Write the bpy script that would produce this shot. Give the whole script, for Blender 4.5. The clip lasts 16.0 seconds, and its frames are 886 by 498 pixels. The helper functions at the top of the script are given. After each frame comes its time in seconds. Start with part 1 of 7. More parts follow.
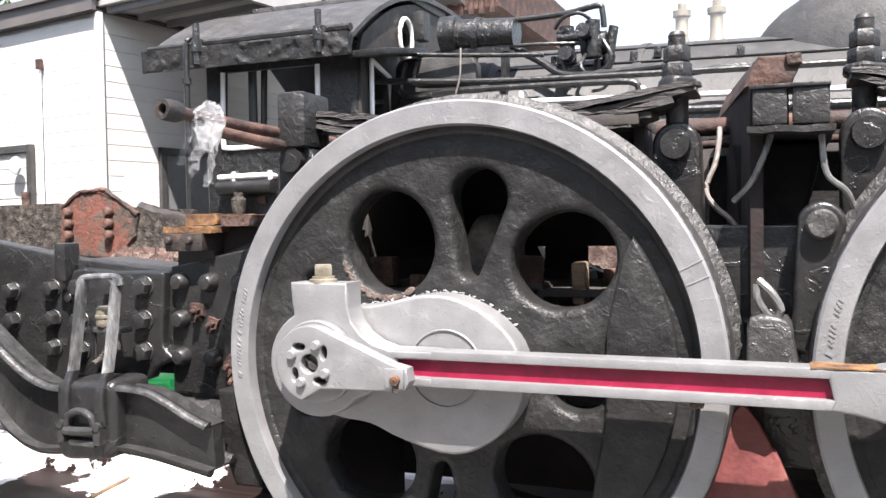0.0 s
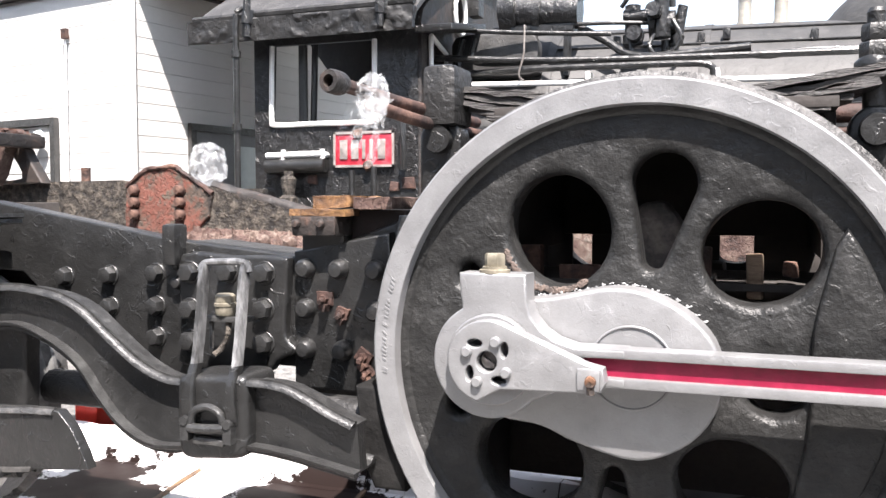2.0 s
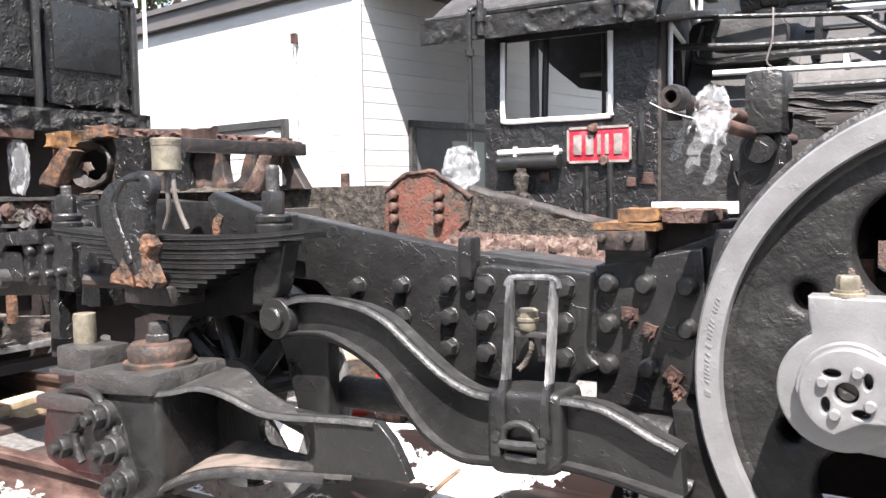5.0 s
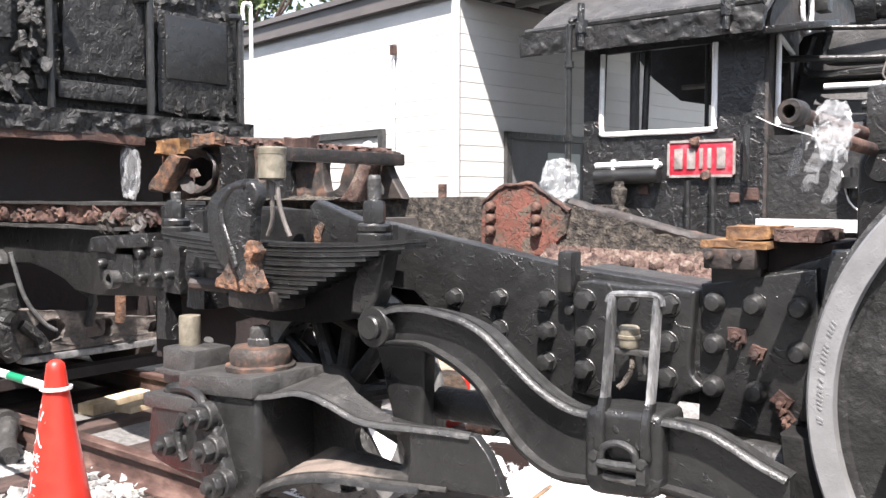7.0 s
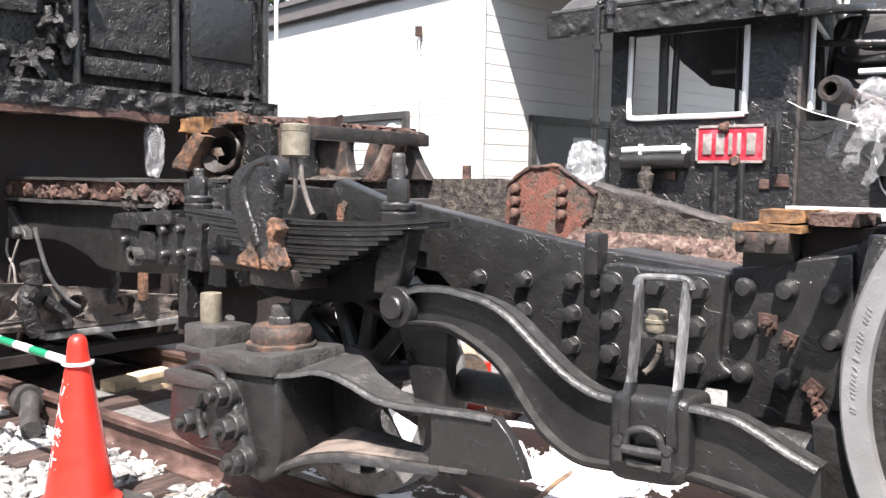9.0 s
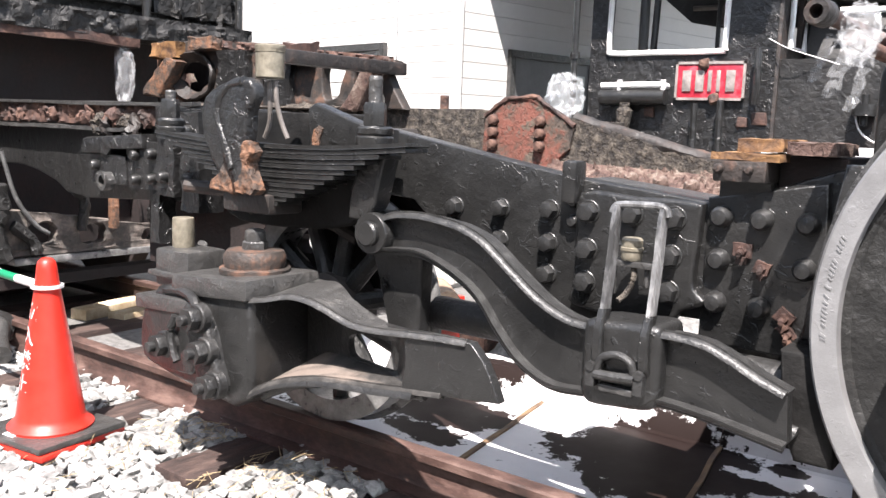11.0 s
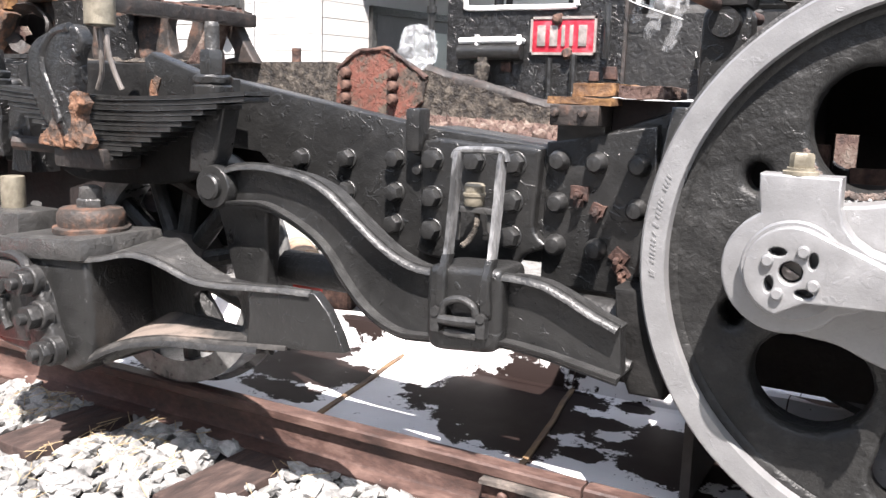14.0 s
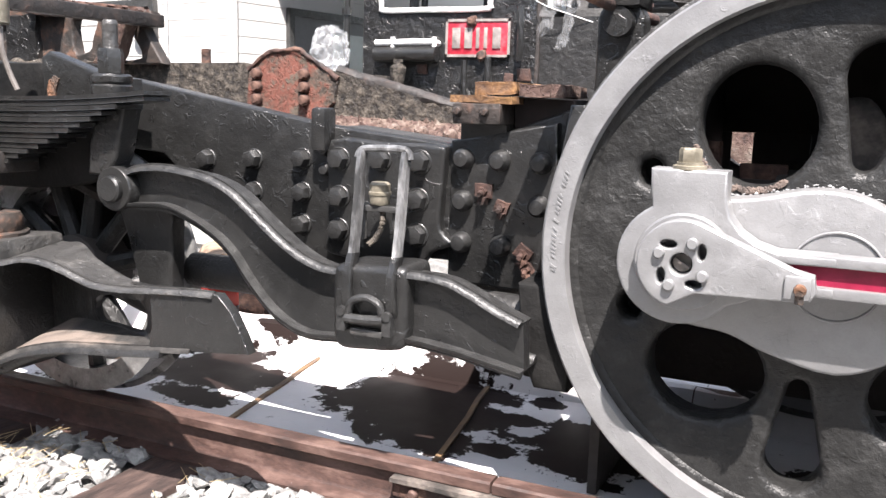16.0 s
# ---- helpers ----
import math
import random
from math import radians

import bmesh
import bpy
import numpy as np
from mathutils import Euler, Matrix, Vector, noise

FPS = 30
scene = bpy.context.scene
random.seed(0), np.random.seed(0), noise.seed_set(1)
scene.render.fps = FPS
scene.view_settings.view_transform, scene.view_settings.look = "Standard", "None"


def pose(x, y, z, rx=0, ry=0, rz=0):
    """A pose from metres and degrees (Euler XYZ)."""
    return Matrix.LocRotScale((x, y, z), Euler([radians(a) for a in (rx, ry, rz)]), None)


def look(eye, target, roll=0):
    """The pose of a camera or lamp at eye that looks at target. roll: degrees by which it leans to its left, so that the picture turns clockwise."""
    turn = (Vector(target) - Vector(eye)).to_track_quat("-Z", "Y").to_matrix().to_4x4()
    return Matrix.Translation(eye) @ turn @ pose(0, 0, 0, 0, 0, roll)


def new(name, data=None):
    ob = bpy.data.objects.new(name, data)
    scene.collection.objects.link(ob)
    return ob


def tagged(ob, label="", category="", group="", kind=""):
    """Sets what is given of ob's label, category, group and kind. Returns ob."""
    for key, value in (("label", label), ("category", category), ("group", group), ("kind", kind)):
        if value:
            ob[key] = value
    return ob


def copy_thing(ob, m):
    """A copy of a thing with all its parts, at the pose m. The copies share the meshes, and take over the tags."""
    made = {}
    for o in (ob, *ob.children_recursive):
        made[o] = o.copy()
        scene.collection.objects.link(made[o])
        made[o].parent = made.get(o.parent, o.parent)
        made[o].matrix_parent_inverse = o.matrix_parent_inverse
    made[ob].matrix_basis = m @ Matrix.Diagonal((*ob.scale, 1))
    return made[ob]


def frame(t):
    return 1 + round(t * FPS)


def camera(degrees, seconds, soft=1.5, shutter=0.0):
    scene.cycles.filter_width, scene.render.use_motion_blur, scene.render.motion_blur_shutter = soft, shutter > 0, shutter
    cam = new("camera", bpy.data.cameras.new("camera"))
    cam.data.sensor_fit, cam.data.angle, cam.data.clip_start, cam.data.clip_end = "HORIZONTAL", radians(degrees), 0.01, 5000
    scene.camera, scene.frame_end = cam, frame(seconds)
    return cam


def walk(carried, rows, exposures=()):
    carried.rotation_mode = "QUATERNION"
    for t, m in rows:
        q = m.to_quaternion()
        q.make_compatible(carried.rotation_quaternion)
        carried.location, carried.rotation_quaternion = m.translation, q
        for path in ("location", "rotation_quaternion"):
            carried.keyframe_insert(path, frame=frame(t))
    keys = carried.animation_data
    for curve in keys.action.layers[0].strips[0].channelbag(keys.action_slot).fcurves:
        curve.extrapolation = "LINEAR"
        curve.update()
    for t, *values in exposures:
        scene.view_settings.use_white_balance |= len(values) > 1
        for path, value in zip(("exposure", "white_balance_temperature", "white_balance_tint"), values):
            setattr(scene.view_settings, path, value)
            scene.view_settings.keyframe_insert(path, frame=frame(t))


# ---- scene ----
cam = camera(54.0, 16.0)
PATH = [
    (0, (0.832, -2.13, 1.077), (0.089, -0.274, 1.017), -0.9),
    (0.5, (0.63, -2.249, 1.094), (-0.054, -0.371, 1.023), -0.7),
    (1, (0.493, -2.268, 1.082), (-0.192, -0.391, 0.994), 0.3),
    (1.5, (0.4, -2.185, 1.071), (-0.304, -0.316, 0.974), -0.8),
    (2, (0.296, -2.139, 1.092), (-0.399, -0.266, 0.989), 0.0),
    (2.5, (0.133, -2.21, 1.106), (-0.538, -0.329, 1.011), -1.2),
    (3, (-0.03, -2.258, 1.136), (-0.715, -0.382, 1.033), -2.1),
    (3.5, (-0.066, -2.245, 1.149), (-0.831, -0.401, 1.044), -0.9),
    (4, (-0.074, -2.236, 1.158), (-0.958, -0.446, 1.04), -0.7),
    (4.5, (-0.073, -2.237, 1.166), (-1.039, -0.49, 1.036), -1.0),
    (5, (-0.077, -2.253, 1.187), (-1.124, -0.554, 1.046), -1.0),
    (7.5, (-0.121, -2.262, 1.192), (-1.36, -0.696, 1.081), 0.2),
    (8, (-0.131, -2.255, 1.184), (-1.389, -0.705, 1.07), 0.3),
    (10.5, (-0.153, -2.218, 1.142), (-1.36, -0.641, 0.902), 1.9),
    (11, (-0.156, -2.224, 1.121), (-1.351, -0.645, 0.84), 2.1),
    (11.5, (-0.156, -2.208, 1.096), (-1.324, -0.618, 0.767), 1.9),
    (12, (-0.15, -2.192, 1.087), (-1.278, -0.579, 0.734), 2.0),
    (12.5, (-0.13, -2.182, 1.085), (-1.211, -0.536, 0.736), 2.1),
    (13, (-0.109, -2.175, 1.085), (-1.151, -0.504, 0.738), 1.9),
    (13.5, (-0.091, -2.168, 1.079), (-1.089, -0.47, 0.729), 1.7),
    (14, (-0.079, -2.156, 1.076), (-1.034, -0.434, 0.724), 1.8),
    (14.5, (-0.066, -2.147, 1.071), (-0.985, -0.406, 0.717), 1.8),
    (15, (-0.048, -2.139, 1.064), (-0.936, -0.382, 0.713), 1.4),
    (15.5, (-0.032, -2.136, 1.064), (-0.879, -0.357, 0.718), 1.6),
    (16, (-0.014, -2.133, 1.062), (-0.827, -0.337, 0.725), 1.7),
]
walk(cam, [(t, look(eye, target, roll)) for t, eye, target, roll in PATH], [(0, 1.76), (1, 1.8), (2.5, 1.9), (3.5, 1.91), (5, 1.84), (7.5, 1.78), (11, 1.8), (14, 1.83), (16, 1.83)])

# ---- light ----
SUN_WAY = Vector((0.55, -1.0, 1.93)).normalized()
world = bpy.data.worlds.new("sky")
scene.world = world
world.use_nodes = True
wn, wl = world.node_tree.nodes, world.node_tree.links
sky = wn.new("ShaderNodeTexSky")
sky.sky_type, sky.sun_disc = "NISHITA", False
sky.sun_elevation, sky.sun_rotation = math.asin(SUN_WAY.z), math.atan2(SUN_WAY.x, SUN_WAY.y)
sky.air_density, sky.dust_density, sky.ozone_density = 1.0, 1.2, 0.8
haze = wn.new("ShaderNodeHueSaturation")
haze.inputs["Saturation"].default_value = 0.6
wl.new(sky.outputs[0], haze.inputs["Color"])
wl.new(haze.outputs[0], wn["Background"].inputs[0])
wn["Background"].inputs[1].default_value = 0.105
sun = new("sun", bpy.data.lights.new("sun", "SUN"))
sun.data.energy, sun.data.angle, sun.data.color = 5.0, radians(0.55), (1.0, 0.925, 0.89)
sun.matrix_world = look(SUN_WAY * 30, (0, 0, 0))


# ---- materials ----
def mat(name, colors, rough=0.5, metal=0.0, scale=6.0, fine=60.0, bump=0.15, bump_fine=0.08, spread=(0.35, 0.65), rough_var=0.12, island=0.0, stretch=(1, 1, 1), coat=0.0, flake=0.0, flake_scale=22.0, flake_at=(0.5, 0.56), shine=0.5):
    """A painted, rusty or bare surface: large mottling between the colours, fine grain, relief at two scales."""
    m = bpy.data.materials.new(name)
    m.use_nodes = True
    n, l = m.node_tree.nodes, m.node_tree.links
    b = n["Principled BSDF"]
    co = n.new("ShaderNodeTexCoord")
    mp = n.new("ShaderNodeMapping")
    mp.inputs["Scale"].default_value = stretch
    l.new(co.outputs["Object"], mp.inputs[0])
    big, small = n.new("ShaderNodeTexNoise"), n.new("ShaderNodeTexNoise")
    for t, s, d in ((big, scale, 5.0), (small, fine, 3.0)):
        t.inputs["Scale"].default_value, t.inputs["Detail"].default_value = s, d
        t.inputs["Roughness"].default_value = 0.62
        l.new(mp.outputs[0], t.inputs["Vector"])
    mix = n.new("ShaderNodeMath")
    mix.operation = "MULTIPLY_ADD"
    mix.inputs[1].default_value = 0.25
    l.new(small.outputs["Fac"], mix.inputs[0])
    sub = n.new("ShaderNodeMath")
    sub.operation = "SUBTRACT"
    sub.inputs[1].default_value = 0.125
    l.new(big.outputs["Fac"], sub.inputs[0])
    l.new(sub.outputs[0], mix.inputs[2])
    ramp = n.new("ShaderNodeValToRGB")
    el = ramp.color_ramp.elements
    el[0].position, el[1].position = spread
    el[0].color, el[1].color = (*colors[0], 1), (*colors[-1], 1)
    for i, c in enumerate(colors[1:-1]):
        e = el.new(spread[0] + (spread[1] - spread[0]) * (i + 1) / (len(colors) - 1))
        e.color = (*c, 1)
    l.new(mix.outputs[0], ramp.inputs[0])
    col = ramp.outputs[0]
    if island:
        g = n.new("ShaderNodeObjectInfo") if island > 0 else n.new("ShaderNodeNewGeometry")
        hs = n.new("ShaderNodeHueSaturation")
        mr = n.new("ShaderNodeMapRange")
        mr.inputs[3].default_value, mr.inputs[4].default_value = 1 - abs(island), 1 + abs(island)
        l.new(g.outputs["Random" if island > 0 else "Random Per Island"], mr.inputs[0])
        l.new(mr.outputs[0], hs.inputs["Value"])
        l.new(col, hs.inputs["Color"])
        col = hs.outputs[0]
    l.new(col, b.inputs["Base Color"])
    rr = n.new("ShaderNodeMapRange")
    rr.inputs[1].default_value, rr.inputs[2].default_value = 0.3, 0.7
    rr.inputs[3].default_value, rr.inputs[4].default_value = max(0.03, rough - rough_var), min(1, rough + rough_var)
    l.new(big.outputs["Fac"], rr.inputs[0])
    l.new(rr.outputs[0], b.inputs["Roughness"])
    b.inputs["Metallic"].default_value = metal
    b.inputs["Coat Weight"].default_value = coat
    b.inputs["Specular IOR Level"].default_value = shine
    last = None
    for t, s, d in ((big, bump, 0.02), (small, bump_fine, 0.004)):
        bp = n.new("ShaderNodeBump")
        bp.inputs["Strength"].default_value, bp.inputs["Distance"].default_value = s, d
        l.new(t.outputs["Fac"], bp.inputs["Height"])
        if last:
            l.new(last.outputs[0], bp.inputs["Normal"])
        last = bp
    if flake:
        tex = n.new("ShaderNodeTexNoise")
        tex.inputs["Scale"].default_value, tex.inputs["Detail"].default_value, tex.inputs["Distortion"].default_value = flake_scale, 4.0, 1.2
        l.new(mp.outputs[0], tex.inputs["Vector"])
        step = n.new("ShaderNodeMapRange")
        step.interpolation_type = "SMOOTHSTEP"
        step.inputs[1].default_value, step.inputs[2].default_value = flake_at
        l.new(tex.outputs["Fac"], step.inputs[0])
        bp = n.new("ShaderNodeBump")
        bp.inputs["Strength"].default_value, bp.inputs["Distance"].default_value = flake, 0.006
        l.new(step.outputs[0], bp.inputs["Height"])
        l.new(last.outputs[0], bp.inputs["Normal"])
        last = bp
    l.new(last.outputs[0], b.inputs["Normal"])
    return m


BLACK = mat("black_paint", [(0.013, 0.013, 0.013), (0.017, 0.017, 0.0167), (0.027, 0.0265, 0.026)], 0.34, 0.0, 16, 90, 0.32, 0.24, (0.3, 0.85), 0.07, flake=0.4, flake_scale=17, flake_at=(0.59, 0.63), shine=0.62)
BLACK_EDGE = mat("black_paint_rubbed_at_edges", [(0.02, 0.02, 0.02), (0.036, 0.036, 0.0355), (0.085, 0.085, 0.083)], 0.42, 0.05, 22, 110, 0.35, 0.35, (0.35, 0.85), 0.06, shine=0.55)
BLACK_DIRTY = mat("dusty_black_paint", [(0.034, 0.0335, 0.033), (0.05, 0.049, 0.0475), (0.11, 0.104, 0.097)], 0.38, 0.0, 16, 100, 0.5, 0.45, (0.35, 0.85), 0.06, flake=0.4, flake_scale=20, flake_at=(0.57, 0.61), shine=0.62)
BLACK_ROUGH = mat("flaking_black_paint", [(0.012, 0.012, 0.0125), (0.018, 0.018, 0.018), (0.042, 0.042, 0.042)], 0.34, 0.0, 22, 90, 0.5, 0.45, (0.35, 0.85), 0.05, flake=0.7, flake_scale=15, flake_at=(0.55, 0.61), shine=0.62)
SILVER = mat("aluminium_silver_paint", [(0.228, 0.228, 0.231), (0.272, 0.272, 0.275), (0.325, 0.325, 0.328)], 0.43, 0.45, 14, 160, 0.06, 0.16, (0.25, 0.85), 0.08, flake=0.16, flake_scale=20, flake_at=(0.58, 0.62))
RED = mat("red_paint", [(0.17, 0.006, 0.027), (0.25, 0.009, 0.04)], 0.4, 0.0, 10, 60, 0.2, 0.15)
RUST = mat("rust", [(0.03, 0.018, 0.015), (0.085, 0.046, 0.034), (0.16, 0.095, 0.07)], 0.85, 0.0, 18, 80, 0.8, 0.6)
RUST_GREY = mat("scaled_rusty_steel", [(0.012, 0.01, 0.0085), (0.052, 0.043, 0.035), (0.125, 0.107, 0.086)], 0.75, 0.0, 26, 100, 1.0, 0.9, (0.36, 0.66), flake=1.0, flake_scale=40, flake_at=(0.46, 0.52))
RUST_RED = mat("rust_red_primer", [(0.028, 0.022, 0.019), (0.085, 0.064, 0.05), (0.13, 0.056, 0.04), (0.17, 0.058, 0.041), (0.1, 0.08, 0.062)], 0.8, 0.0, 7, 50, 0.8, 0.7, (0.32, 0.64), flake=0.9, flake_scale=40)
RUST_PINK = mat("pink_brown_scale", [(0.02, 0.014, 0.012), (0.075, 0.042, 0.034), (0.12, 0.082, 0.066), (0.2, 0.165, 0.138)], 0.85, 0.0, 14, 70, 0.8, 0.7, (0.3, 0.7), flake=0.8, flake_scale=45)
PRIMER = mat("dull_red_primer", [(0.11, 0.03, 0.028), (0.16, 0.045, 0.042), (0.2, 0.07, 0.06)], 0.6, 0.0, 9, 60, 0.3, 0.3)
RUST_ORANGE = mat("orange_rust", [(0.026, 0.02, 0.017), (0.07, 0.046, 0.034), (0.16, 0.077, 0.042), (0.2, 0.115, 0.075)], 0.8, 0.0, 15, 80, 0.9, 0.7, (0.34, 0.7), flake=0.6, flake_scale=24)
RUST_YELLOW = mat("ochre_rust", [(0.05, 0.026, 0.016), (0.15, 0.078, 0.034), (0.26, 0.14, 0.055)], 0.7, 0.0, 16, 80, 0.6, 0.5)
RAIL = mat("rusty_rail", [(0.028, 0.0165, 0.0138), (0.062, 0.034, 0.0275), (0.115, 0.07, 0.057)], 0.62, 0.0, 9, 80, 0.4, 0.4, stretch=(0.5, 1, 1))
WOOD_OLD = mat("creosoted_wood", [(0.02, 0.013, 0.0113), (0.039, 0.0238, 0.02), (0.07, 0.045, 0.037)], 0.8, 0.0, 9, 60, 0.5, 0.6, stretch=(2, 0.5, 2))
STONE = mat("ballast_stone", [(0.15, 0.15, 0.146), (0.245, 0.242, 0.234), (0.345, 0.34, 0.328)], 0.85, 0.0, 20, 120, 0.5, 0.6, island=-0.34)
SIDING = mat("white_siding", [(0.56, 0.55, 0.535), (0.61, 0.6, 0.585)], 0.6, 0.0, 3, 60, 0.05, 0.08, island=0.03)
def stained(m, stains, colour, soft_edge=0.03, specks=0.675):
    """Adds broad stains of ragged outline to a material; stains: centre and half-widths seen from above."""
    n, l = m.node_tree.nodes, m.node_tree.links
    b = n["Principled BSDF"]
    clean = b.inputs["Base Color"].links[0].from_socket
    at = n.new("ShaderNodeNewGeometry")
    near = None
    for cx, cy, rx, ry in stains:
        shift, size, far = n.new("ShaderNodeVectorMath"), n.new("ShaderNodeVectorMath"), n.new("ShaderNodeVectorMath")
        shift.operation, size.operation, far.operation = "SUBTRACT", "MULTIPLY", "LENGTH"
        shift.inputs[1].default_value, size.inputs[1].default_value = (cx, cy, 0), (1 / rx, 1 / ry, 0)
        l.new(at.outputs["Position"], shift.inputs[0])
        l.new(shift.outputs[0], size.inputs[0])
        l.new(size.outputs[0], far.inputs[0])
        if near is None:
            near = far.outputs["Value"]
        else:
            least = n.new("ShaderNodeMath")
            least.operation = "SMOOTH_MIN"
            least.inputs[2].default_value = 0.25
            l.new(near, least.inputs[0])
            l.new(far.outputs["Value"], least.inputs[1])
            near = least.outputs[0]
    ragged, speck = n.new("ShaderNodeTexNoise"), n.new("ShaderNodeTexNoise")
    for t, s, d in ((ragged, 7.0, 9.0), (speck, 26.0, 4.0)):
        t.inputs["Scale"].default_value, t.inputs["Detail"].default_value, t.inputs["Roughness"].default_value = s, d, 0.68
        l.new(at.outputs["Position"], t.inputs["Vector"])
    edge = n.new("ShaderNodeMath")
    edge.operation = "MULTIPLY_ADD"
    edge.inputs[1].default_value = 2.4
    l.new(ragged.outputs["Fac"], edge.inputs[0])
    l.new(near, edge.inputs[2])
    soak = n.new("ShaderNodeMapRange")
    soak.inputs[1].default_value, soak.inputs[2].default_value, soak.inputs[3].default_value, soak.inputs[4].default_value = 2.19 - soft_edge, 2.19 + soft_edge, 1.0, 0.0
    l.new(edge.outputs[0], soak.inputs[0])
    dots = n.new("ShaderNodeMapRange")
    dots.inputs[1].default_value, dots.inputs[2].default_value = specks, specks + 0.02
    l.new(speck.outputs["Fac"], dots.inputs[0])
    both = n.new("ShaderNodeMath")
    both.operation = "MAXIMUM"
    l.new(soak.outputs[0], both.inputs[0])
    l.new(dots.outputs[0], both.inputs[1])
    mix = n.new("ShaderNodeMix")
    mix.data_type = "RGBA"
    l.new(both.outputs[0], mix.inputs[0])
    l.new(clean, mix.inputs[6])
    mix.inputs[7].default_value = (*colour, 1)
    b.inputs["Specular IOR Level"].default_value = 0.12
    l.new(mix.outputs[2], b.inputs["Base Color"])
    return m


# the ellipses near y 1.5 are a dark band, the rest oil stains
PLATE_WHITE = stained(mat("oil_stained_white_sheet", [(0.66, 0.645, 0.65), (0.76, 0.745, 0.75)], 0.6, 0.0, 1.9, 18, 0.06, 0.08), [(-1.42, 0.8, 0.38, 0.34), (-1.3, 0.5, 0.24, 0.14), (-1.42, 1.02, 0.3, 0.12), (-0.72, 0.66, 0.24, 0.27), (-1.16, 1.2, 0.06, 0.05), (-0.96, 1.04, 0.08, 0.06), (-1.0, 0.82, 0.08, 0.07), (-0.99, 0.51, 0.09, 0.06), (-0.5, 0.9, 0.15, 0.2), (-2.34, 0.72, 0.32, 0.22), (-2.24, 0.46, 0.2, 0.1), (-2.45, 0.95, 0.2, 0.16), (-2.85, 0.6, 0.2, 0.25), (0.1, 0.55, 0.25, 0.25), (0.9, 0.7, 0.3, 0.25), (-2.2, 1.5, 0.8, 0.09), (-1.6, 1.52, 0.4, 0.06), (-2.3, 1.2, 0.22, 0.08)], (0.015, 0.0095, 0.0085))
DUST_PATCH = stained(mat("dust_lying_on_black", [(0.03, 0.029, 0.028), (0.045, 0.043, 0.041), (0.07, 0.066, 0.062)], 0.6, 0.0, 16, 100, 0.4, 0.4), [(-2.23, -0.2, 0.09, 0.08), (-2.16, -0.28, 0.2, 0.035), (-1.98, -0.31, 0.14, 0.02)], (0.17, 0.14, 0.12), 0.4, 0.9)
ROOF_GREY = mat("grey_brown_roof_metal", [(0.085, 0.076, 0.074), (0.12, 0.108, 0.104)], 0.5, 0.0, 3, 60, 0.1, 0.1)
BOARD_GREY = mat("grey_painted_boards", [(0.3, 0.295, 0.29), (0.38, 0.37, 0.365)], 0.6, 0.0, 4, 60, 0.1, 0.1)
GREASE = mat("greasy_dull_black", [(0.014, 0.014, 0.014), (0.022, 0.0215, 0.021), (0.046, 0.044, 0.042)], 0.48, 0.0, 11, 70, 0.5, 0.4, (0.35, 0.8), 0.08, flake=0.3, flake_scale=16)
WOOD_BROWN = mat("brown_oiled_wood", [(0.06, 0.035, 0.022), (0.13, 0.08, 0.045), (0.22, 0.14, 0.07)], 0.7, 0.0, 8, 60, 0.3, 0.4, stretch=(4, 0.8, 4))
WHITE_DABS = mat("splashed_silver_paint", [(0.3, 0.3, 0.3), (0.45, 0.45, 0.45)], 0.4, 0.3, 30, 90, 0.1, 0.1)
RUST_PALE = mat("pale_rust_bloom", [(0.07, 0.055, 0.048), (0.16, 0.12, 0.1)], 0.8, 0.0, 30, 90, 0.5, 0.5)
# pale tones stand for rubbed paint and for highlights on the strap bars
STRAP = mat("strap_wear_and_highlights", [(0.06, 0.06, 0.06), (0.22, 0.22, 0.22), (0.5, 0.5, 0.495)], 0.34, 0.4, 8, 70, 0.2, 0.3, (0.36, 0.64), 0.05, stretch=(1, 1, 0.4), shine=0.65)
ORANGE = mat("orange_cone_plastic", [(0.5, 0.022, 0.014), (0.58, 0.03, 0.018)], 0.38, 0.0, 6, 60, 0.03, 0.03)
WHITE = mat("white_paint", [(0.7, 0.7, 0.69), (0.82, 0.82, 0.81)], 0.45, 0.0, 8, 60, 0.15, 0.1)
BRASS = mat("tarnished_brass", [(0.19, 0.17, 0.13), (0.3, 0.27, 0.21)], 0.45, 0.4, 30, 90, 0.12, 0.3)
GROUND = mat("trodden_earth_ground", [(0.1, 0.094, 0.088), (0.15, 0.142, 0.133)], 0.9, 0.0, 9, 60, 0.5, 0.5)
BED = mat("pale_gravel_bed", [(0.09, 0.087, 0.083), (0.17, 0.166, 0.16)], 0.9, 0.0, 30, 90, 0.7, 0.6)

WHEEL_BLACK = mat("thick_black_wheel_paint", [(0.014, 0.014, 0.014), (0.022, 0.022, 0.0216), (0.044, 0.0435, 0.043)], 0.42, 0.0, 14, 60, 0.7, 0.3, (0.3, 0.8), 0.06, flake=0.28, flake_scale=15, flake_at=(0.58, 0.63), shine=0.3)
BLACK_WORN = mat("worn_black_paint", [(0.08, 0.08, 0.08), (0.15, 0.15, 0.148), (0.26, 0.26, 0.255)], 0.3, 0.2, 18, 140, 0.15, 0.2, (0.3, 0.75), 0.05)
ROOF_BLACK = mat("dull_black_roof", [(0.03, 0.029, 0.029), (0.044, 0.043, 0.0425), (0.075, 0.073, 0.072)], 0.55, 0.0, 9, 70, 0.5, 0.55, (0.3, 0.75), 0.05, flake=0.5, flake_scale=9)
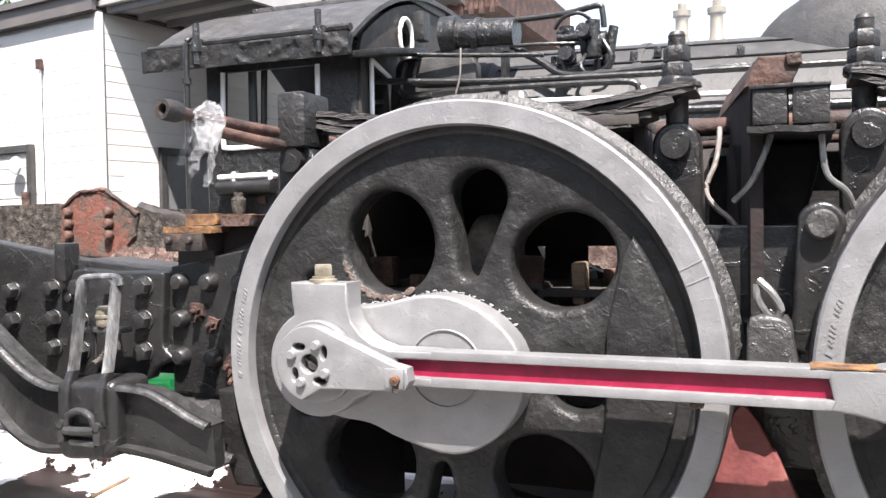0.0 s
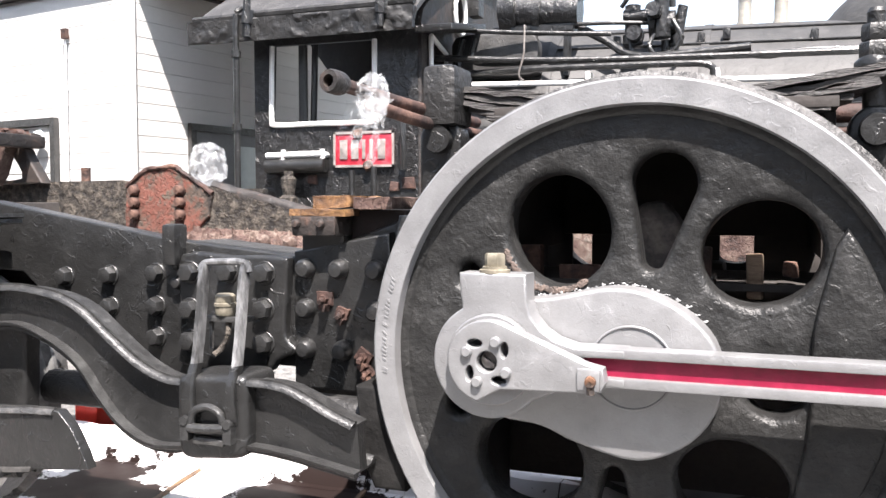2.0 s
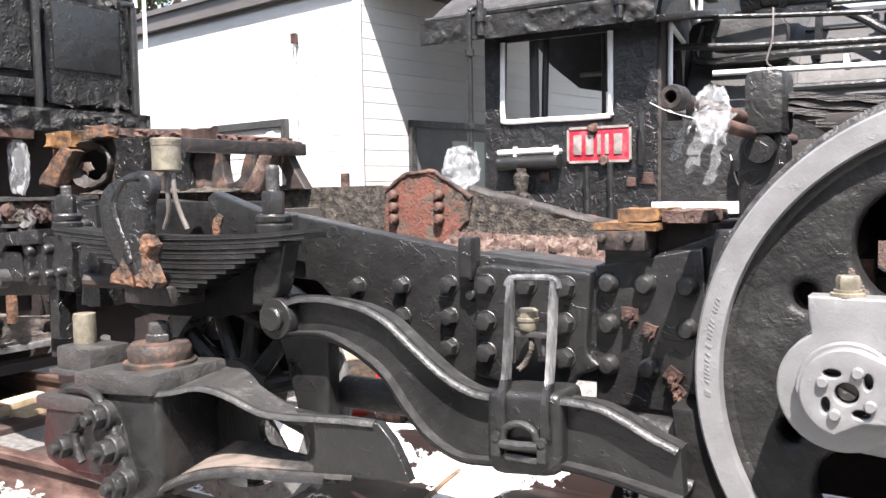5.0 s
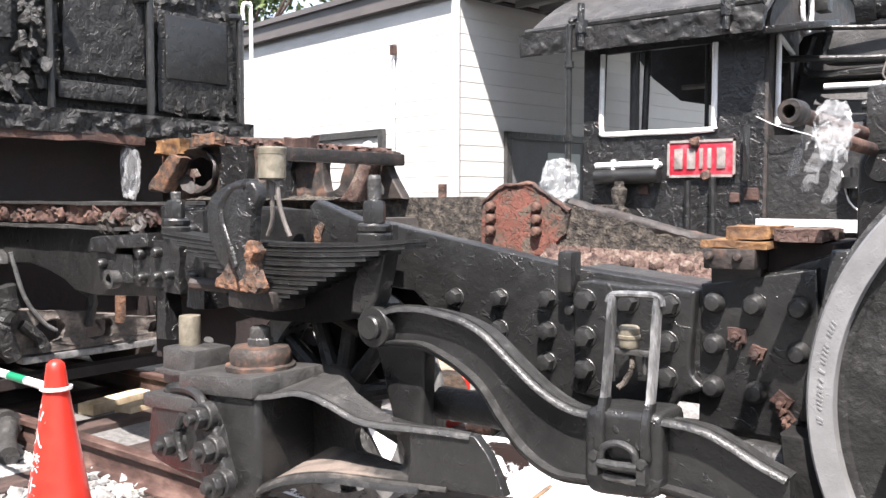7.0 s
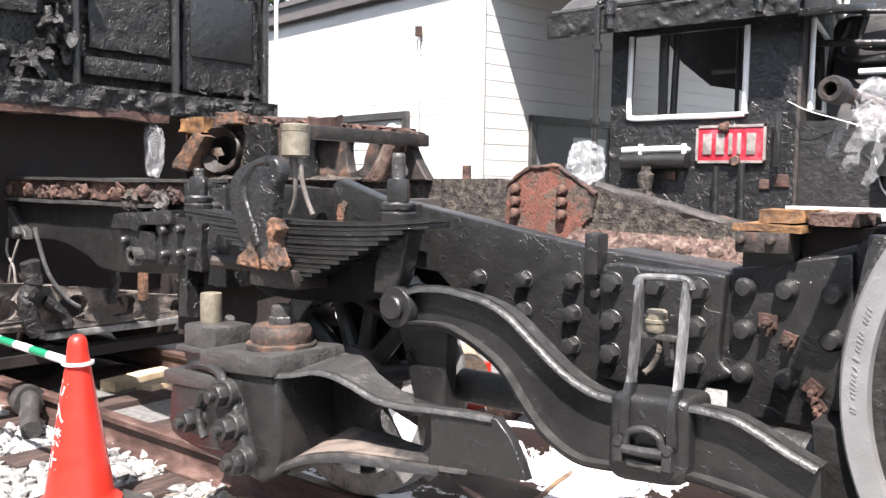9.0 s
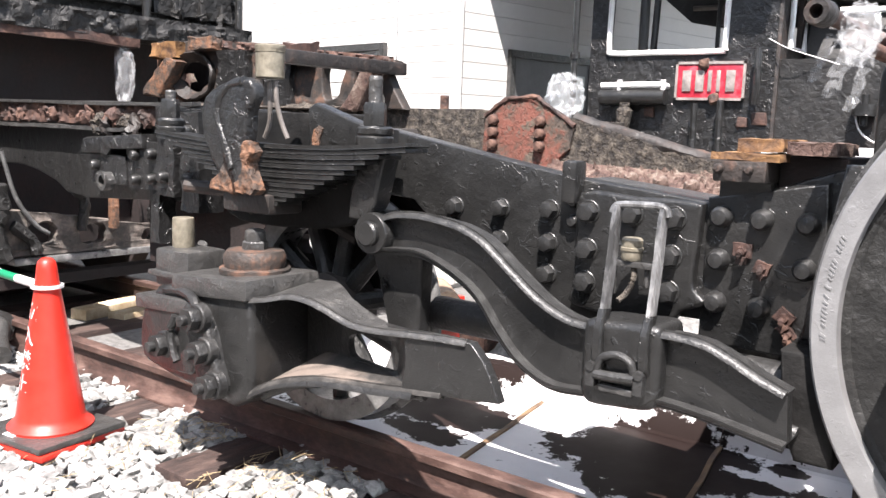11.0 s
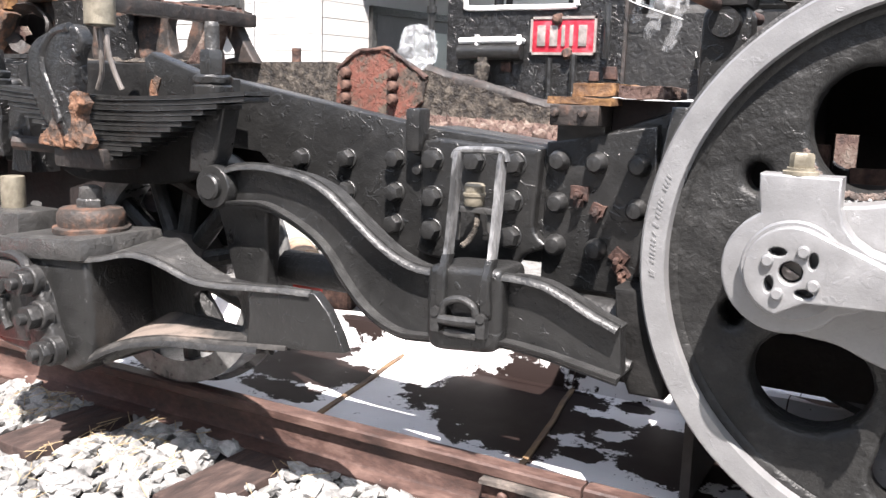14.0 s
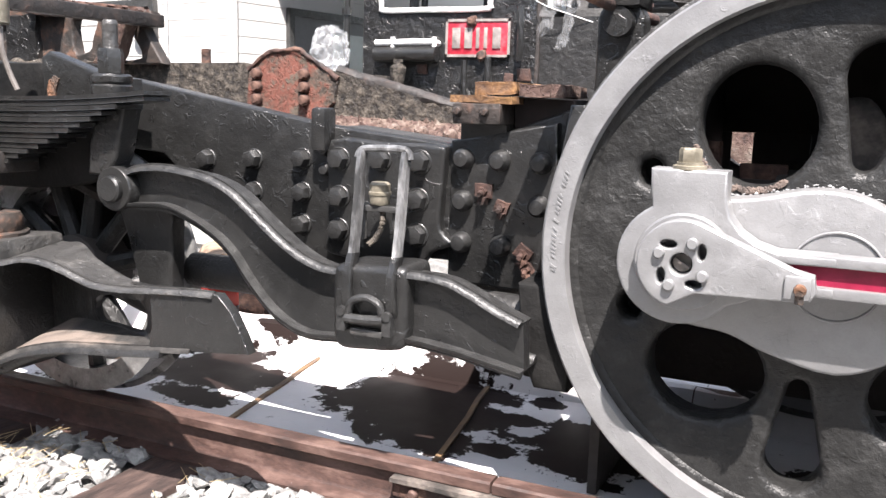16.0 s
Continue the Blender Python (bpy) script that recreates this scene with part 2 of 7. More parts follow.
BOILER = mat("dusty_boiler_paint", [(0.028, 0.028, 0.028), (0.04, 0.0395, 0.039), (0.062, 0.0605, 0.059)], 0.6, 0.0, 9, 60, 0.35, 0.45, (0.3, 0.75), 0.06, flake=0.2, flake_scale=16, flake_at=(0.56, 0.6))
RUST_DARK = mat("dark_rust", [(0.022, 0.014, 0.012), (0.055, 0.029, 0.023), (0.12, 0.066, 0.048)], 0.8, 0.0, 9, 60, 0.7, 0.6)
RUST_BLACK = mat("rusting_black_paint", [(0.018, 0.016, 0.015), (0.032, 0.025, 0.022), (0.09, 0.05, 0.036)], 0.6, 0.0, 14, 60, 0.5, 0.5, (0.42, 0.75))
RUST_SEAT = mat("rust_breaking_through_black_paint", [(0.018, 0.017, 0.016), (0.04, 0.03, 0.025), (0.13, 0.066, 0.042)], 0.65, 0.0, 9, 60, 0.6, 0.5, (0.38, 0.7))
DUSTY = mat("dust_on_black", [(0.035, 0.032, 0.03), (0.09, 0.077, 0.068), (0.2, 0.168, 0.145)], 0.7, 0.0, 9, 70, 0.4, 0.4, (0.36, 0.66))
# near-black brown: shade under the tender and in recesses, put into colour
DARK_BROWN = mat("shade_dark_brown", [(0.006, 0.0042, 0.004), (0.011, 0.0068, 0.0064), (0.02, 0.012, 0.011)], 0.85, 0.0, 5, 40, 0.5, 0.4)
WOOD_PALE = mat("weathered_wood", [(0.16, 0.1, 0.07), (0.28, 0.2, 0.14), (0.38, 0.29, 0.21)], 0.85, 0.0, 6, 50, 0.4, 0.5, stretch=(1, 5, 5))
WOOD_YELLOW = mat("fresh_wood", [(0.34, 0.25, 0.15), (0.45, 0.36, 0.24), (0.55, 0.46, 0.33)], 0.8, 0.0, 6, 60, 0.2, 0.4)
STRAW = mat("dry_straw", [(0.24, 0.18, 0.1), (0.36, 0.28, 0.17)], 0.8, 0.0, 6, 60, 0.2, 0.4)
GREEN = mat("green_plastic", [(0.01, 0.42, 0.09), (0.015, 0.5, 0.12)], 0.4, 0.0, 6, 60, 0.02, 0.02)
GREEN_BAR = mat("dark_green_stripe", [(0.0, 0.14, 0.06), (0.005, 0.18, 0.08)], 0.4, 0.0, 6, 60, 0.02, 0.02)
WIRE = mat("grey_painted_pipe", [(0.13, 0.115, 0.105), (0.22, 0.2, 0.185)], 0.5, 0.1, 12, 60, 0.2, 0.2)
PLATE_RED = mat("red_enamel", [(0.3, 0.016, 0.03), (0.4, 0.028, 0.048), (0.46, 0.09, 0.11)], 0.4, 0.0, 14, 60, 0.2, 0.2)
PALE_METAL = mat("pale_cast_metal", [(0.22, 0.19, 0.18), (0.36, 0.32, 0.3)], 0.5, 0.2, 18, 80, 0.3, 0.3)
DARK_GREY = mat("grey_door_paint", [(0.13, 0.13, 0.135), (0.18, 0.18, 0.185)], 0.5, 0.0, 4, 50, 0.05, 0.1)
PANE = mat("pale_pane", [(0.45, 0.5, 0.5), (0.55, 0.6, 0.6)], 0.12, 0.0, 3, 30, 0.02, 0.02)
LEAF = mat("leaves", [(0.03, 0.06, 0.015), (0.07, 0.11, 0.03), (0.12, 0.15, 0.05)], 0.6, 0.0, 2, 20, 0.1, 0.1, island=-0.4)
SCALE = mat("scaling_black_steel", [(0.016, 0.015, 0.0145), (0.034, 0.031, 0.03), (0.09, 0.082, 0.076)], 0.5, 0.0, 24, 90, 1.0, 0.7, (0.35, 0.75), stretch=(0.3, 1, 3), shine=0.6)
RIVET = mat("dull_black_rivet_paint", [(0.018, 0.018, 0.018), (0.027, 0.027, 0.0265)], 0.34, 0.0, 40, 120, 0.2, 0.3, (0.3, 0.8), 0.05, shine=0.62)
SOOT = mat("soot", [(0.035, 0.031, 0.029), (0.06, 0.053, 0.049)], 0.9, 0.0, 8, 50, 0.4, 0.4)
# blacker than the paint: the shade of gaps is put into this colour
PITCH = mat("shade_pitch_black", [(0.005, 0.005, 0.005), (0.009, 0.0088, 0.0086), (0.016, 0.0155, 0.015)], 0.7, 0.0, 9, 60, 0.5, 0.4, shine=0.2)
FLAKED = mat("dull_flaking_black_paint", [(0.012, 0.012, 0.012), (0.019, 0.0185, 0.018), (0.045, 0.0435, 0.042)], 0.5, 0.0, 22, 90, 0.8, 0.6, (0.35, 0.8), 0.08, flake=0.8, flake_scale=13, flake_at=(0.52, 0.58), shine=0.42)
TREAD = mat("worn_steel_tread", [(0.04, 0.0395, 0.039), (0.07, 0.069, 0.068), (0.16, 0.158, 0.156)], 0.45, 0.35, 40, 130, 0.5, 0.5, (0.35, 0.75))
PLASTIC = bpy.data.materials.new("clear_film")
PLASTIC.use_nodes = True
pn = PLASTIC.node_tree.nodes["Principled BSDF"]
pn.inputs["Base Color"].default_value, pn.inputs["Roughness"].default_value = (0.9, 0.92, 0.94, 1), 0.1
pn.inputs["Alpha"].default_value, pn.inputs["Specular IOR Level"].default_value = 0.11, 0.6


# ---- mesh helpers ----
def thing(name, at, label, category, group="", kind=""):
    ob = new(name)
    ob.location = at
    ob.empty_display_size = 0.1
    return tagged(ob, label, category, group, kind)


def origin(ob):
    p = Vector(ob.location)
    while ob.parent:
        ob = ob.parent
        p += Vector(ob.location)
    return p


def part(name, bm, material, parent=None, label="", bevel=0.0, smooth=35):
    """Links a bmesh, drawn in world places, as one mesh under a thing or part."""
    if bevel:
        sharp = [e for e in bm.edges if len(e.link_faces) == 2 and e.calc_face_angle() > 0.6]
        bmesh.ops.bevel(bm, geom=sharp, offset=bevel, segments=2, profile=0.6, affect="EDGES", clamp_overlap=True)
    bmesh.ops.recalc_face_normals(bm, faces=bm.faces)
    if smooth:
        for f in bm.faces:
            f.smooth = True
        for e in bm.edges:
            if len(e.link_faces) == 2 and e.calc_face_angle() > radians(smooth):
                e.smooth = False
    me = bpy.data.meshes.new(name)
    if parent is not None:
        bmesh.ops.translate(bm, verts=bm.verts, vec=-origin(parent))
    bm.to_mesh(me)
    bm.free()
    me.materials.append(material)
    ob = new(name, me)
    ob.parent = parent
    return tagged(ob, label)


def box(bm, x0, x1, y0, y1, z0, z1, turn=None):
    r = bmesh.ops.create_cube(bm, size=1.0)["verts"]
    bmesh.ops.scale(bm, verts=r, vec=(x1 - x0, y1 - y0, z1 - z0))
    if turn is not None:
        bmesh.ops.rotate(bm, verts=r, cent=(0, 0, 0), matrix=turn.to_3x3())
    bmesh.ops.translate(bm, verts=r, vec=((x0 + x1) / 2, (y0 + y1) / 2, (z0 + z1) / 2))
    return r


def rod(bm, a, b, r0, r1=None, seg=20):
    a, b = Vector(a), Vector(b)
    d = b - a
    q = d.to_track_quat("Z", "Y").to_matrix().to_4x4()
    v = bmesh.ops.create_cone(bm, cap_ends=True, segments=seg, radius1=r0, radius2=r0 if r1 is None else r1, depth=d.length)["verts"]
    bmesh.ops.transform(bm, matrix=Matrix.Translation((a + b) / 2) @ q, verts=v)
    return v


def inset(loop, d):
    """A closed line in the plane moved by d to its inner side (outwards: minus)."""
    p = [Vector((q[0], q[1])) for q in loop]
    area = sum(p[i - 1].x * p[i].y - p[i].x * p[i - 1].y for i in range(len(p)))
    out = []
    for i in range(len(p)):
        a, b = (p[i] - p[i - 1]), (p[(i + 1) % len(p)] - p[i])
        a, b = a.normalized(), b.normalized()
        n = Vector((-a.y - b.y, a.x + b.x))
        n = n.normalized() if n.length > 1e-6 else Vector((-a.y, a.x))
        stretch = min(1.6, 1 / max(0.3, n.dot(Vector((-a.y, a.x)))))
        out.append(tuple(p[i] + n * (d * stretch * (1 if area > 0 else -1))))
    return out


def prism(bm, outline, y0, y1, holes=(), edge=0.0):
    """A plate with an outline and holes in x and z, from y0 to y1; edge: how far its front edges are rounded."""
    turns = [radians(a) for a in (0, 30, 60, 90)] if edge else [0.0]
    levels = [(edge * (1 - math.sin(a)), y0 + edge * (1 - math.cos(a))) for a in turns] + [(0.0, y1)]
    stacks = []
    for k, loop in enumerate([list(outline), *map(list, holes)]):
        stacks.append([[bm.verts.new((x, y, z)) for x, z in (inset(loop, d if k == 0 else -d) if d else loop)] for d, y in levels])
    for at in (0, -1):
        edges = [bm.edges.new((st[at][i - 1], st[at][i])) for st in stacks for i in range(len(st[at]))]
        bmesh.ops.triangle_fill(bm, use_beauty=True, edges=edges)
    for st in stacks:
        for front, back in zip(st, st[1:]):
            for i in range(len(front)):
                bm.faces.new((front[i - 1], front[i], back[i], back[i - 1]))


def lathe(bm, profile, centre, axis="y", seg=64):
    """A body of revolution: profile rows of (radius, along) about an axis through centre."""
    cx, cy, cz = centre
    rings = []
    for r, h in profile:
        ring = []
        for k in range(seg):
            a = 2 * math.pi * k / seg
            u, v = r * math.cos(a), r * math.sin(a)
            p = {"y": (cx + u, cy + h, cz + v), "z": (cx + u, cy + v, cz + h), "x": (cx + h, cy + u, cz + v)}[axis]
            ring.append(bm.verts.new(p))
        rings.append(ring)
    for a, b in zip(rings, rings[1:]):
        for k in range(seg):
            bm.faces.new((a[k - 1], a[k], b[k], b[k - 1]))
    return rings


def closed_lathe(bm, profile, centre, axis="y", seg=64):
    rings = lathe(bm, profile, centre, axis, seg)
    for k in range(seg):
        bm.faces.new((rings[-1][k - 1], rings[-1][k], rings[0][k], rings[0][k - 1]))


def capped_lathe(bm, profile, centre, axis="y", seg=48):
    rings = lathe(bm, profile, centre, axis, seg)
    bm.faces.new(rings[0])
    bm.faces.new(rings[-1])


def tube(bm, points, r, seg=10, smooth=4):
    """A round bar or pipe along a soft line through the points."""
    pts = [Vector(p) for p in points]
    if smooth > 1 and len(pts) > 2:
        ext, fine = [2 * pts[0] - pts[1], *pts, 2 * pts[-1] - pts[-2]], []
        for i in range(1, len(ext) - 2):
            p0, p1, p2, p3 = ext[i - 1 : i + 3]
            for k in range(smooth):
                t = k / smooth
                fine.append(0.5 * (2 * p1 + (p2 - p0) * t + (2 * p0 - 5 * p1 + 4 * p2 - p3) * t * t + (3 * p1 - p0 - 3 * p2 + p3) * t**3))
        pts = [*fine, pts[-1]]
    rings, up = [], Vector((0.13, 0.21, 0.97))
    for i, p in enumerate(pts):
        d = (pts[min(i + 1, len(pts) - 1)] - pts[max(i - 1, 0)]).normalized()
        side = d.cross(up).normalized()
        top = side.cross(d)
        rings.append([bm.verts.new(p + r * (math.cos(a) * side + math.sin(a) * top)) for a in (2 * math.pi * k / seg for k in range(seg))])
    for a, b in zip(rings, rings[1:]):
        for k in range(seg):
            bm.faces.new((a[k - 1], a[k], b[k], b[k - 1]))
    bm.faces.new(rings[0]), bm.faces.new(rings[-1])


def oval(cx, cz, rx, rz, turn=0.0, n=28):
    c, s = math.cos(radians(turn)), math.sin(radians(turn))
    pts = [(rx * math.cos(2 * math.pi * k / n), rz * math.sin(2 * math.pi * k / n)) for k in range(n)]
    return [(cx + c * u - s * v, cz + s * u + c * v) for u, v in pts]


def keyhole(cx, cz, r, tx, tz, rt, n=16):
    """A drop: a circle of radius r drawn out to a small one of radius rt at (tx, tz)."""
    a = math.atan2(cz - tz, cx - tx)
    big = [(cx + r * math.cos(a + t), cz + r * math.sin(a + t)) for t in np.linspace(-1.75, 1.75, n)]
    tip = [(tx + rt * math.cos(a + t), tz + rt * math.sin(a + t)) for t in np.linspace(1.75, 2 * math.pi - 1.75, 8)]
    return big + tip


def soft(points, n=5, closed=False):
    """A smooth line through points in the plane."""
    p = [Vector(q) for q in points]
    ext = [p[-1], *p, p[0], p[1]] if closed else [2 * p[0] - p[1], *p, 2 * p[-1] - p[-2]]
    out = []
    for i in range(1, len(ext) - 2):
        a, b, c, d = ext[i - 1 : i + 3]
        for k in range(n):
            t = k / n
            out.append(0.5 * (2 * b + (c - a) * t + (2 * a - 5 * b + 4 * c - d) * t * t + (3 * b - a - 3 * c + d) * t**3))
    if not closed:
        out.append(p[-1])
    return [tuple(q) for q in out]


def rough_up(bm, amount, scale, seed=0):
    """Uneven, worn or crumpled surface."""
    for v in bm.verts:
        v.co += amount * Vector(noise.noise_vector(v.co * scale + Vector((seed, 0, 0))))


def rivet_mesh(bm, x, y, z, r=0.03, h=0.032, seg=12):
    capped_lathe(bm, [(r * 1.02, 0.0), (r, -h * 0.3), (r * 0.9, -h * 0.68), (r * 0.66, -h * 0.92), (r * 0.12, -h)], (x, y, z), "y", seg)


# ---- ground and track ----
bm = bmesh.new()
bmesh.ops.create_grid(bm, x_segments=1, y_segments=1, size=300)
bmesh.ops.translate(bm, verts=bm.verts, vec=(0, 0, -0.2))
tagged(part("ground", bm, GROUND), "trodden earth ground of a railway yard", "ground", kind="structure")
bm = bmesh.new()
box(bm, -16, 8, -1.7, 14, -0.21, -0.193)
tagged(part("track_bed", bm, BED), "pale sunlit gravel bed under the track", "track bed", kind="structure")

RAIL_SHAPE = [(-0.0635, -0.153), (0.0635, -0.153), (0.0635, -0.143), (0.016, -0.13), (0.009, -0.12), (0.009, -0.045), (0.0325, -0.032), (0.0325, -0.006), (0.026, 0), (-0.026, 0), (-0.0325, -0.006), (-0.0325, -0.032), (-0.009, -0.045), (-0.009, -0.12), (-0.016, -0.13), (-0.0635, -0.143)]
for y in (0.0675, 1.2):
    bm = bmesh.new()
    for x0, x1 in ((-14, -0.829), (-0.821, 6)):
        ends = [[bm.verts.new((x, y + u, v)) for u, v in RAIL_SHAPE] for x in (x0, x1)]
        for k in range(len(RAIL_SHAPE)):
            bm.faces.new((ends[0][k - 1], ends[0][k], ends[1][k], ends[1][k - 1]))
        bm.faces.new(ends[0]), bm.faces.new(ends[1])
    tagged(part("rail", bm, RAIL), "rusty brown steel rail under the locomotive wheels", "rail", "track rails", "structure")
bm = bmesh.new()
box(bm, -1.13, -0.52, 0.022, 0.056, -0.1, -0.05)
bmesh.ops.subdivide_edges(bm, edges=bm.edges, cuts=4, use_grid_fill=True)
rough_up(bm, 0.003, 25)
fish = tagged(part("fishplate", bm, RUST_DARK, smooth=20), "weathered grey-brown bolted fishplate joining two rails", "fishplate", kind="structure")
# paler than the plate below: the lit top strip is put into colour
bm = bmesh.new()
box(bm, -1.132, -0.518, 0.004, 0.056, -0.05, -0.036)
bmesh.ops.subdivide_edges(bm, edges=bm.edges, cuts=5, use_grid_fill=True)
rough_up(bm, 0.004, 30)
part("ledge", bm, DUSTY, fish, "pale upper ledge, its lit tone put into the colour")
pieces_at = [(-1.06 + 0.155 * k, 0.02, -0.078) for k in range(4)]
for p in pieces_at:
    bm = bmesh.new()
    rivet_mesh(bm, p[0], 0.022, p[2], 0.016, 0.022)
    part("bolt", bm, RAIL, fish)
first = None
for i in range(19):
    x = -10.2 + 0.75 * i + 0.02 * math.sin(i * 3)
    if first is None:
        first = thing("sleeper", (x, 0.634, -0.16), "dark weathered wooden sleeper bedded in pale ballast", "sleeper", "track sleepers")
        bm = bmesh.new()
        box(bm, x - 0.11, x + 0.11, -0.41, 1.68, -0.29, -0.155)
        part("beam", bm, WOOD_OLD, first, bevel=0.012)
    else:
        copy_thing(first, pose(x, 0.634, -0.16))

def skewed(bm, x0, x1, y0, y1, z0, z1):
    """A flat slab whose ends slant with the joints of the sheets."""
    lean = lambda x, y: x - 0.16 * (y - 0.45)
    low, high = [[bm.verts.new((lean(x, y), y, z)) for x, y in ((x0, y0), (x1, y0), (x1, y1), (x0, y1))] for z in (z0, z1)]
    bm.faces.new(low), bm.faces.new(high)
    for k in range(4):
        bm.faces.new((low[k - 1], low[k], high[k], high[k - 1]))


for k in range(6):
    x0 = -3.61 + 0.82 * k
    bm = bmesh.new()
    skewed(bm, x0 + 0.004, x0 + 0.816, 0.145, 1.12, -0.125, -0.11)
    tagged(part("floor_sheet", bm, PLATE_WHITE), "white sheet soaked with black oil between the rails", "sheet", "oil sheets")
    bm = bmesh.new()
    skewed(bm, x0 - 0.01, x0 + 0.01, 0.15 + 0.02 * (k % 2), 1.13, -0.109, -0.099)
    bmesh.ops.subdivide_edges(bm, edges=bm.edges, cuts=4, use_grid_fill=True)
    for v in bm.verts:
        v.co.x += 0.012 * noise.noise((v.co.y * 6, k, 0))
    tagged(part("batten", bm, WOOD_BROWN), "narrow brown strip along a sheet joint", "strip", "sheet joints")
for x0, x1 in ((-4.5, -3.72), (-3.715, -2.9), (-2.895, -2.08), (-2.075, -1.26), (-1.255, -0.44), (-0.435, 0.38), (0.385, 1.5)):
    bm = bmesh.new()
    bmesh.ops.create_grid(bm, x_segments=24, y_segments=20, size=0.5)
    for v in bm.verts:
        x, y = (x0 + x1) / 2 + (x1 - x0) * v.co.x, 1.35 + 0.56 * v.co.y
        hump = max(0.0, 1 - abs(y - 1.2) / 0.11)
        hump = min(1.0, hump * 1.9)
        v.co = (x, y, -0.1085 + 0.112 * hump * hump * (3 - 2 * hump) + 0.012 * min(1.0, (y - 1.07) * 12) * noise.noise((x * 5, y * 6, 0)))
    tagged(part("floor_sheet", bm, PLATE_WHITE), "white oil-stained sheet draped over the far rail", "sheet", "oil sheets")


# unseen wall, added to hold low sky light off the locomotive
bm = bmesh.new()
box(bm, -25, 25, -9.3, -9.0, -0.2, 5.0)
tagged(part("sky_block", bm, ROOF_GREY), "unseen grey wall added behind the camera to block low sky light", "wall", kind="structure")


# ---- shared pieces ----
def pieces(name, bm, material, parent, places, label="", smooth=35):
    """Alike pieces under one parent: one mesh, drawn round the world's origin, at many places (a vector or a whole pose)."""
    bmesh.ops.recalc_face_normals(bm, faces=bm.faces)
    for f in bm.faces:
        f.smooth = bool(smooth)
    for e in bm.edges:
        if len(e.link_faces) == 2 and e.calc_face_angle() > radians(smooth or 180):
            e.smooth = False
    me = bpy.data.meshes.new(name)
    bm.to_mesh(me)
    bm.free()
    me.materials.append(material)
    base = origin(parent)
    for p in places:
        ob = new(name, me)
        ob.parent = parent
        m = p if isinstance(p, Matrix) else Matrix.Translation(p)
        ob.matrix_basis = Matrix.Translation(-base) @ m
        tagged(ob, label)


def rivet(r=0.03, h=0.032):
    bm = bmesh.new()
    rivet_mesh(bm, 0, 0, 0, r, h)
    return bm


def hexbolt(r=0.03, h=0.032, turn=0.0):
    """A worn hexagon bolt head on a thin painted-over washer, pointing to -y."""
    bm = bmesh.new()
    capped_lathe(bm, [(r * 1.16, 0.0), (r * 1.16, -0.004), (r * 1.1, -0.006)], (0, 0, 0), "y", 18)
    capped_lathe(bm, [(r * 1.02, -0.004), (r * 1.04, -h * 0.3), (r * 1.0, -h * 0.72), (r * 0.86, -h * 0.92), (r * 0.55, -h)], (0, 0, 0), "y", 6)
    bmesh.ops.rotate(bm, verts=bm.verts, cent=(0, 0, 0), matrix=Matrix.Rotation(radians(turn), 3, "Y"))
    return bm


def hexnut(bm, at, r, h, axis="z"):
    capped_lathe(bm, [(r * 0.93, 0), (r, 0.1 * h), (r, 0.85 * h), (r * 0.88, h)], at, axis, 6)


def bar_ring(bm, u, v, y0, y1, most=1.0):
    """One cross-section of a flat bar with rounded corners, between u and v in the plane and y0 and y1."""
    t = (v - u).length
    r = min(most, 0.42 * min(t, abs(y1 - y0)))
    n, ring = (v - u).normalized(), []
    s = 1 if y1 > y0 else -1
    for cy, ct, a0 in ((y0 + s * r, r, 180), (y0 + s * r, t - r, 90), (y1 - s * r, t - r, 0), (y1 - s * r, r, -90)):
        for da in (0, -30, -60, -90):
            a = radians(a0 + da)
            q = u + n * (ct + r * math.sin(a))
            ring.append(bm.verts.new((q.x, cy + s * r * math.cos(a), q.y)))
    return ring


def taper_strip(bm, line, fronts, backs, thick, most=1.0):
    """A bent flat bar with rounded edges, whose front and back change along the line."""
    pts = [Vector((p[0], p[1])) for p in line]
    rings = []
    for i, p in enumerate(pts):
        d = (pts[min(i + 1, len(pts) - 1)] - pts[max(i - 1, 0)]).normalized()
        n = Vector((-d.y, d.x)) * thick / 2
        y0, y1 = float(np.interp(p.x, *zip(*fronts))), float(np.interp(p.x, *zip(*backs)))
        rings.append(bar_ring(bm, p - n, p + n, y0, y1, most))
    for r, s in zip(rings, rings[1:]):
        for k in range(len(r)):
            bm.faces.new((r[k - 1], r[k], s[k], s[k - 1]))
    bm.faces.new(rings[0]), bm.faces.new(rings[-1])


def strip(bm, line, y0, y1, thick, most=1.0):
    """A bar of flat section bent along a line in x and z; thick lies across the line."""
    taper_strip(bm, line, [(-99, y0), (99, y0)], [(-99, y1), (99, y1)], thick, most)


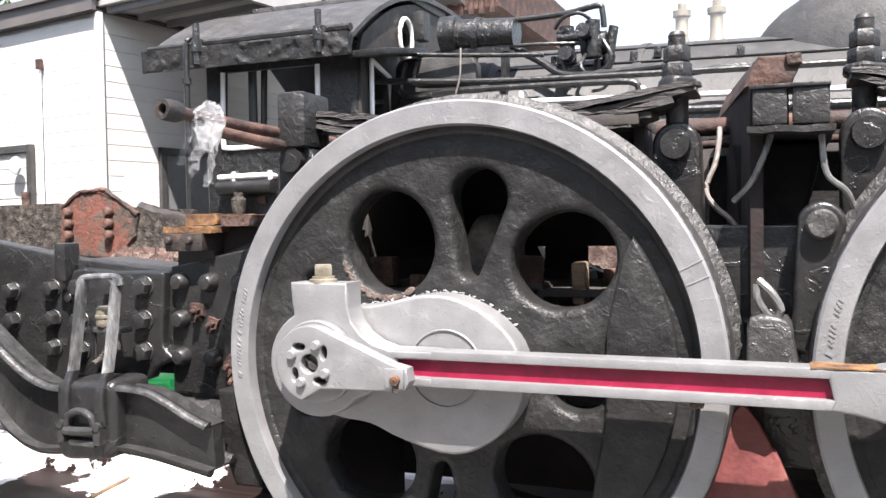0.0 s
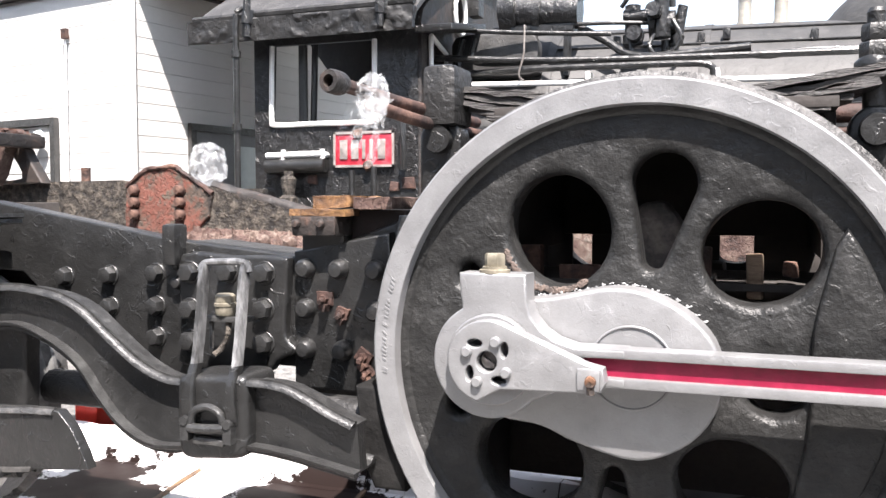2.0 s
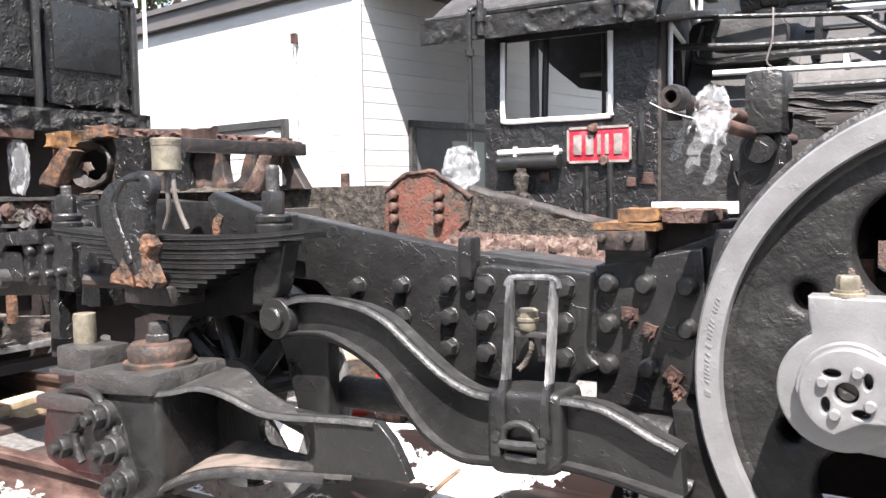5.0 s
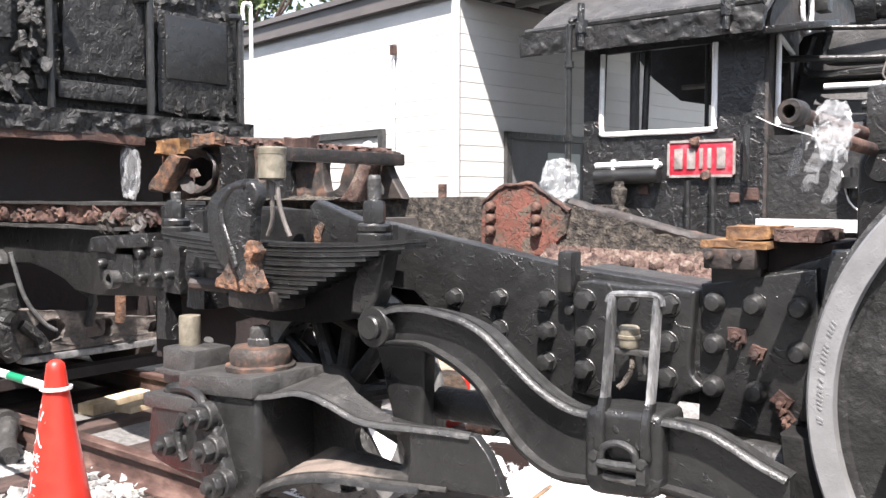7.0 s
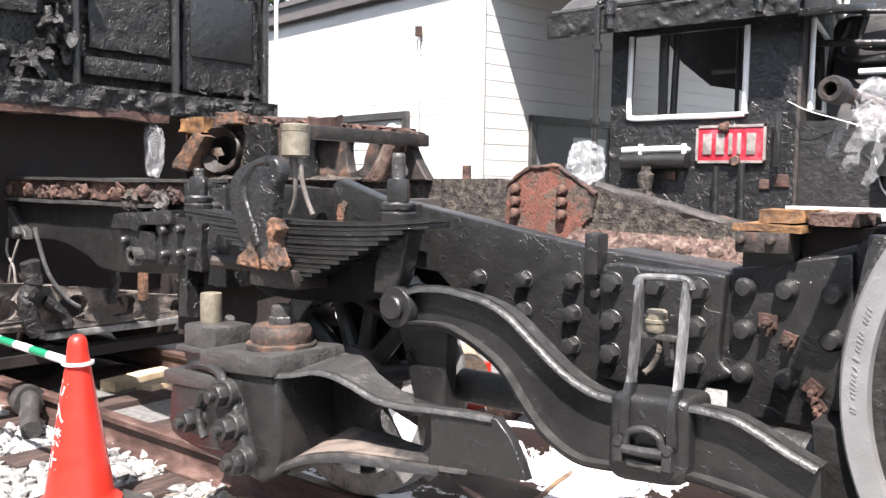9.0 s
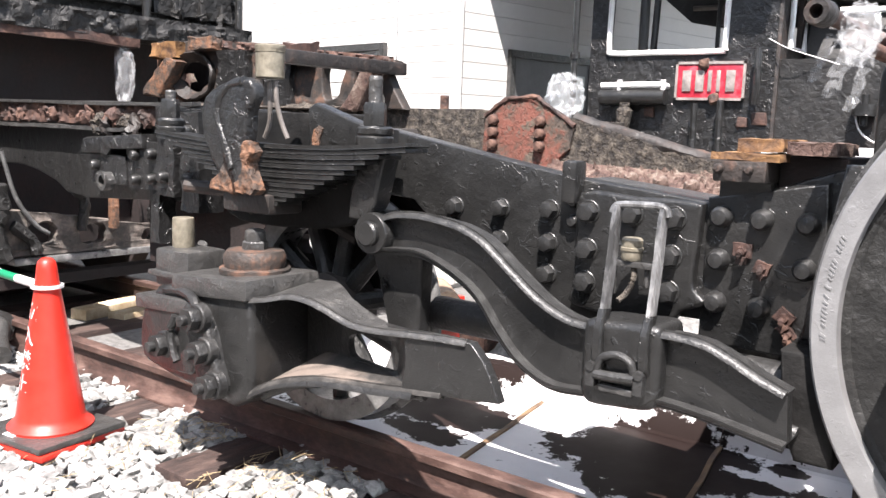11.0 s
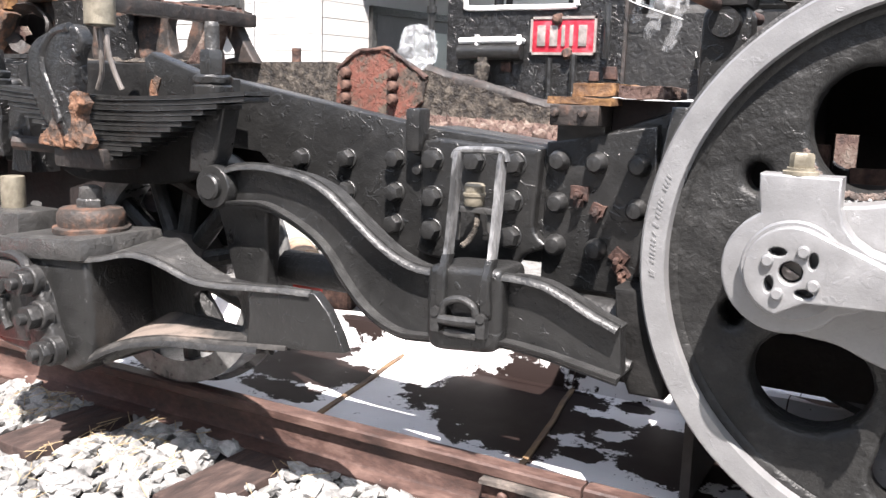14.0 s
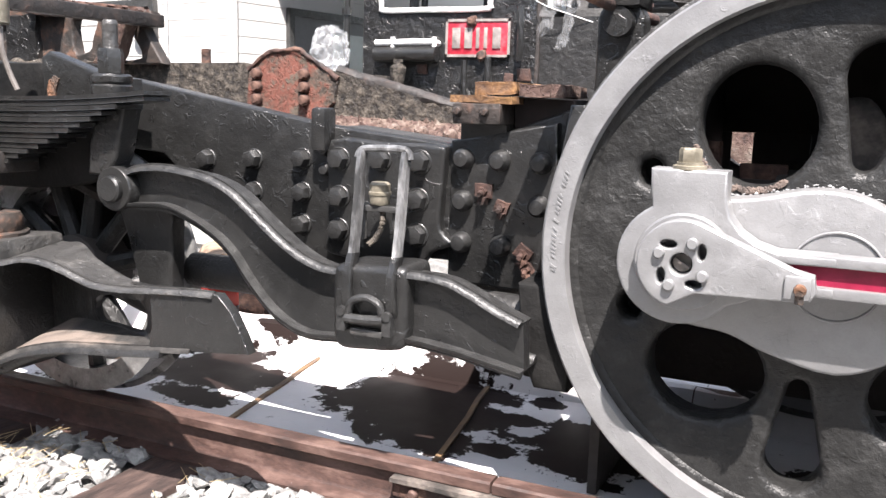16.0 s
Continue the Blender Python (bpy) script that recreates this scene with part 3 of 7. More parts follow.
def crust(bm, corner, u, v, nu, nv, amount, scale, seed=0.0, holes=(), bare=0.08):
    """A sheet of thick flaking paint: u and v span it from a corner, flakes stand out along their normal."""
    corner, u, v = Vector(corner), Vector(u), Vector(v)
    n = u.cross(v).normalized()
    grid = []
    for i in range(nu + 1):
        col = []
        for j in range(nv + 1):
            p = corner + u * (i / nu) + v * (j / nv)
            q = p * scale + Vector((seed, seed * 0.7, 0))
            h = noise.fractal(q, 1.0, 2.0, 4)
            edge = 0.0 if i in (0, nu) or j in (0, nv) else 1.0
            h = 0.35 * h + 0.65 * max(0.0, min(1.0, (noise.noise(q * 1.7 + Vector((3, 1, 5))) - bare) * 6)) * (0.6 + noise.noise(q * 4))
            col.append(bm.verts.new(p + n * amount * h * edge))
        grid.append(col)
    for i in range(nu):
        for j in range(nv):
            a, b = (i + 0.5) / nu, (j + 0.5) / nv
            if not any(x0 < a < x1 and y0 < b < y1 for x0, x1, y0, y1 in holes):
                bm.faces.new((grid[i][j], grid[i + 1][j], grid[i + 1][j + 1], grid[i][j + 1]))


# ---- driving wheels ----
def wheel(at, label):
    """A pierced steel driving wheel, its outer face towards -y."""
    w = thing("driving_wheel", at, label, "wheel", "driving wheels")
    x, y, z = at
    bm = bmesh.new()
    closed_lathe(bm, [(0.634, 0.004), (0.637, -0.002), (0.694, -0.002), (0.7, 0.004), (0.704, 0.1), (0.712, 0.108), (0.728, 0.118), (0.728, 0.132), (0.715, 0.14), (0.634, 0.14)], at, seg=160)
    tyre = part("tyre", bm, SILVER, w, "silver-painted steel tyre")
    bm = bmesh.new()
    closed_lathe(bm, [(0.7005, 0.012), (0.7025, 0.014), (0.706, 0.1), (0.714, 0.108), (0.7295, 0.118), (0.7295, 0.133), (0.715, 0.1415), (0.7, 0.1415)], at, seg=160)
    rough_up(bm, 0.0012, 40)
    part("tread", bm, TREAD, tyre, "dull grey worn tread")
    bm = bmesh.new()
    box(bm, -0.0075, 0.0075, -0.0022, 0, -0.0022, 0.0022)
    marks = []
    for k, u in enumerate((0, 1, 2, 3, 5.5, 6.5, 7.5, 8.5, 9.5, 11.5, 13.5, 15, 16, 17, 18, 19, 20, 22.4, 23.2)):
        a = math.pi - 0.29 + 0.0165 * u
        marks.append(Matrix.Translation((x + 0.667 * math.cos(a), y - 0.002, z + 0.667 * math.sin(a))) @ Matrix.Rotation(-a + 0.45 + 0.12 * (k * 5 % 3), 4, "Y") @ Matrix.Diagonal((0.8 + 0.1 * (k * 3 % 4), 1, 0.8 + 0.15 * (k * 7 % 5), 1)))
    seam = bmesh.new()
    for a in (0.345, 0.405):
        c, v = Vector((math.cos(a), 0, math.sin(a))), Vector((-math.sin(a), 0, math.cos(a))) * 0.0022
        rod(seam, Vector(at) + c * 0.64 + v + Vector((0, -0.002, 0)), Vector(at) + c * 0.697 + v * 3 + Vector((0, -0.002, 0)), 0.0022, seg=6)
    part("weld_bead", seam, SILVER, tyre)
    pieces("stamp_mark", bm, SILVER, tyre, marks, "unreadable stamped mark", smooth=0)
    bm = bmesh.new()
    rim = oval(x, z, 0.633, 0.633, n=112)
    holes = [oval(x - 0.2, z + 0.325, 0.132, 0.145, 12), keyhole(x + 0.06, z + 0.443, 0.08, x + 0.036, z + 0.255, 0.028), oval(x + 0.288, z + 0.275, 0.14, 0.125, 20), oval(x - 0.44, z + 0.2, 0.03, 0.036), oval(x - 0.275, z - 0.285, 0.142, 0.125, -8), oval(x + 0.23, z - 0.3, 0.135, 0.118, -10), keyhole(x - 0.055, z - 0.49, 0.066, x - 0.055, z - 0.3, 0.024), oval(x + 0.325, z - 0.06, 0.07, 0.055), oval(x - 0.47, z - 0.14, 0.03, 0.036)]
    prism(bm, rim, y + 0.041, y + 0.14, holes, edge=0.024)
    part("wheel_centre", bm, WHEEL_BLACK, w, "black-painted pierced steel wheel centre")
    bm = bmesh.new()
    closed_lathe(bm, [(0.612, 0.043), (0.618, 0.037), (0.624, 0.034), (0.635, 0.034), (0.635, 0.1), (0.612, 0.1)], at, seg=112)
    part("rim", bm, WHEEL_BLACK, w)
    bm = bmesh.new()
    hub = soft([(-0.465, 0.03), (-0.44, -0.09), (-0.33, -0.145), (-0.22, -0.16), (-0.13, -0.195), (0.02, -0.225), (0.14, -0.17), (0.205, -0.07), (0.2, 0.045), (0.14, 0.125), (0.04, 0.18), (-0.06, 0.19), (-0.18, 0.165), (-0.3, 0.15), (-0.42, 0.12)], 4, True)
    prism(bm, [(x + u, z + v) for u, v in hub], y - 0.05, y + 0.07, edge=0.01)
    part("hub", bm, SILVER, w, "silver-painted hub and crank boss")
    bm = bmesh.new()
    line = [Vector((x + u, 0, z + v)) for u, v in hub if v > 0.1 and -0.32 < u < 0.19]
    dab = random.Random(int(10 * abs(x)))
    for p in line:
        for _ in range(6):
            out = (p - Vector((x - 0.05, 0, z))).normalized()
            q = p + out * dab.uniform(-0.004, 0.004) + Vector((dab.uniform(-0.012, 0.012), 0, dab.uniform(-0.002, 0.003)))
            q.y = y + 0.038
            bmesh.ops.create_icosphere(bm, subdivisions=1, radius=1.0, matrix=Matrix.Translation(q) @ Matrix.Diagonal((dab.uniform(0.001, 0.006), 0.002, dab.uniform(0.001, 0.003), 1)))
    part("paint_splash", bm, WHITE_DABS, w, "ragged splashes of silver paint")
    bm = bmesh.new()
    for k in range(46):
        a = math.pi * (1.12 + 0.56 * k / 45)
        for _ in range(2):
            r = 1.03 + dab.uniform(0, 0.08)
            q = Vector((x - 0.205 + 0.134 * r * math.cos(a), y + 0.039, z + 0.33 + 0.147 * r * math.sin(a)))
            bmesh.ops.create_icosphere(bm, subdivisions=1, radius=1.0, matrix=Matrix.Translation(q) @ Matrix.Diagonal((dab.uniform(0.004, 0.011), 0.002, dab.uniform(0.003, 0.008), 1)))
    part("rust_bloom", bm, RUST_PALE, w, "pale brown rust along the hole's edge")
    bm = bmesh.new()
    closed_lathe(bm, [(0.096, -0.049), (0.0985, -0.054), (0.101, -0.054), (0.104, -0.049)], at, seg=48)
    part("axle_ring", bm, SILVER, w)
    bm = bmesh.new()
    arc = [(x + 0.58 * math.cos(a), z + 0.58 * math.sin(a)) for a in np.linspace(-0.75, 0.62, 22)]
    prism(bm, arc + soft([(x + 0.45, z + 0.3), (x + 0.405, z + 0.1), (x + 0.4, z - 0.1), (x + 0.36, z - 0.34)], 4), y + 0.018, y + 0.07, edge=0.012)
    part("counterweight", bm, WHEEL_BLACK, w)
    bm = bmesh.new()
    rod(bm, (x - 0.33, y - 0.03, z + 0.012), (x - 0.33, y - 0.15, z + 0.012), 0.085, seg=32)
    part("crank_pin", bm, SILVER, w)
    return w


front = wheel((0, 0, 0.7), "large pierced black wheel with silver tyre and hub")
copy_thing(front, pose(1.575, 0, 0.7))
copy_thing(front, pose(0, 1.268, 0.7, 0, 0, 180))
copy_thing(front, pose(1.575, 1.268, 0.7, 0, 0, 180))
for x in (0, 1.575):
    ax = thing("axle", (x, 0.634, 0.7), "black steel axle joining two driving wheels", "axle", "axles")
    bm = bmesh.new()
    capped_lathe(bm, [(0.1, 0.1), (0.1, 1.16)], (x, 0, 0.7), "y", 32)
    part("shaft", bm, BLACK_DIRTY, ax)
    for y in (0.3, 0.87):
        bm = bmesh.new()
        box(bm, x - 0.17, x + 0.17, y, y + 0.2, 0.52, 0.9)
        part("axle_box", bm, SOOT, ax, "greasy black axle box", bevel=0.02)

# side rod: I-section with red web, jointed to both crank pins
side = thing("side_rod", (0.45, -0.12, 0.7), "silver side rod with red-painted channel joining the wheels", "side rod")
bm = bmesh.new()
end = [(-0.33 + 0.142 * math.cos(a), 0.712 + 0.142 * math.sin(a)) for a in np.linspace(radians(118), radians(322), 26)]
prism(bm, [(-0.405, 0.925), (-0.402, 0.87), (-0.398, 0.85), *end, (-0.19, 0.634), (-0.15, 0.655), (-0.1, 0.667), (0.0, 0.667), (0.0, 0.69), (-0.1, 0.692), (-0.1, 0.733), (0.0, 0.735), (0.0, 0.757), (-0.12, 0.757), (-0.165, 0.77), (-0.2, 0.793), (-0.225, 0.825), (-0.235, 0.86), (-0.236, 0.925)], -0.138, -0.06, edge=0.007)
part("big_end", bm, SILVER, side)
bm = bmesh.new()
end2 = [(1.245 + 0.15 * math.cos(a), 0.712 + 0.15 * math.sin(a)) for a in np.linspace(radians(-142), radians(62), 26)]
prism(bm, [(0.905, 0.735), (0.915, 0.69), (0.905, 0.667), (0.96, 0.66), (1.04, 0.64), (1.09, 0.615), *end2, (1.32, 0.87), (1.325, 0.925), (1.115, 0.925), (1.112, 0.84), (1.08, 0.795), (1.04, 0.768), (0.99, 0.757), (0.905, 0.757)], -0.138, -0.06, edge=0.007)
part("big_end", bm, SILVER, side)
for z0, z1 in ((0.735, 0.757), (0.667, 0.69)):
    bm = bmesh.new()
    box(bm, -0.11, 0.925, -0.137, -0.07, z0, z1)
    part("flange", bm, SILVER, side, bevel=0.004)
bm = bmesh.new()
box(bm, -0.12, 0.935, -0.119, -0.1, 0.68, 0.745)
part("web", bm, RED, side, "crimson-painted recessed channel")
for x in (-0.325, 1.22):
    bm = bmesh.new()
    capped_lathe(bm, [(0.038, 0), (0.038, 0.008), (0.03, 0.01), (0.03, 0.016)], (x, -0.1, 0.924), "z", 24)
    hexnut(bm, (x, -0.1, 0.938), 0.026, 0.034)
    part("oil_plug", bm, BRASS, side, "dull brass hexagon plug")
bm = bmesh.new()
capped_lathe(bm, [(0.06, -0.14), (0.06, -0.17), (0.045, -0.185), (0.03, -0.2), (0.01, -0.202)], (1.25, 0, 0.712), "y", 8)
part("castle_nut", bm, BRASS, side, "worn brass castle nut")
bm = bmesh.new()
box(bm, 0.87, 1.02, -0.139, -0.066, 0.7565, 0.7595)
bmesh.ops.subdivide_edges(bm, edges=bm.edges, cuts=5, use_grid_fill=True)
rough_up(bm, 0.0025, 40)
part("rust_stain", bm, RUST_YELLOW, side, "orange-brown rust running along the flange")
bm = bmesh.new()
box(bm, 0.62, 0.65, -0.13, -0.1, 0.653, 0.668)
part("drain", bm, RUST_ORANGE, side, "small rusty drain stub", bevel=0.004)

crank = thing("return_crank", (-0.31, -0.2, 0.72), "silver tapered return crank bolted to the crank pin", "crank")
bm = bmesh.new()
closed_lathe(bm, [(0.06, -0.143), (0.108, -0.143), (0.11, -0.15), (0.11, -0.165), (0.106, -0.17), (0.06, -0.17)], (-0.315, 0, 0.72), "y", 40)
part("collar", bm, SILVER, crank)
bm = bmesh.new()
disc = [(-0.313 + 0.098 * math.cos(a), 0.722 + 0.098 * math.sin(a)) for a in np.linspace(radians(62), radians(256), 26)]
slots = [oval(-0.313 + 0.052 * math.cos(radians(a)), 0.722 + 0.052 * math.sin(radians(a)), 0.019, 0.01, a + 55, 12) for a in (35, 125, 215, 305)]
prism(bm, [*disc, (-0.28, 0.659), (-0.09, 0.664), (-0.045, 0.668), (-0.034, 0.69), (-0.04, 0.722), (-0.08, 0.731)], -0.205, -0.165, [oval(-0.313, 0.722, 0.025, 0.025, n=20), *slots], edge=0.004)
part("arm", bm, SILVER, crank)
bm = bmesh.new()
capped_lathe(bm, [(0.0135, -0.17), (0.0135, -0.213), (0.01, -0.218)], (0, 0, 0), "y", 12)
pieces("bolt", bm, SILVER, crank, [(-0.313 + 0.053 * math.cos(radians(a)), 0, 0.722 + 0.053 * math.sin(radians(a))) for a in (65, 155, 245, 335)])
bm = bmesh.new()
rod(bm, (-0.066, -0.2, 0.694), (-0.066, -0.225, 0.694), 0.016, 0.012, 10)
rod(bm, (-0.066, -0.215, 0.705), (-0.066, -0.215, 0.665), 0.009, seg=8)
part("pin", bm, RUST_ORANGE, crank, "rusty cotter pin")
bm = bmesh.new()
box(bm, -0.098, -0.045, -0.214, -0.2, 0.672, 0.722)
part("clamp", bm, SILVER, crank, bevel=0.005)
bm = bmesh.new()
rod(bm, (-0.313, -0.15, 0.722), (-0.313, -0.18, 0.722), 0.02, seg=16)
box(bm, -0.331, -0.295, -0.192, -0.178, 0.719, 0.725, Matrix.Rotation(radians(30), 4, "Y"))
part("pin_end", bm, WIRE, crank, "dull grey split pin end")

# ---- rear frame ----
fr = thing("locomotive_frame", (-1.5, 0.2, 0.6), "black riveted steel locomotive frame standing on its wheels", "frame")
bm = bmesh.new()
prism(bm, [(-5.4, 1.15), (-2.9, 1.16), (-2.25, 1.105), (-1.47, 0.978), (-1.04, 0.937), (-1.0, 0.935), (-1.0, 0.6), (-1.14, 0.598), (-1.26, 0.54), (-1.4, 0.545), (-1.62, 0.555), (-1.8, 0.6), (-2.0, 0.78), (-2.1, 0.86), (-2.5, 0.88), (-2.9, 0.86), (-3.3, 0.75), (-4.2, 0.7), (-4.4, 0.715), (-4.5, 0.765), (-4.68, 0.81), (-4.85, 0.832), (-5.4, 0.825)], 0.16, 0.23, edge=0.006)
side_plate = part("side_plate", bm, BLACK, fr)
row = [(-1.91, 0.85), (-1.725, 0.86), (-1.54, 0.87), (-1.725, 0.755), (-1.54, 0.765), (-1.54, 0.665)]
pieces("bolt", hexbolt(0.029, 0.038, 30), RIVET, side_plate, [Matrix.Translation((x, 0.16, z)) @ Matrix.Rotation(0.25 * k, 4, "Y") for k, (x, z) in enumerate(row)])
pieces("small_rivet", rivet(0.022, 0.03), RIVET, side_plate, [(-1.45, 0.158, 0.905), (-1.45, 0.158, 0.843)])
bm = bmesh.new()
prism(bm, soft([(-1.42, 0.935), (-1.24, 0.935), (-1.06, 0.935), (-1.04, 0.9), (-1.05, 0.75), (-1.045, 0.69), (-1.01, 0.66), (-1.03, 0.64), (-1.08, 0.62), (-1.14, 0.575), (-1.42, 0.585), (-1.43, 0.65), (-1.43, 0.8)], 3, True), 0.125, 0.165, edge=0.012)
flange = part("bracket_plate", bm, BLACK, fr)
pieces("bolt", hexbolt(0.031, 0.036, 12), RIVET, flange, [Matrix.Translation((x, 0.126, z)) @ Matrix.Rotation(7 * x, 4, "Y") for x, z in ((-1.385, 0.88), (-1.245, 0.885), (-1.115, 0.885), (-1.385, 0.765), (-1.12, 0.775), (-1.385, 0.665), (-1.12, 0.672))])
bm = bmesh.new()
box(bm, -1.475, -1.425, 0.1, 0.17, 0.9, 1.03)
part("lug", bm, BLACK, fr, bevel=0.012)
bm = bmesh.new()
prism(bm, [(-1.47, 0.972), (-1.04, 0.932), (-1.02, 0.93), (-1.02, 0.905), (-1.04, 0.907), (-1.47, 0.947)], 0.23, 0.44)
part("top_flange", bm, BLACK_DIRTY, fr, bevel=0.004)
for outline in ([(-1.03, 0.945), (-0.85, 0.99), (-0.66, 1.06), (-0.57, 1.065), (-0.57, 0.45), (-0.6, 0.45), (-0.72, 0.5), (-0.78, 0.575), (-1.03, 0.57)], [(0.52, 1.06), (1.05, 1.06), (1.05, 0.45), (0.52, 0.45)], [(2.1, 1.06), (3.5, 1.06), (3.5, 0.45), (2.1, 0.45)]):
    bm = bmesh.new()
    prism(bm, outline, 0.19, 0.3, edge=0.008)
    part("main_plate", bm, BLACK, fr)
bm = bmesh.new()
prism(bm, [(-1.035, 0.95), (-0.72, 1.01), (-0.7, 0.56), (-0.78, 0.535), (-1.035, 0.54)], 0.155, 0.195, edge=0.008)
joint = part("joint_plate", bm, BLACK, fr)
pieces("rivet", rivet(0.031, 0.04), RIVET, joint, [(x, 0.156, z) for x, z in ((-0.99, 0.9), (-0.88, 0.9), (-0.76, 0.9), (-0.99, 0.78), (-0.76, 0.78), (-0.99, 0.66), (-0.87, 0.66))])
for k, (x, z, r) in enumerate(((-0.925, 0.812, 0.016), (-0.868, 0.77, 0.0135), (-0.8, 0.645, 0.016), (-0.785, 0.6, 0.013))):
    bm = bmesh.new()
    box(bm, x - 1.5 * r, x + 1.5 * r, 0.142, 0.156, z - 1.1 * r, z + 1.3 * r, Matrix.Rotation(0.3 * k, 4, "Y"))
    hexnut(bm, (x, 0.125, z), r * 0.9, 0.02, "y")
    rod(bm, (x, 0.13, z), (x + 0.004, 0.1, z - 0.006), r * 0.45, seg=10)
    box(bm, x - 0.4 * r, x + 0.8 * r, 0.12, 0.15, z - 2.2 * r, z - 0.9 * r, Matrix.Rotation(0.2 + 0.3 * k, 4, "Y"))
    bmesh.ops.subdivide_edges(bm, edges=bm.edges, cuts=2, use_grid_fill=True)
    rough_up(bm, 0.004, 60, k)
    part("rusty_bolt", bm, RUST_DARK, joint, "rust-eaten bolt with torn washer")
for x in (-0.68, -0.4):
    bm = bmesh.new()
    prism(bm, [(x, 1.06), (x + 0.05, 1.06), (x - 0.02, 0.6), (x - 0.07, 0.6)], 0.13, 0.2, edge=0.006)
    part("stiffener", bm, BLACK, fr)
# far side, seen from within
bm = bmesh.new()
prism(bm, [(-5.0, 1.19), (-2.5, 1.2), (-2.2, 1.19), (-2.0, 1.165), (-1.45, 1.03), (-1.0, 0.97), (-0.9, 0.86), (3.5, 0.86), (3.5, 0.45), (-0.2, 0.5), (-1.0, 0.56), (-1.8, 0.6), (-2.1, 0.85), (-2.9, 0.9), (-3.2, 1.0), (-5.0, 1.0)], 1.13, 1.2)
bmesh.ops.subdivide_edges(bm, edges=bm.edges, cuts=3, use_grid_fill=True)
rough_up(bm, 0.006, 14)
part("far_plate", bm, RUST_GREY, fr, "scaled rusty far side plate")
bm = bmesh.new()
prism(bm, [(-2.47, 0.94), (-2.475, 1.05), (-2.465, 1.17), (-2.43, 1.185), (-2.4, 1.225), (-2.36, 1.245), (-2.29, 1.255), (-2.21, 1.262), (-2.16, 1.235), (-2.11, 1.195), (-2.06, 1.17), (-2.0, 1.13), (-2.02, 1.04), (-2.08, 0.98), (-2.1, 0.94)], 1.116, 1.14, edge=0.004)
bmesh.ops.subdivide_edges(bm, edges=bm.edges, cuts=3, use_grid_fill=True)
rough_up(bm, 0.006, 30)
rough_up(bm, 0.004, 70)
pad = part("red_pad", bm, RUST_RED, fr, "flaking red-primed bracket")
bm = bmesh.new()
tube(bm, [(-2.47, 1.12, 1.17), (-2.42, 1.118, 1.21), (-2.36, 1.118, 1.245), (-2.29, 1.118, 1.256), (-2.21, 1.118, 1.262), (-2.15, 1.118, 1.23), (-2.08, 1.118, 1.185), (-2.0, 1.12, 1.14)], 0.011, 10, 12)
rough_up(bm, 0.005, 14)
rough_up(bm, 0.004, 60)
part("crust", bm, RUST_DARK, pad, "dark crust along the upper edge")
bm = rivet(0.026, 0.034)
rough_up(bm, 0.006, 60)
pieces("rivet", bm, RUST_DARK, pad, [(x, 1.112, z) for x in (-2.415, -2.165) for z in (1.045, 1.1, 1.155)])
bm = bmesh.new()
crust(bm, (-2.1, 0.94, 0.9), (0.86, 0.0, -0.02), (0, 0.19, 0.085), 110, 26, 0.03, 26, 2.0)
ledge = part("ledge", bm, RUST_PINK, fr, "pale pink-brown flaking rust ledge")
bm = rivet(0.03, 0.034)
rough_up(bm, 0.005, 60)
pieces("rivet", bm, RUST_PINK, ledge, [Matrix.Translation((-1.66 + 0.125 * k, 0.99, 0.93 - 0.006 * k)) @ Matrix.Rotation(radians(-55), 4, "X") for k in range(3)])
bm = bmesh.new()
tube(bm, [(-2.02, 1.16, 1.168), (-1.74, 1.16, 1.1), (-1.45, 1.16, 1.032), (-1.2, 1.16, 0.995)], 0.03, 10, 8)
rough_up(bm, 0.006, 22)
part("plate_edge", bm, RUST_BLACK, fr, "thick scaling plate edge")
bm = bmesh.new()
rod(bm, (-2.74, 1.16, 1.18), (-2.74, 1.16, 1.265), 0.022, seg=12)
part("stud", bm, RUST, fr)
# cross members and the dark deck between the plates
for x0, x1, z0, z1 in ((-0.55, -0.45, 0.5, 1.0), (0.5, 0.62, 0.5, 1.0), (0.9, 1.05, 0.45, 1.05), (-2.95, -2.88, 0.92, 1.1), (-1.05, -0.95, 0.6, 0.95)):
    bm = bmesh.new()
    box(bm, x0, x1, 0.24, 1.14, z0, z1)
    part("cross_member", bm, SOOT, fr, bevel=0.008)
# roof, back and side plates added to keep the wheel holes dark
for x0, x1 in ((-0.42, 0.46), (1.16, 2.05)):
    for box_of in ((x0, x1, 0.2, 1.1, 1.33, 1.36), (x0 - 0.35, x1 + 0.2, 0.98, 1.0, 0.09, 0.86), (x0 - 0.35, x1 + 0.2, 0.98, 1.0, 0.985, 1.33), (x0 - 0.12, x0 + 0.06, 0.98, 1.0, 0.86, 0.985), (x0 + 0.13, x0 + 0.31, 0.98, 1.0, 0.86, 0.985), (x0 + 0.41, x0 + 0.57, 0.98, 1.0, 0.86, 0.985), (x0 + 0.68, x1 + 0.2, 0.98, 1.0, 0.86, 0.985), (x0 - 0.2, x0 - 0.17, 0.31, 0.98, -0.1, 0.62), (x0, x0 + 0.03, 0.3, 0.98, 0.95, 1.33), (x1 - 0.03, x1, 0.3, 0.98, 0.95, 1.33)):
        bm = bmesh.new()
        box(bm, *box_of)
        part("hole_shade", bm, SOOT, fr, "dark plate added to shade the wheel holes", bevel=0.004)
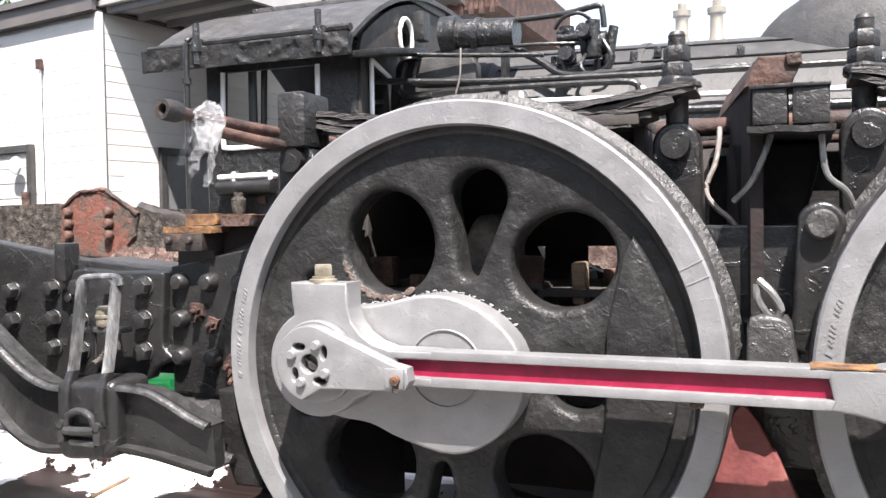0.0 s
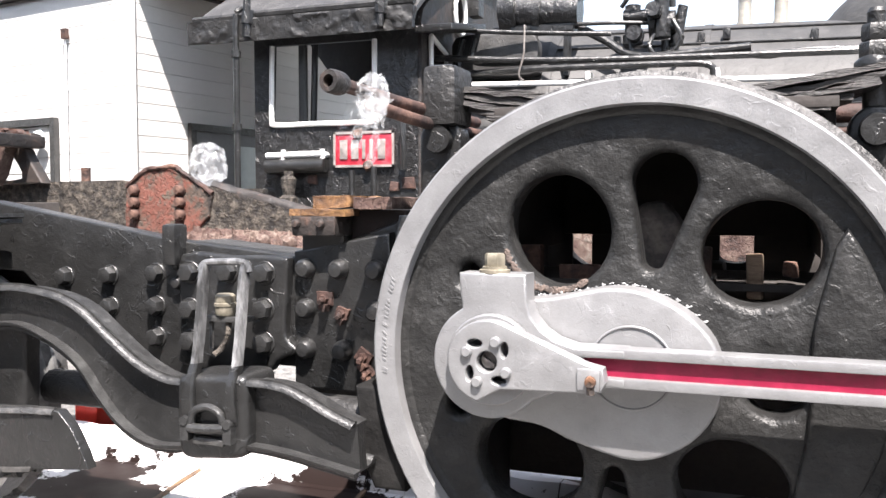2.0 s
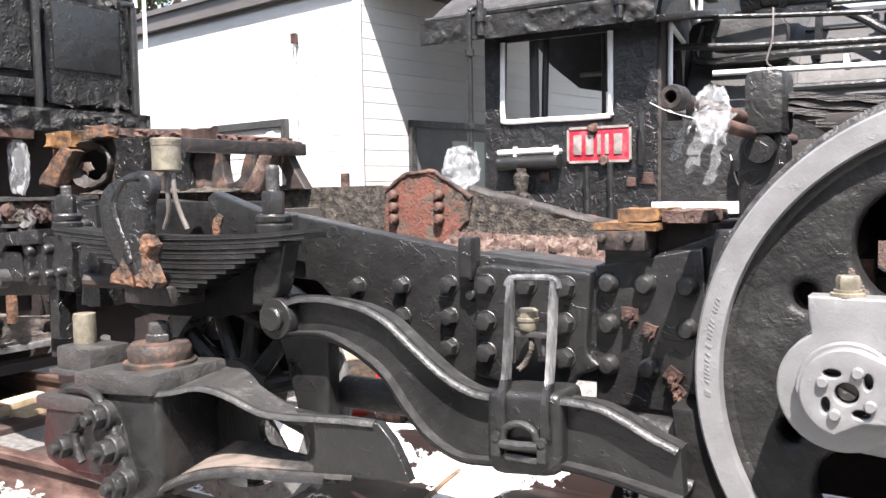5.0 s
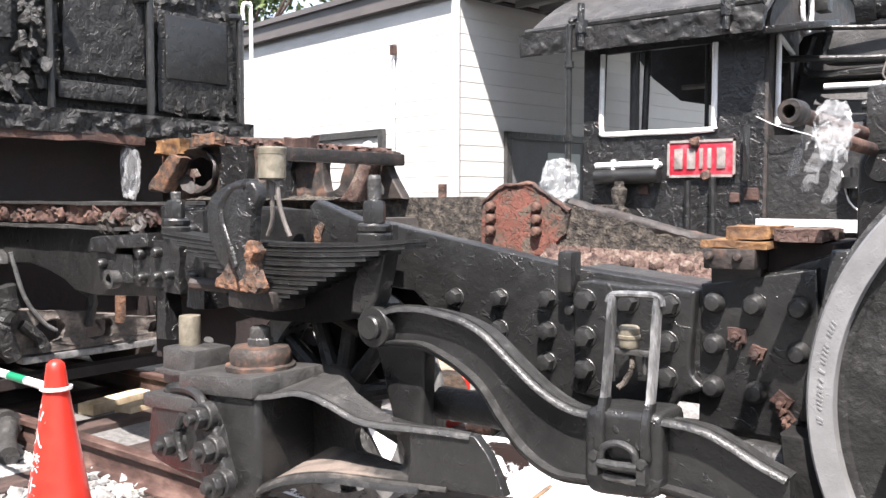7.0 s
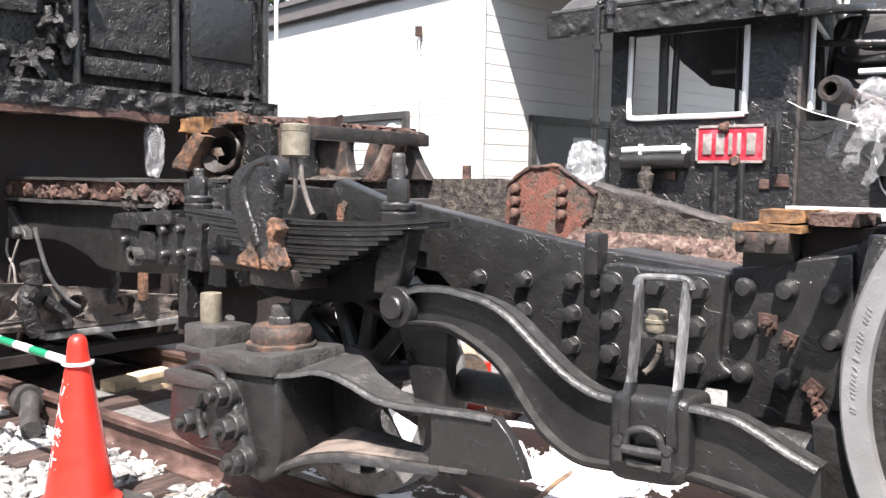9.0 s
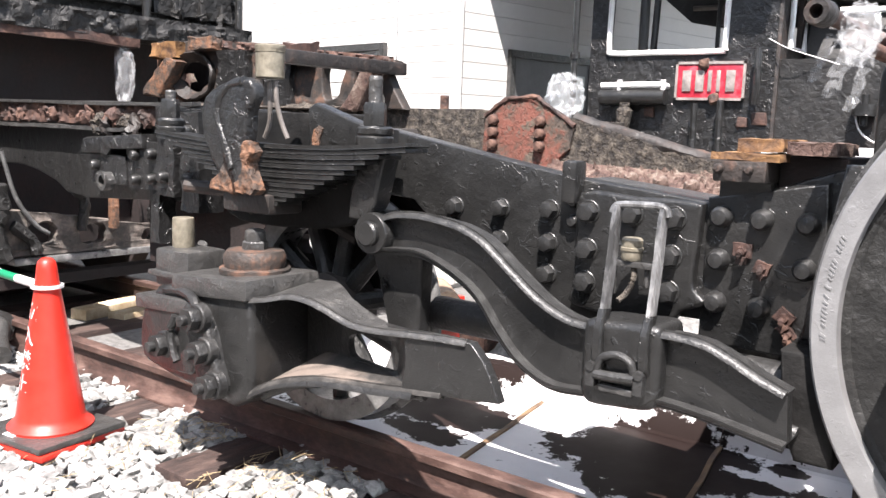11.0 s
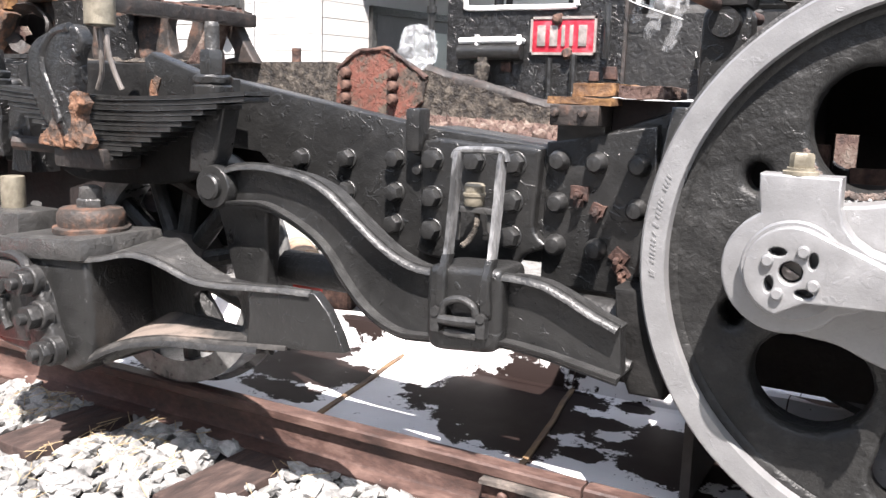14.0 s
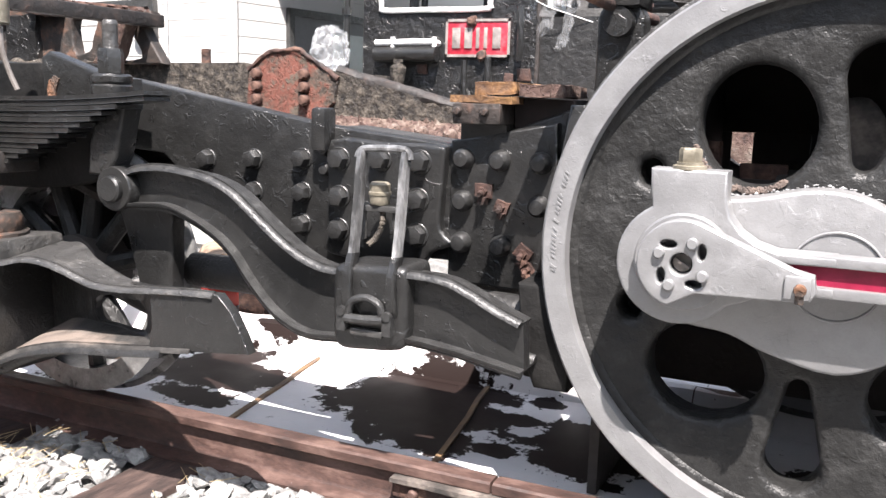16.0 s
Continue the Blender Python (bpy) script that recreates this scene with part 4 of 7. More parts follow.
for x, z, w, h, m in ((-0.36, 0.93, 0.05, 0.045, RUST), (0.1, 0.93, 0.06, 0.05, RUST_DARK), (0.27, 0.9, 0.022, 0.06, WOOD_PALE), (0.36, 0.92, 0.02, 0.02, RUST), (-0.2, 0.9, 0.06, 0.02, RUST)):
    bm = bmesh.new()
    box(bm, x - w, x + w, 0.305, 0.35, z - h, z + h)
    rough_up(bm, 0.008, 20)
    part("rusty_cleat", bm, m, fr, bevel=0.008)
bm = bmesh.new()
prism(bm, [(-0.45, 0.86), (0.5, 0.86), (0.5, 0.88), (-0.45, 0.88)], 0.3, 0.8)
part("deck_plate", bm, SOOT, fr)
# rear end of the far plate with its cast openings
# dark sheet added so the bright wall doesn't show through the round hole
bm = bmesh.new()
box(bm, -4.9, -3.98, 1.2, 1.24, 1.17, 1.47)
part("dark_backing", bm, DARK_BROWN, fr, bevel=0.006)
bm = bmesh.new()
prism(bm, [(-4.95, 1.575), (-4.4, 1.566), (-3.79, 1.53), (-3.7, 1.508), (-3.3, 1.468), (-2.99, 1.43), (-2.985, 1.395), (-3.05, 1.385), (-3.0, 1.29), (-2.93, 1.19), (-4.95, 1.17)], 1.08, 1.14, [soft([(-3.49, 1.395), (-3.42, 1.415), (-3.33, 1.4), (-3.36, 1.31), (-3.39, 1.25), (-3.47, 1.235), (-3.49, 1.3)], 3, True), soft([(-3.26, 1.39), (-3.16, 1.385), (-3.1, 1.31), (-3.06, 1.22), (-3.24, 1.22)], 3, True), soft([(-4.03, 1.42), (-3.97, 1.43), (-3.96, 1.3), (-4.02, 1.3)], 2, True), oval(-4.56, 1.36, 0.19, 0.13)], edge=0.01)
rough_up(bm, 0.006, 20)
casting = part("rear_casting", bm, RUST_SEAT, fr, "rust-brown pierced casting")
bm = bmesh.new()
crust(bm, (-4.4, 1.078, 1.525), (1.4, 0, -0.125), (0, 0, 0.045), 130, 6, 0.03, 22, 3.0)
part("top_scale", bm, RUST_DARK, casting, "scaling rust along the top bar")
for x0, x1, z0, z1, y0 in ((-3.9, -3.7, 1.2, 1.42, 1.04), (-4.3, -4.05, 1.19, 1.5, 1.03)):
    bm = bmesh.new()
    box(bm, x0, x1, y0, 1.08, z0, z1)
    bmesh.ops.subdivide_edges(bm, edges=bm.edges, cuts=5, use_grid_fill=True)
    rough_up(bm, 0.02, 14, x0)
    part("rib", bm, BLACK_ROUGH, casting)
bm = bmesh.new()
closed_lathe(bm, [(0.12, 1.09), (0.19, 1.04), (0.2, 1.05), (0.19, 1.09)], (-4.56, 0, 1.36), "y", 40)
bmesh.ops.scale(bm, verts=bm.verts, vec=(1, 1, 0.72), space=Matrix.Translation((4.56, 0, -1.36)))
rough_up(bm, 0.012, 22)
part("hole_ring", bm, RUST_BLACK, casting)
bm = bmesh.new()
prism(bm, [(-4.69, 1.345), (-4.66, 1.375), (-4.58, 1.375), (-4.545, 1.33), (-4.6, 1.32), (-4.605, 1.295), (-4.615, 1.32)], 1.07, 1.078)
part("paint_scrap", bm, RUST_PINK, casting, "pink scrap of loose paint")
bm = bmesh.new()
prism(bm, [(-3.13, 1.42), (-3.05, 1.425), (-3.085, 1.34), (-3.165, 1.18), (-3.3, 1.18), (-3.2, 1.3)], 1.0, 1.08, edge=0.012)
bmesh.ops.subdivide_edges(bm, edges=bm.edges, cuts=2, use_grid_fill=True)
rough_up(bm, 0.012, 22)
part("brace", bm, RUST_PINK, fr, "scaled rusty brace")
bm = bmesh.new()
box(bm, -3.05, -2.98, 0.3, 1.16, 1.36, 1.42)
part("end_bar", bm, RUST_BLACK, fr, bevel=0.01)
for x0, x1, z0, z1, m in ((-3.71, -3.53, 1.42, 1.52, RUST_DARK), (-4.52, -4.31, 1.505, 1.58, RUST_ORANGE), (-4.9, -4.66, 1.47, 1.55, RUST_YELLOW)):
    bm = bmesh.new()
    box(bm, x0, x1, 1.0, 1.1, z0, z1)
    bmesh.ops.subdivide_edges(bm, edges=bm.edges, cuts=4, use_grid_fill=True)
    rough_up(bm, 0.02, 12)
    rough_up(bm, 0.008, 40)
    part("rusty_cleat", bm, m, fr)
bm = bmesh.new()
prism(bm, [(-4.96, 1.24), (-4.95, 1.28), (-4.82, 1.395), (-4.72, 1.465), (-4.61, 1.44), (-4.68, 1.36), (-4.79, 1.23)], 0.98, 1.06, edge=0.01)
bmesh.ops.subdivide_edges(bm, edges=bm.edges, cuts=2, use_grid_fill=True)
rough_up(bm, 0.01, 24)
part("gusset", bm, RUST_ORANGE, fr, "orange rusty gusset")
# rear extension of the near plate
bm = bmesh.new()
crust(bm, (-5.38, 0.138, 1.06), (2.05, 0, 0.012), (0, 0, 0.1), 150, 10, 0.03, 14, 6.0)
bar = part("flange_strip", bm, RUST_DARK, fr, "rust-eaten riveted strip")
bm = rivet(0.034, 0.03)
rough_up(bm, 0.014, 40)
pieces("rivet", bm, RUST_DARK, bar, [Matrix.Translation((-5.29 + 0.27 * k + 0.04 * math.sin(5 * k), 0.134, 1.1 + 0.012 * (k % 2))) @ Matrix.Rotation(2.1 * k, 4, "Y") for k in range(5)])
for k in range(7):
    bm = bmesh.new()
    bmesh.ops.create_icosphere(bm, subdivisions=3, radius=0.03 + 0.008 * (k % 3))
    bmesh.ops.scale(bm, verts=bm.verts, vec=(0.8, 0.7, 1.3 + 0.3 * (k % 2)))
    bmesh.ops.translate(bm, verts=bm.verts, vec=(-4.1 + 0.075 * k, 0.12, 1.1 - 0.03 * (k % 3)))
    rough_up(bm, 0.035, 22, k)
    rough_up(bm, 0.012, 70, k)
    part("rust_lump", bm, (RUST_DARK, RUST_GREY, RUST_BLACK)[k % 3], bar, "knob of scaling rust", smooth=20)
for z0, z1, y0, x1 in ((1.16, 1.176, 0.112, -3.3), (1.038, 1.056, 0.095, -3.75)):
    bm = bmesh.new()
    box(bm, -5.4, x1, y0, 0.165, z0, z1)
    bmesh.ops.subdivide_edges(bm, edges=bm.edges, cuts=12, use_grid_fill=True)
    rough_up(bm, 0.01, 12, z0)
    part("lip", bm, BLACK_DIRTY, fr, "worn grey-black lip")
bm = bmesh.new()
prism(bm, [(-5.405, 1.17), (-5.41, 0.9), (-5.39, 0.815), (-5.1, 0.82), (-5.11, 0.87), (-5.22, 0.93), (-5.34, 1.04), (-5.36, 1.17)], 0.115, 0.16, edge=0.008)
rough_up(bm, 0.005, 18)
end = part("end_gusset", bm, BLACK_DIRTY, fr)
pieces("bolt", hexbolt(0.036, 0.04, 10), BLACK_DIRTY, end, [(-5.16, 0.115, 0.86)])
bm = bmesh.new()
crust(bm, (-4.6, 1.0, 1.185), (1.25, 0, 0.0), (0, 0.12, 0.02), 60, 6, 0.03, 12, 2.0)
part("deck_scrap", bm, RUST_GREY, fr, "loose rusty scrap lying along the frame")
bm = bmesh.new()
prism(bm, [(-4.03, 1.005), (-3.55, 1.035), (-3.545, 0.975), (-3.8, 0.96), (-3.82, 0.935), (-4.035, 0.93)], 0.03, 0.13, edge=0.008)
bmesh.ops.subdivide_edges(bm, edges=bm.edges, cuts=2, use_grid_fill=True)
rough_up(bm, 0.01, 18)
part("torn_plate", bm, BLACK_ROUGH, fr, "torn black bracket bar")
bm = bmesh.new()
tube(bm, [(-5.28, 0.1, 0.82), (-5.25, 0.08, 0.74), (-5.17, 0.08, 0.66), (-5.12, 0.07, 0.55), (-5.0, 0.06, 0.45)], 0.0075, 7)
tube(bm, [(-5.14, 0.1, 0.82), (-5.19, 0.08, 0.69), (-5.23, 0.08, 0.57)], 0.0075, 7)
part("loose_wire", bm, WIRE, fr, "bent loose wire")
for x0, x1, y0, z0, z1 in ((-3.42, -3.3, 0.02, 0.78, 1.16), (-3.28, -3.16, 0.04, 0.72, 1.14), (-3.7, -3.4, 0.06, 0.79, 1.0), (-3.99, -3.7, 0.05, 0.8, 0.93), (-3.55, -3.49, 0.08, 0.55, 0.82)):
    bm = bmesh.new()
    box(bm, x0, x1, y0, 0.17, z0, z1)
    bmesh.ops.subdivide_edges(bm, edges=bm.edges, cuts=4, use_grid_fill=True)
    rough_up(bm, 0.012, 13, x0)
    hang = part("hanger_bracket", bm, BLACK_ROUGH, fr)
pieces("bolt_head", rivet(0.026, 0.04), BLACK, hang, [(-3.36, 0.02, 1.08), (-3.36, 0.02, 0.86), (-3.22, 0.04, 0.86), (-3.22, 0.04, 1.06), (-3.62, 0.06, 0.94), (-3.5, 0.06, 0.95), (-3.62, 0.06, 0.83), (-3.5, 0.06, 0.84), (-3.93, 0.05, 0.88), (-3.88, 0.05, 0.83)])
bm = bmesh.new()
closed_lathe(bm, [(0.028, -0.015), (0.044, -0.015), (0.044, 0.03), (0.028, 0.03)], (-3.83, 0.02, 0.81), "y", 20)
rough_up(bm, 0.006, 25)
part("roller", bm, BLACK_DIRTY, fr, "worn black roller")

# loose rusty plates lying on the frame
for x0, x1, y0, y1, z0, z1, lab in ((-1.018, -0.836, 0.1, 0.36, 1.058, 1.076, "rusty orange-brown steel plate lying on the frame"), (-0.96, -0.84, 0.14, 0.36, 1.082, 1.116, "orange rusted packing plate on another plate"), (-0.832, -0.71, 0.15, 0.4, 1.078, 1.112, "rough rust-brown packing piece on the frame")):
    p = thing("packing_plate", ((x0 + x1) / 2, y0, z0), lab, "plate", "rusty plates")
    bm = bmesh.new()
    box(bm, x0, x1, y0, y1, z0, z1)
    bmesh.ops.subdivide_edges(bm, edges=bm.edges, cuts=5, use_grid_fill=True)
    rough_up(bm, 0.004, 18)
    rough_up(bm, 0.004, 45)
    part("slab", bm, RUST_YELLOW if x1 < -0.8 else RUST_PINK, p, smooth=25)
bm = bmesh.new()
box(bm, -1.008, -0.864, 0.095, 0.3, 1.0, 1.056)
rough_up(bm, 0.004, 20)
seat = part("plate_seat", bm, RUST_BLACK, fr, "rusting black block under the loose plates", bevel=0.006)
pieces("rivet", rivet(0.014, 0.014), RUST_BLACK, seat, [(-0.99 + 0.08 * k, 0.095, 1.035) for k in range(2)])
# fill under the loose plate, its shade put into the dark colour
bm = bmesh.new()
box(bm, -0.862, -0.69, 0.2, 0.6, 0.93, 1.074)
part("dark_rest", bm, DARK_BROWN, fr, bevel=0.006)
bm = bmesh.new()
prism(bm, [(-1.005, 0.93), (-0.868, 0.955), (-0.868, 1.0), (-1.005, 1.0)], 0.157, 0.3)
part("seat_web", bm, BLACK, fr)

# ---- equaliser beam and its strap ----
eq = thing("equaliser_beam", (-1.4, -0.05, 0.6), "black cast S-shaped equaliser beam with raised edges", "beam")
top = soft([(-2.04, 0.792), (-1.97, 0.822), (-1.865, 0.831), (-1.78, 0.824), (-1.7, 0.81), (-1.615, 0.775), (-1.515, 0.7), (-1.415, 0.63), (-1.335, 0.594), (-1.26, 0.582), (-1.15, 0.59), (-1.03, 0.596), (-0.93, 0.59), (-0.855, 0.563), (-0.78, 0.528), (-0.715, 0.503)])
low = soft([(-0.706, 0.38), (-0.8, 0.396), (-0.91, 0.414), (-1.03, 0.424), (-1.15, 0.414), (-1.26, 0.402), (-1.365, 0.4), (-1.462, 0.442), (-1.543, 0.517), (-1.625, 0.614), (-1.722, 0.676), (-1.85, 0.722), (-1.95, 0.722), (-2.03, 0.715)])
bm = bmesh.new()
prism(bm, top + low, -0.072, -0.03)
part("web", bm, BLACK, eq)
for line, w, back in ((top, 0.038, -0.012), (low, 0.042, 0.03)):
    bm = bmesh.new()
    strip(bm, line, -0.112, back, w)
    part("edge_flange", bm, BLACK_EDGE, eq, "raised rounded edge")
bm = bmesh.new()
capped_lathe(bm, [(0.066, 0.03), (0.07, 0.02), (0.07, -0.11), (0.066, -0.116)], (-2.055, 0, 0.762), "y", 32)
part("eye", bm, BLACK, eq)
bm = bmesh.new()
capped_lathe(bm, [(0.042, -0.11), (0.042, -0.132), (0.036, -0.138)], (-2.055, 0, 0.762), "y", 28)
part("pin", bm, BLACK, eq)
# the yoke's shade is put into its colour
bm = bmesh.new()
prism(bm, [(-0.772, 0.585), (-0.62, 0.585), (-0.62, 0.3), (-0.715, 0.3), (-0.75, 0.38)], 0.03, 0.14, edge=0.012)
part("end_yoke", bm, PITCH, eq, "end yoke with its shade put into the black")
# black plate added to fill the shaded gap behind the tyre
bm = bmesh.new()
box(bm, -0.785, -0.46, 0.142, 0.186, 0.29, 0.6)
part("tyre_gap_fill", bm, PITCH, eq, "black plate added for the shaded gap behind the tyre", bevel=0.01)

st = thing("spring_strap", (-1.2, -0.05, 0.4), "black forged strap clasping the beam, wear and highlights painted on its bars", "strap")
bm = bmesh.new()
prism(bm, soft([(-1.235, 0.612), (-1.145, 0.617), (-1.055, 0.622), (-1.03, 0.6), (-1.028, 0.52), (-1.03, 0.43), (-1.055, 0.39), (-1.145, 0.378), (-1.23, 0.374), (-1.256, 0.41), (-1.258, 0.51), (-1.256, 0.59)], 3, True), -0.122, 0.03, edge=0.024)
part("body", bm, BLACK, st)
for x in (-1.204, -1.07):
    for name, material, rail in (("side_bar", STRAP, [(-0.05, 0.922), (-0.062, 0.9), (-0.08, 0.8), (-0.1, 0.7), (-0.114, 0.645), (-0.13, 0.61)]), ("rib", BLACK, [(-0.115, 0.645), (-0.138, 0.6), (-0.146, 0.55), (-0.14, 0.5), (-0.122, 0.482)])):
        bm = bmesh.new()
        rings = []
        for y, z in rail:
            w = (0.0092 if material is STRAP else 0.0125) + 0.003 * max(0.0, (0.62 - z) / 0.14)
            rings.append([bm.verts.new((x - 0.03 * (z - 0.6) + w * u, y + v, z)) for u, v in ((-1, 0.007), (-0.7, 0.0), (0.6, 0.0), (1, 0.009), (1, 0.034), (-1, 0.034))])
        for r0, r1 in zip(rings, rings[1:]):
            for k in range(6):
                bm.faces.new((r0[k - 1], r0[k], r1[k], r1[k - 1]))
        bm.faces.new(rings[0]), bm.faces.new(rings[-1])
        bmesh.ops.subdivide_edges(bm, edges=bm.edges, cuts=2, use_grid_fill=True)
        rough_up(bm, 0.0015, 45, x)
        part(name, bm, material, st, "black bar with wear and highlights painted bright" if material is STRAP else "")
bm = bmesh.new()
tube(bm, [(-1.228, -0.04, 0.9), (-1.222, -0.036, 0.918), (-1.2, -0.035, 0.925), (-1.145, -0.035, 0.928), (-1.094, -0.035, 0.928), (-1.073, -0.036, 0.92), (-1.066, -0.04, 0.9)], 0.0105, 10)
part("top_bar", bm, STRAP, st, "rounded cross bar with wear and highlights painted bright")
bm = bmesh.new()
box(bm, -1.27, -1.12, 0.02, 0.07, 0.745, 0.762)
rod(bm, (-1.25, 0.04, 0.75), (-1.25, 0.04, 0.66), 0.008, seg=8)
rod(bm, (-1.15, 0.04, 0.75), (-1.15, 0.04, 0.69), 0.008, seg=8)
part("cup_holder", bm, BLACK_DIRTY, st, bevel=0.003)
bm = bmesh.new()
capped_lathe(bm, [(0.026, 0.763), (0.03, 0.77), (0.03, 0.79), (0.033, 0.792), (0.033, 0.8), (0.03, 0.802), (0.03, 0.822), (0.024, 0.828)], (-1.2, 0.04, 0), "z", 24)
part("oil_cup", bm, BRASS, st, "dull brass oil cup")
bm = bmesh.new()
tube(bm, [(-1.19, 0.04, 0.745), (-1.185, 0.03, 0.71), (-1.2, 0.02, 0.67), (-1.215, 0.0, 0.65)], 0.009, 8)
part("oil_pipe", bm, RUST_GREY, st, "bent oil pipe")
bm = bmesh.new()
for x in (-1.213, -1.073):
    rod(bm, (x, -0.118, 0.49), (x, -0.152, 0.49), 0.016, 0.013, 12)
    box(bm, x - 0.013, x + 0.013, -0.148, -0.118, 0.435, 0.49)
tube(bm, [(-1.2, -0.14, 0.47), (-1.143, -0.144, 0.472), (-1.086, -0.14, 0.476)], 0.014, 10)
tube(bm, [(-1.196, -0.136, 0.478), (-1.188, -0.14, 0.512), (-1.165, -0.142, 0.528), (-1.143, -0.142, 0.533), (-1.12, -0.142, 0.53), (-1.098, -0.14, 0.515), (-1.09, -0.136, 0.48)], 0.011, 10)
part("latch", bm, BLACK_EDGE, st, "black hinged latch")
bm = bmesh.new()
box(bm, -1.19, -1.09, -0.14, -0.115, 0.425, 0.445)
part("wedge", bm, BLACK_DIRTY, st, bevel=0.005)

# ---- trailing truck ----
tt = thing("trailing_truck", (-2.4, -0.2, 0.0), "black cast trailing truck frame with rusty spring seat", "truck")
bm = bmesh.new()
prism(bm, [(-2.97, 0.2), (-2.97, 0.4), (-2.9, 0.5), (-2.72, 0.54), (-2.46, 0.55), (-2.37, 0.53), (-2.36, 0.3), (-2.37, 0.18), (-2.46, 0.13), (-2.62, 0.15), (-2.8, 0.17)], -0.35, -0.02, edge=0.03)
rough_up(bm, 0.006, 6)
part("axle_box", bm, BLACK, tt)
bm = bmesh.new()
prism(bm, soft([(-2.94, 0.23), (-2.94, 0.4), (-2.88, 0.43), (-2.66, 0.45), (-2.62, 0.38), (-2.63, 0.24), (-2.7, 0.21)], 3, True), -0.375, -0.33, edge=0.012)
part("cover", bm, BLACK, tt)
bm = bmesh.new()
prism(bm, soft([(-2.68, 0.46), (-2.6, 0.47), (-2.54, 0.4), (-2.5, 0.29), (-2.47, 0.21), (-2.53, 0.17), (-2.6, 0.22), (-2.64, 0.33)], 3, True), -0.395, -0.33, edge=0.016)
part("clamp", bm, GREASE, tt)
for x, z in ((-2.585, 0.435), (-2.55, 0.325), (-2.5, 0.215), (-2.77, 0.31)):
    bm = bmesh.new()
    capped_lathe(bm, [(0.05, -0.375), (0.05, -0.405), (0.046, -0.41)], (x, 0, z), "y", 24)
    hexnut(bm, (x, -0.45, z), 0.04, 0.06, "y")
    rod(bm, (x, -0.44, z), (x, -0.475, z), 0.019, seg=12)
    part("bolt", bm, GREASE, tt, bevel=0.003)
bm = bmesh.new()
tube(bm, [(-2.72, -0.39, 0.42), (-2.74, -0.4, 0.36), (-2.72, -0.4, 0.29), (-2.7, -0.4, 0.26)], 0.016, 8)
tube(bm, [(-2.84, -0.34, 0.49), (-2.72, -0.36, 0.505), (-2.63, -0.38, 0.49), (-2.58, -0.4, 0.44)], 0.018, 8)
part("lever", bm, GREASE, tt)
bm = bmesh.new()
box(bm, -2.78, -2.37, -0.37, -0.02, 0.5, 0.578, Matrix.Rotation(radians(-4), 4, "Y"))
part("top_pad", bm, BLACK_DIRTY, tt, bevel=0.025)
upper = soft([(-2.5, 0.52), (-2.4, 0.528), (-2.3, 0.545), (-2.2, 0.568), (-2.12, 0.568), (-2.04, 0.552), (-1.93, 0.522), (-1.82, 0.52), (-1.7, 0.53), (-1.58, 0.538), (-1.5, 0.54)])
lower = soft([(-2.4, 0.2), (-2.35, 0.228), (-2.27, 0.265), (-2.18, 0.295), (-2.06, 0.322), (-1.94, 0.336), (-1.82, 0.347), (-1.7, 0.362), (-1.58, 0.375)])
bm = bmesh.new()
taper_strip(bm, upper, [(-2.5, -0.355), (-2.2, -0.345), (-1.47, -0.335)], [(-2.5, 0.0), (-2.37, -0.03), (-2.2, -0.12), (-2.05, -0.2), (-1.87, -0.235), (-1.83, -0.28), (-1.47, -0.295)], 0.03)
for v in bm.verts:
    v.co.z += 0.12 * (v.co.y + 0.34) - 0.014
part("upper_flange", bm, BLACK_DIRTY, tt)
bm = bmesh.new()
taper_strip(bm, lower, [(-2.5, -0.345), (-1.58, -0.336)], [(-2.45, -0.31), (-2.36, -0.28), (-2.28, -0.19), (-2.235, -0.13), (-2.14, -0.15), (-2.03, -0.19), (-1.76, -0.24), (-1.58, -0.3)], 0.028)
for v in bm.verts:
    v.co.z += 0.3 * (v.co.y + 0.34) - 0.014
part("lower_flange", bm, DUST_PATCH, tt, "black lower flange under a drift of pale dust")
bm = bmesh.new()
strip(bm, [(x, z - 0.024) for x, z in lower if -2.4 < x < -1.66], -0.347, -0.25, 0.05)
part("lower_lip", bm, GREASE, tt)
bm = bmesh.new()
window = soft([(-2.055, 0.44), (-1.98, 0.455), (-1.86, 0.462), (-1.81, 0.45), (-1.795, 0.41), (-1.81, 0.372), (-1.87, 0.362), (-1.96, 0.36), (-2.05, 0.362), (-2.075, 0.4)], 3, True)
prism(bm, [(-2.55, 0.19), (-2.55, 0.54), (-2.3, 0.56), (-2.1, 0.54), (-1.9, 0.505), (-1.7, 0.525), (-1.7, 0.355), (-2.0, 0.33), (-2.25, 0.27)], 0.0, 0.03, [window])
for v in bm.verts:
    v.co.y += float(np.interp(v.co.x, (-2.5, -2.25, -2.03, -1.8, -1.69), (-0.04, -0.12, -0.2, -0.255, -0.32)))
# darker than the flanges: the recess's shade is put into the colour
part("web", bm, GREASE, tt, bevel=0.006)
bm = bmesh.new()
prism(bm, [(-1.73, 0.35), (-1.715, 0.42), (-1.72, 0.53), (-1.6, 0.535), (-1.485, 0.535), (-1.44, 0.49), (-1.405, 0.43), (-1.385, 0.385), (-1.5, 0.372), (-1.6, 0.362)], -0.328, -0.295, edge=0.004)
part("end_plate", bm, BLACK, tt)
bm = bmesh.new()
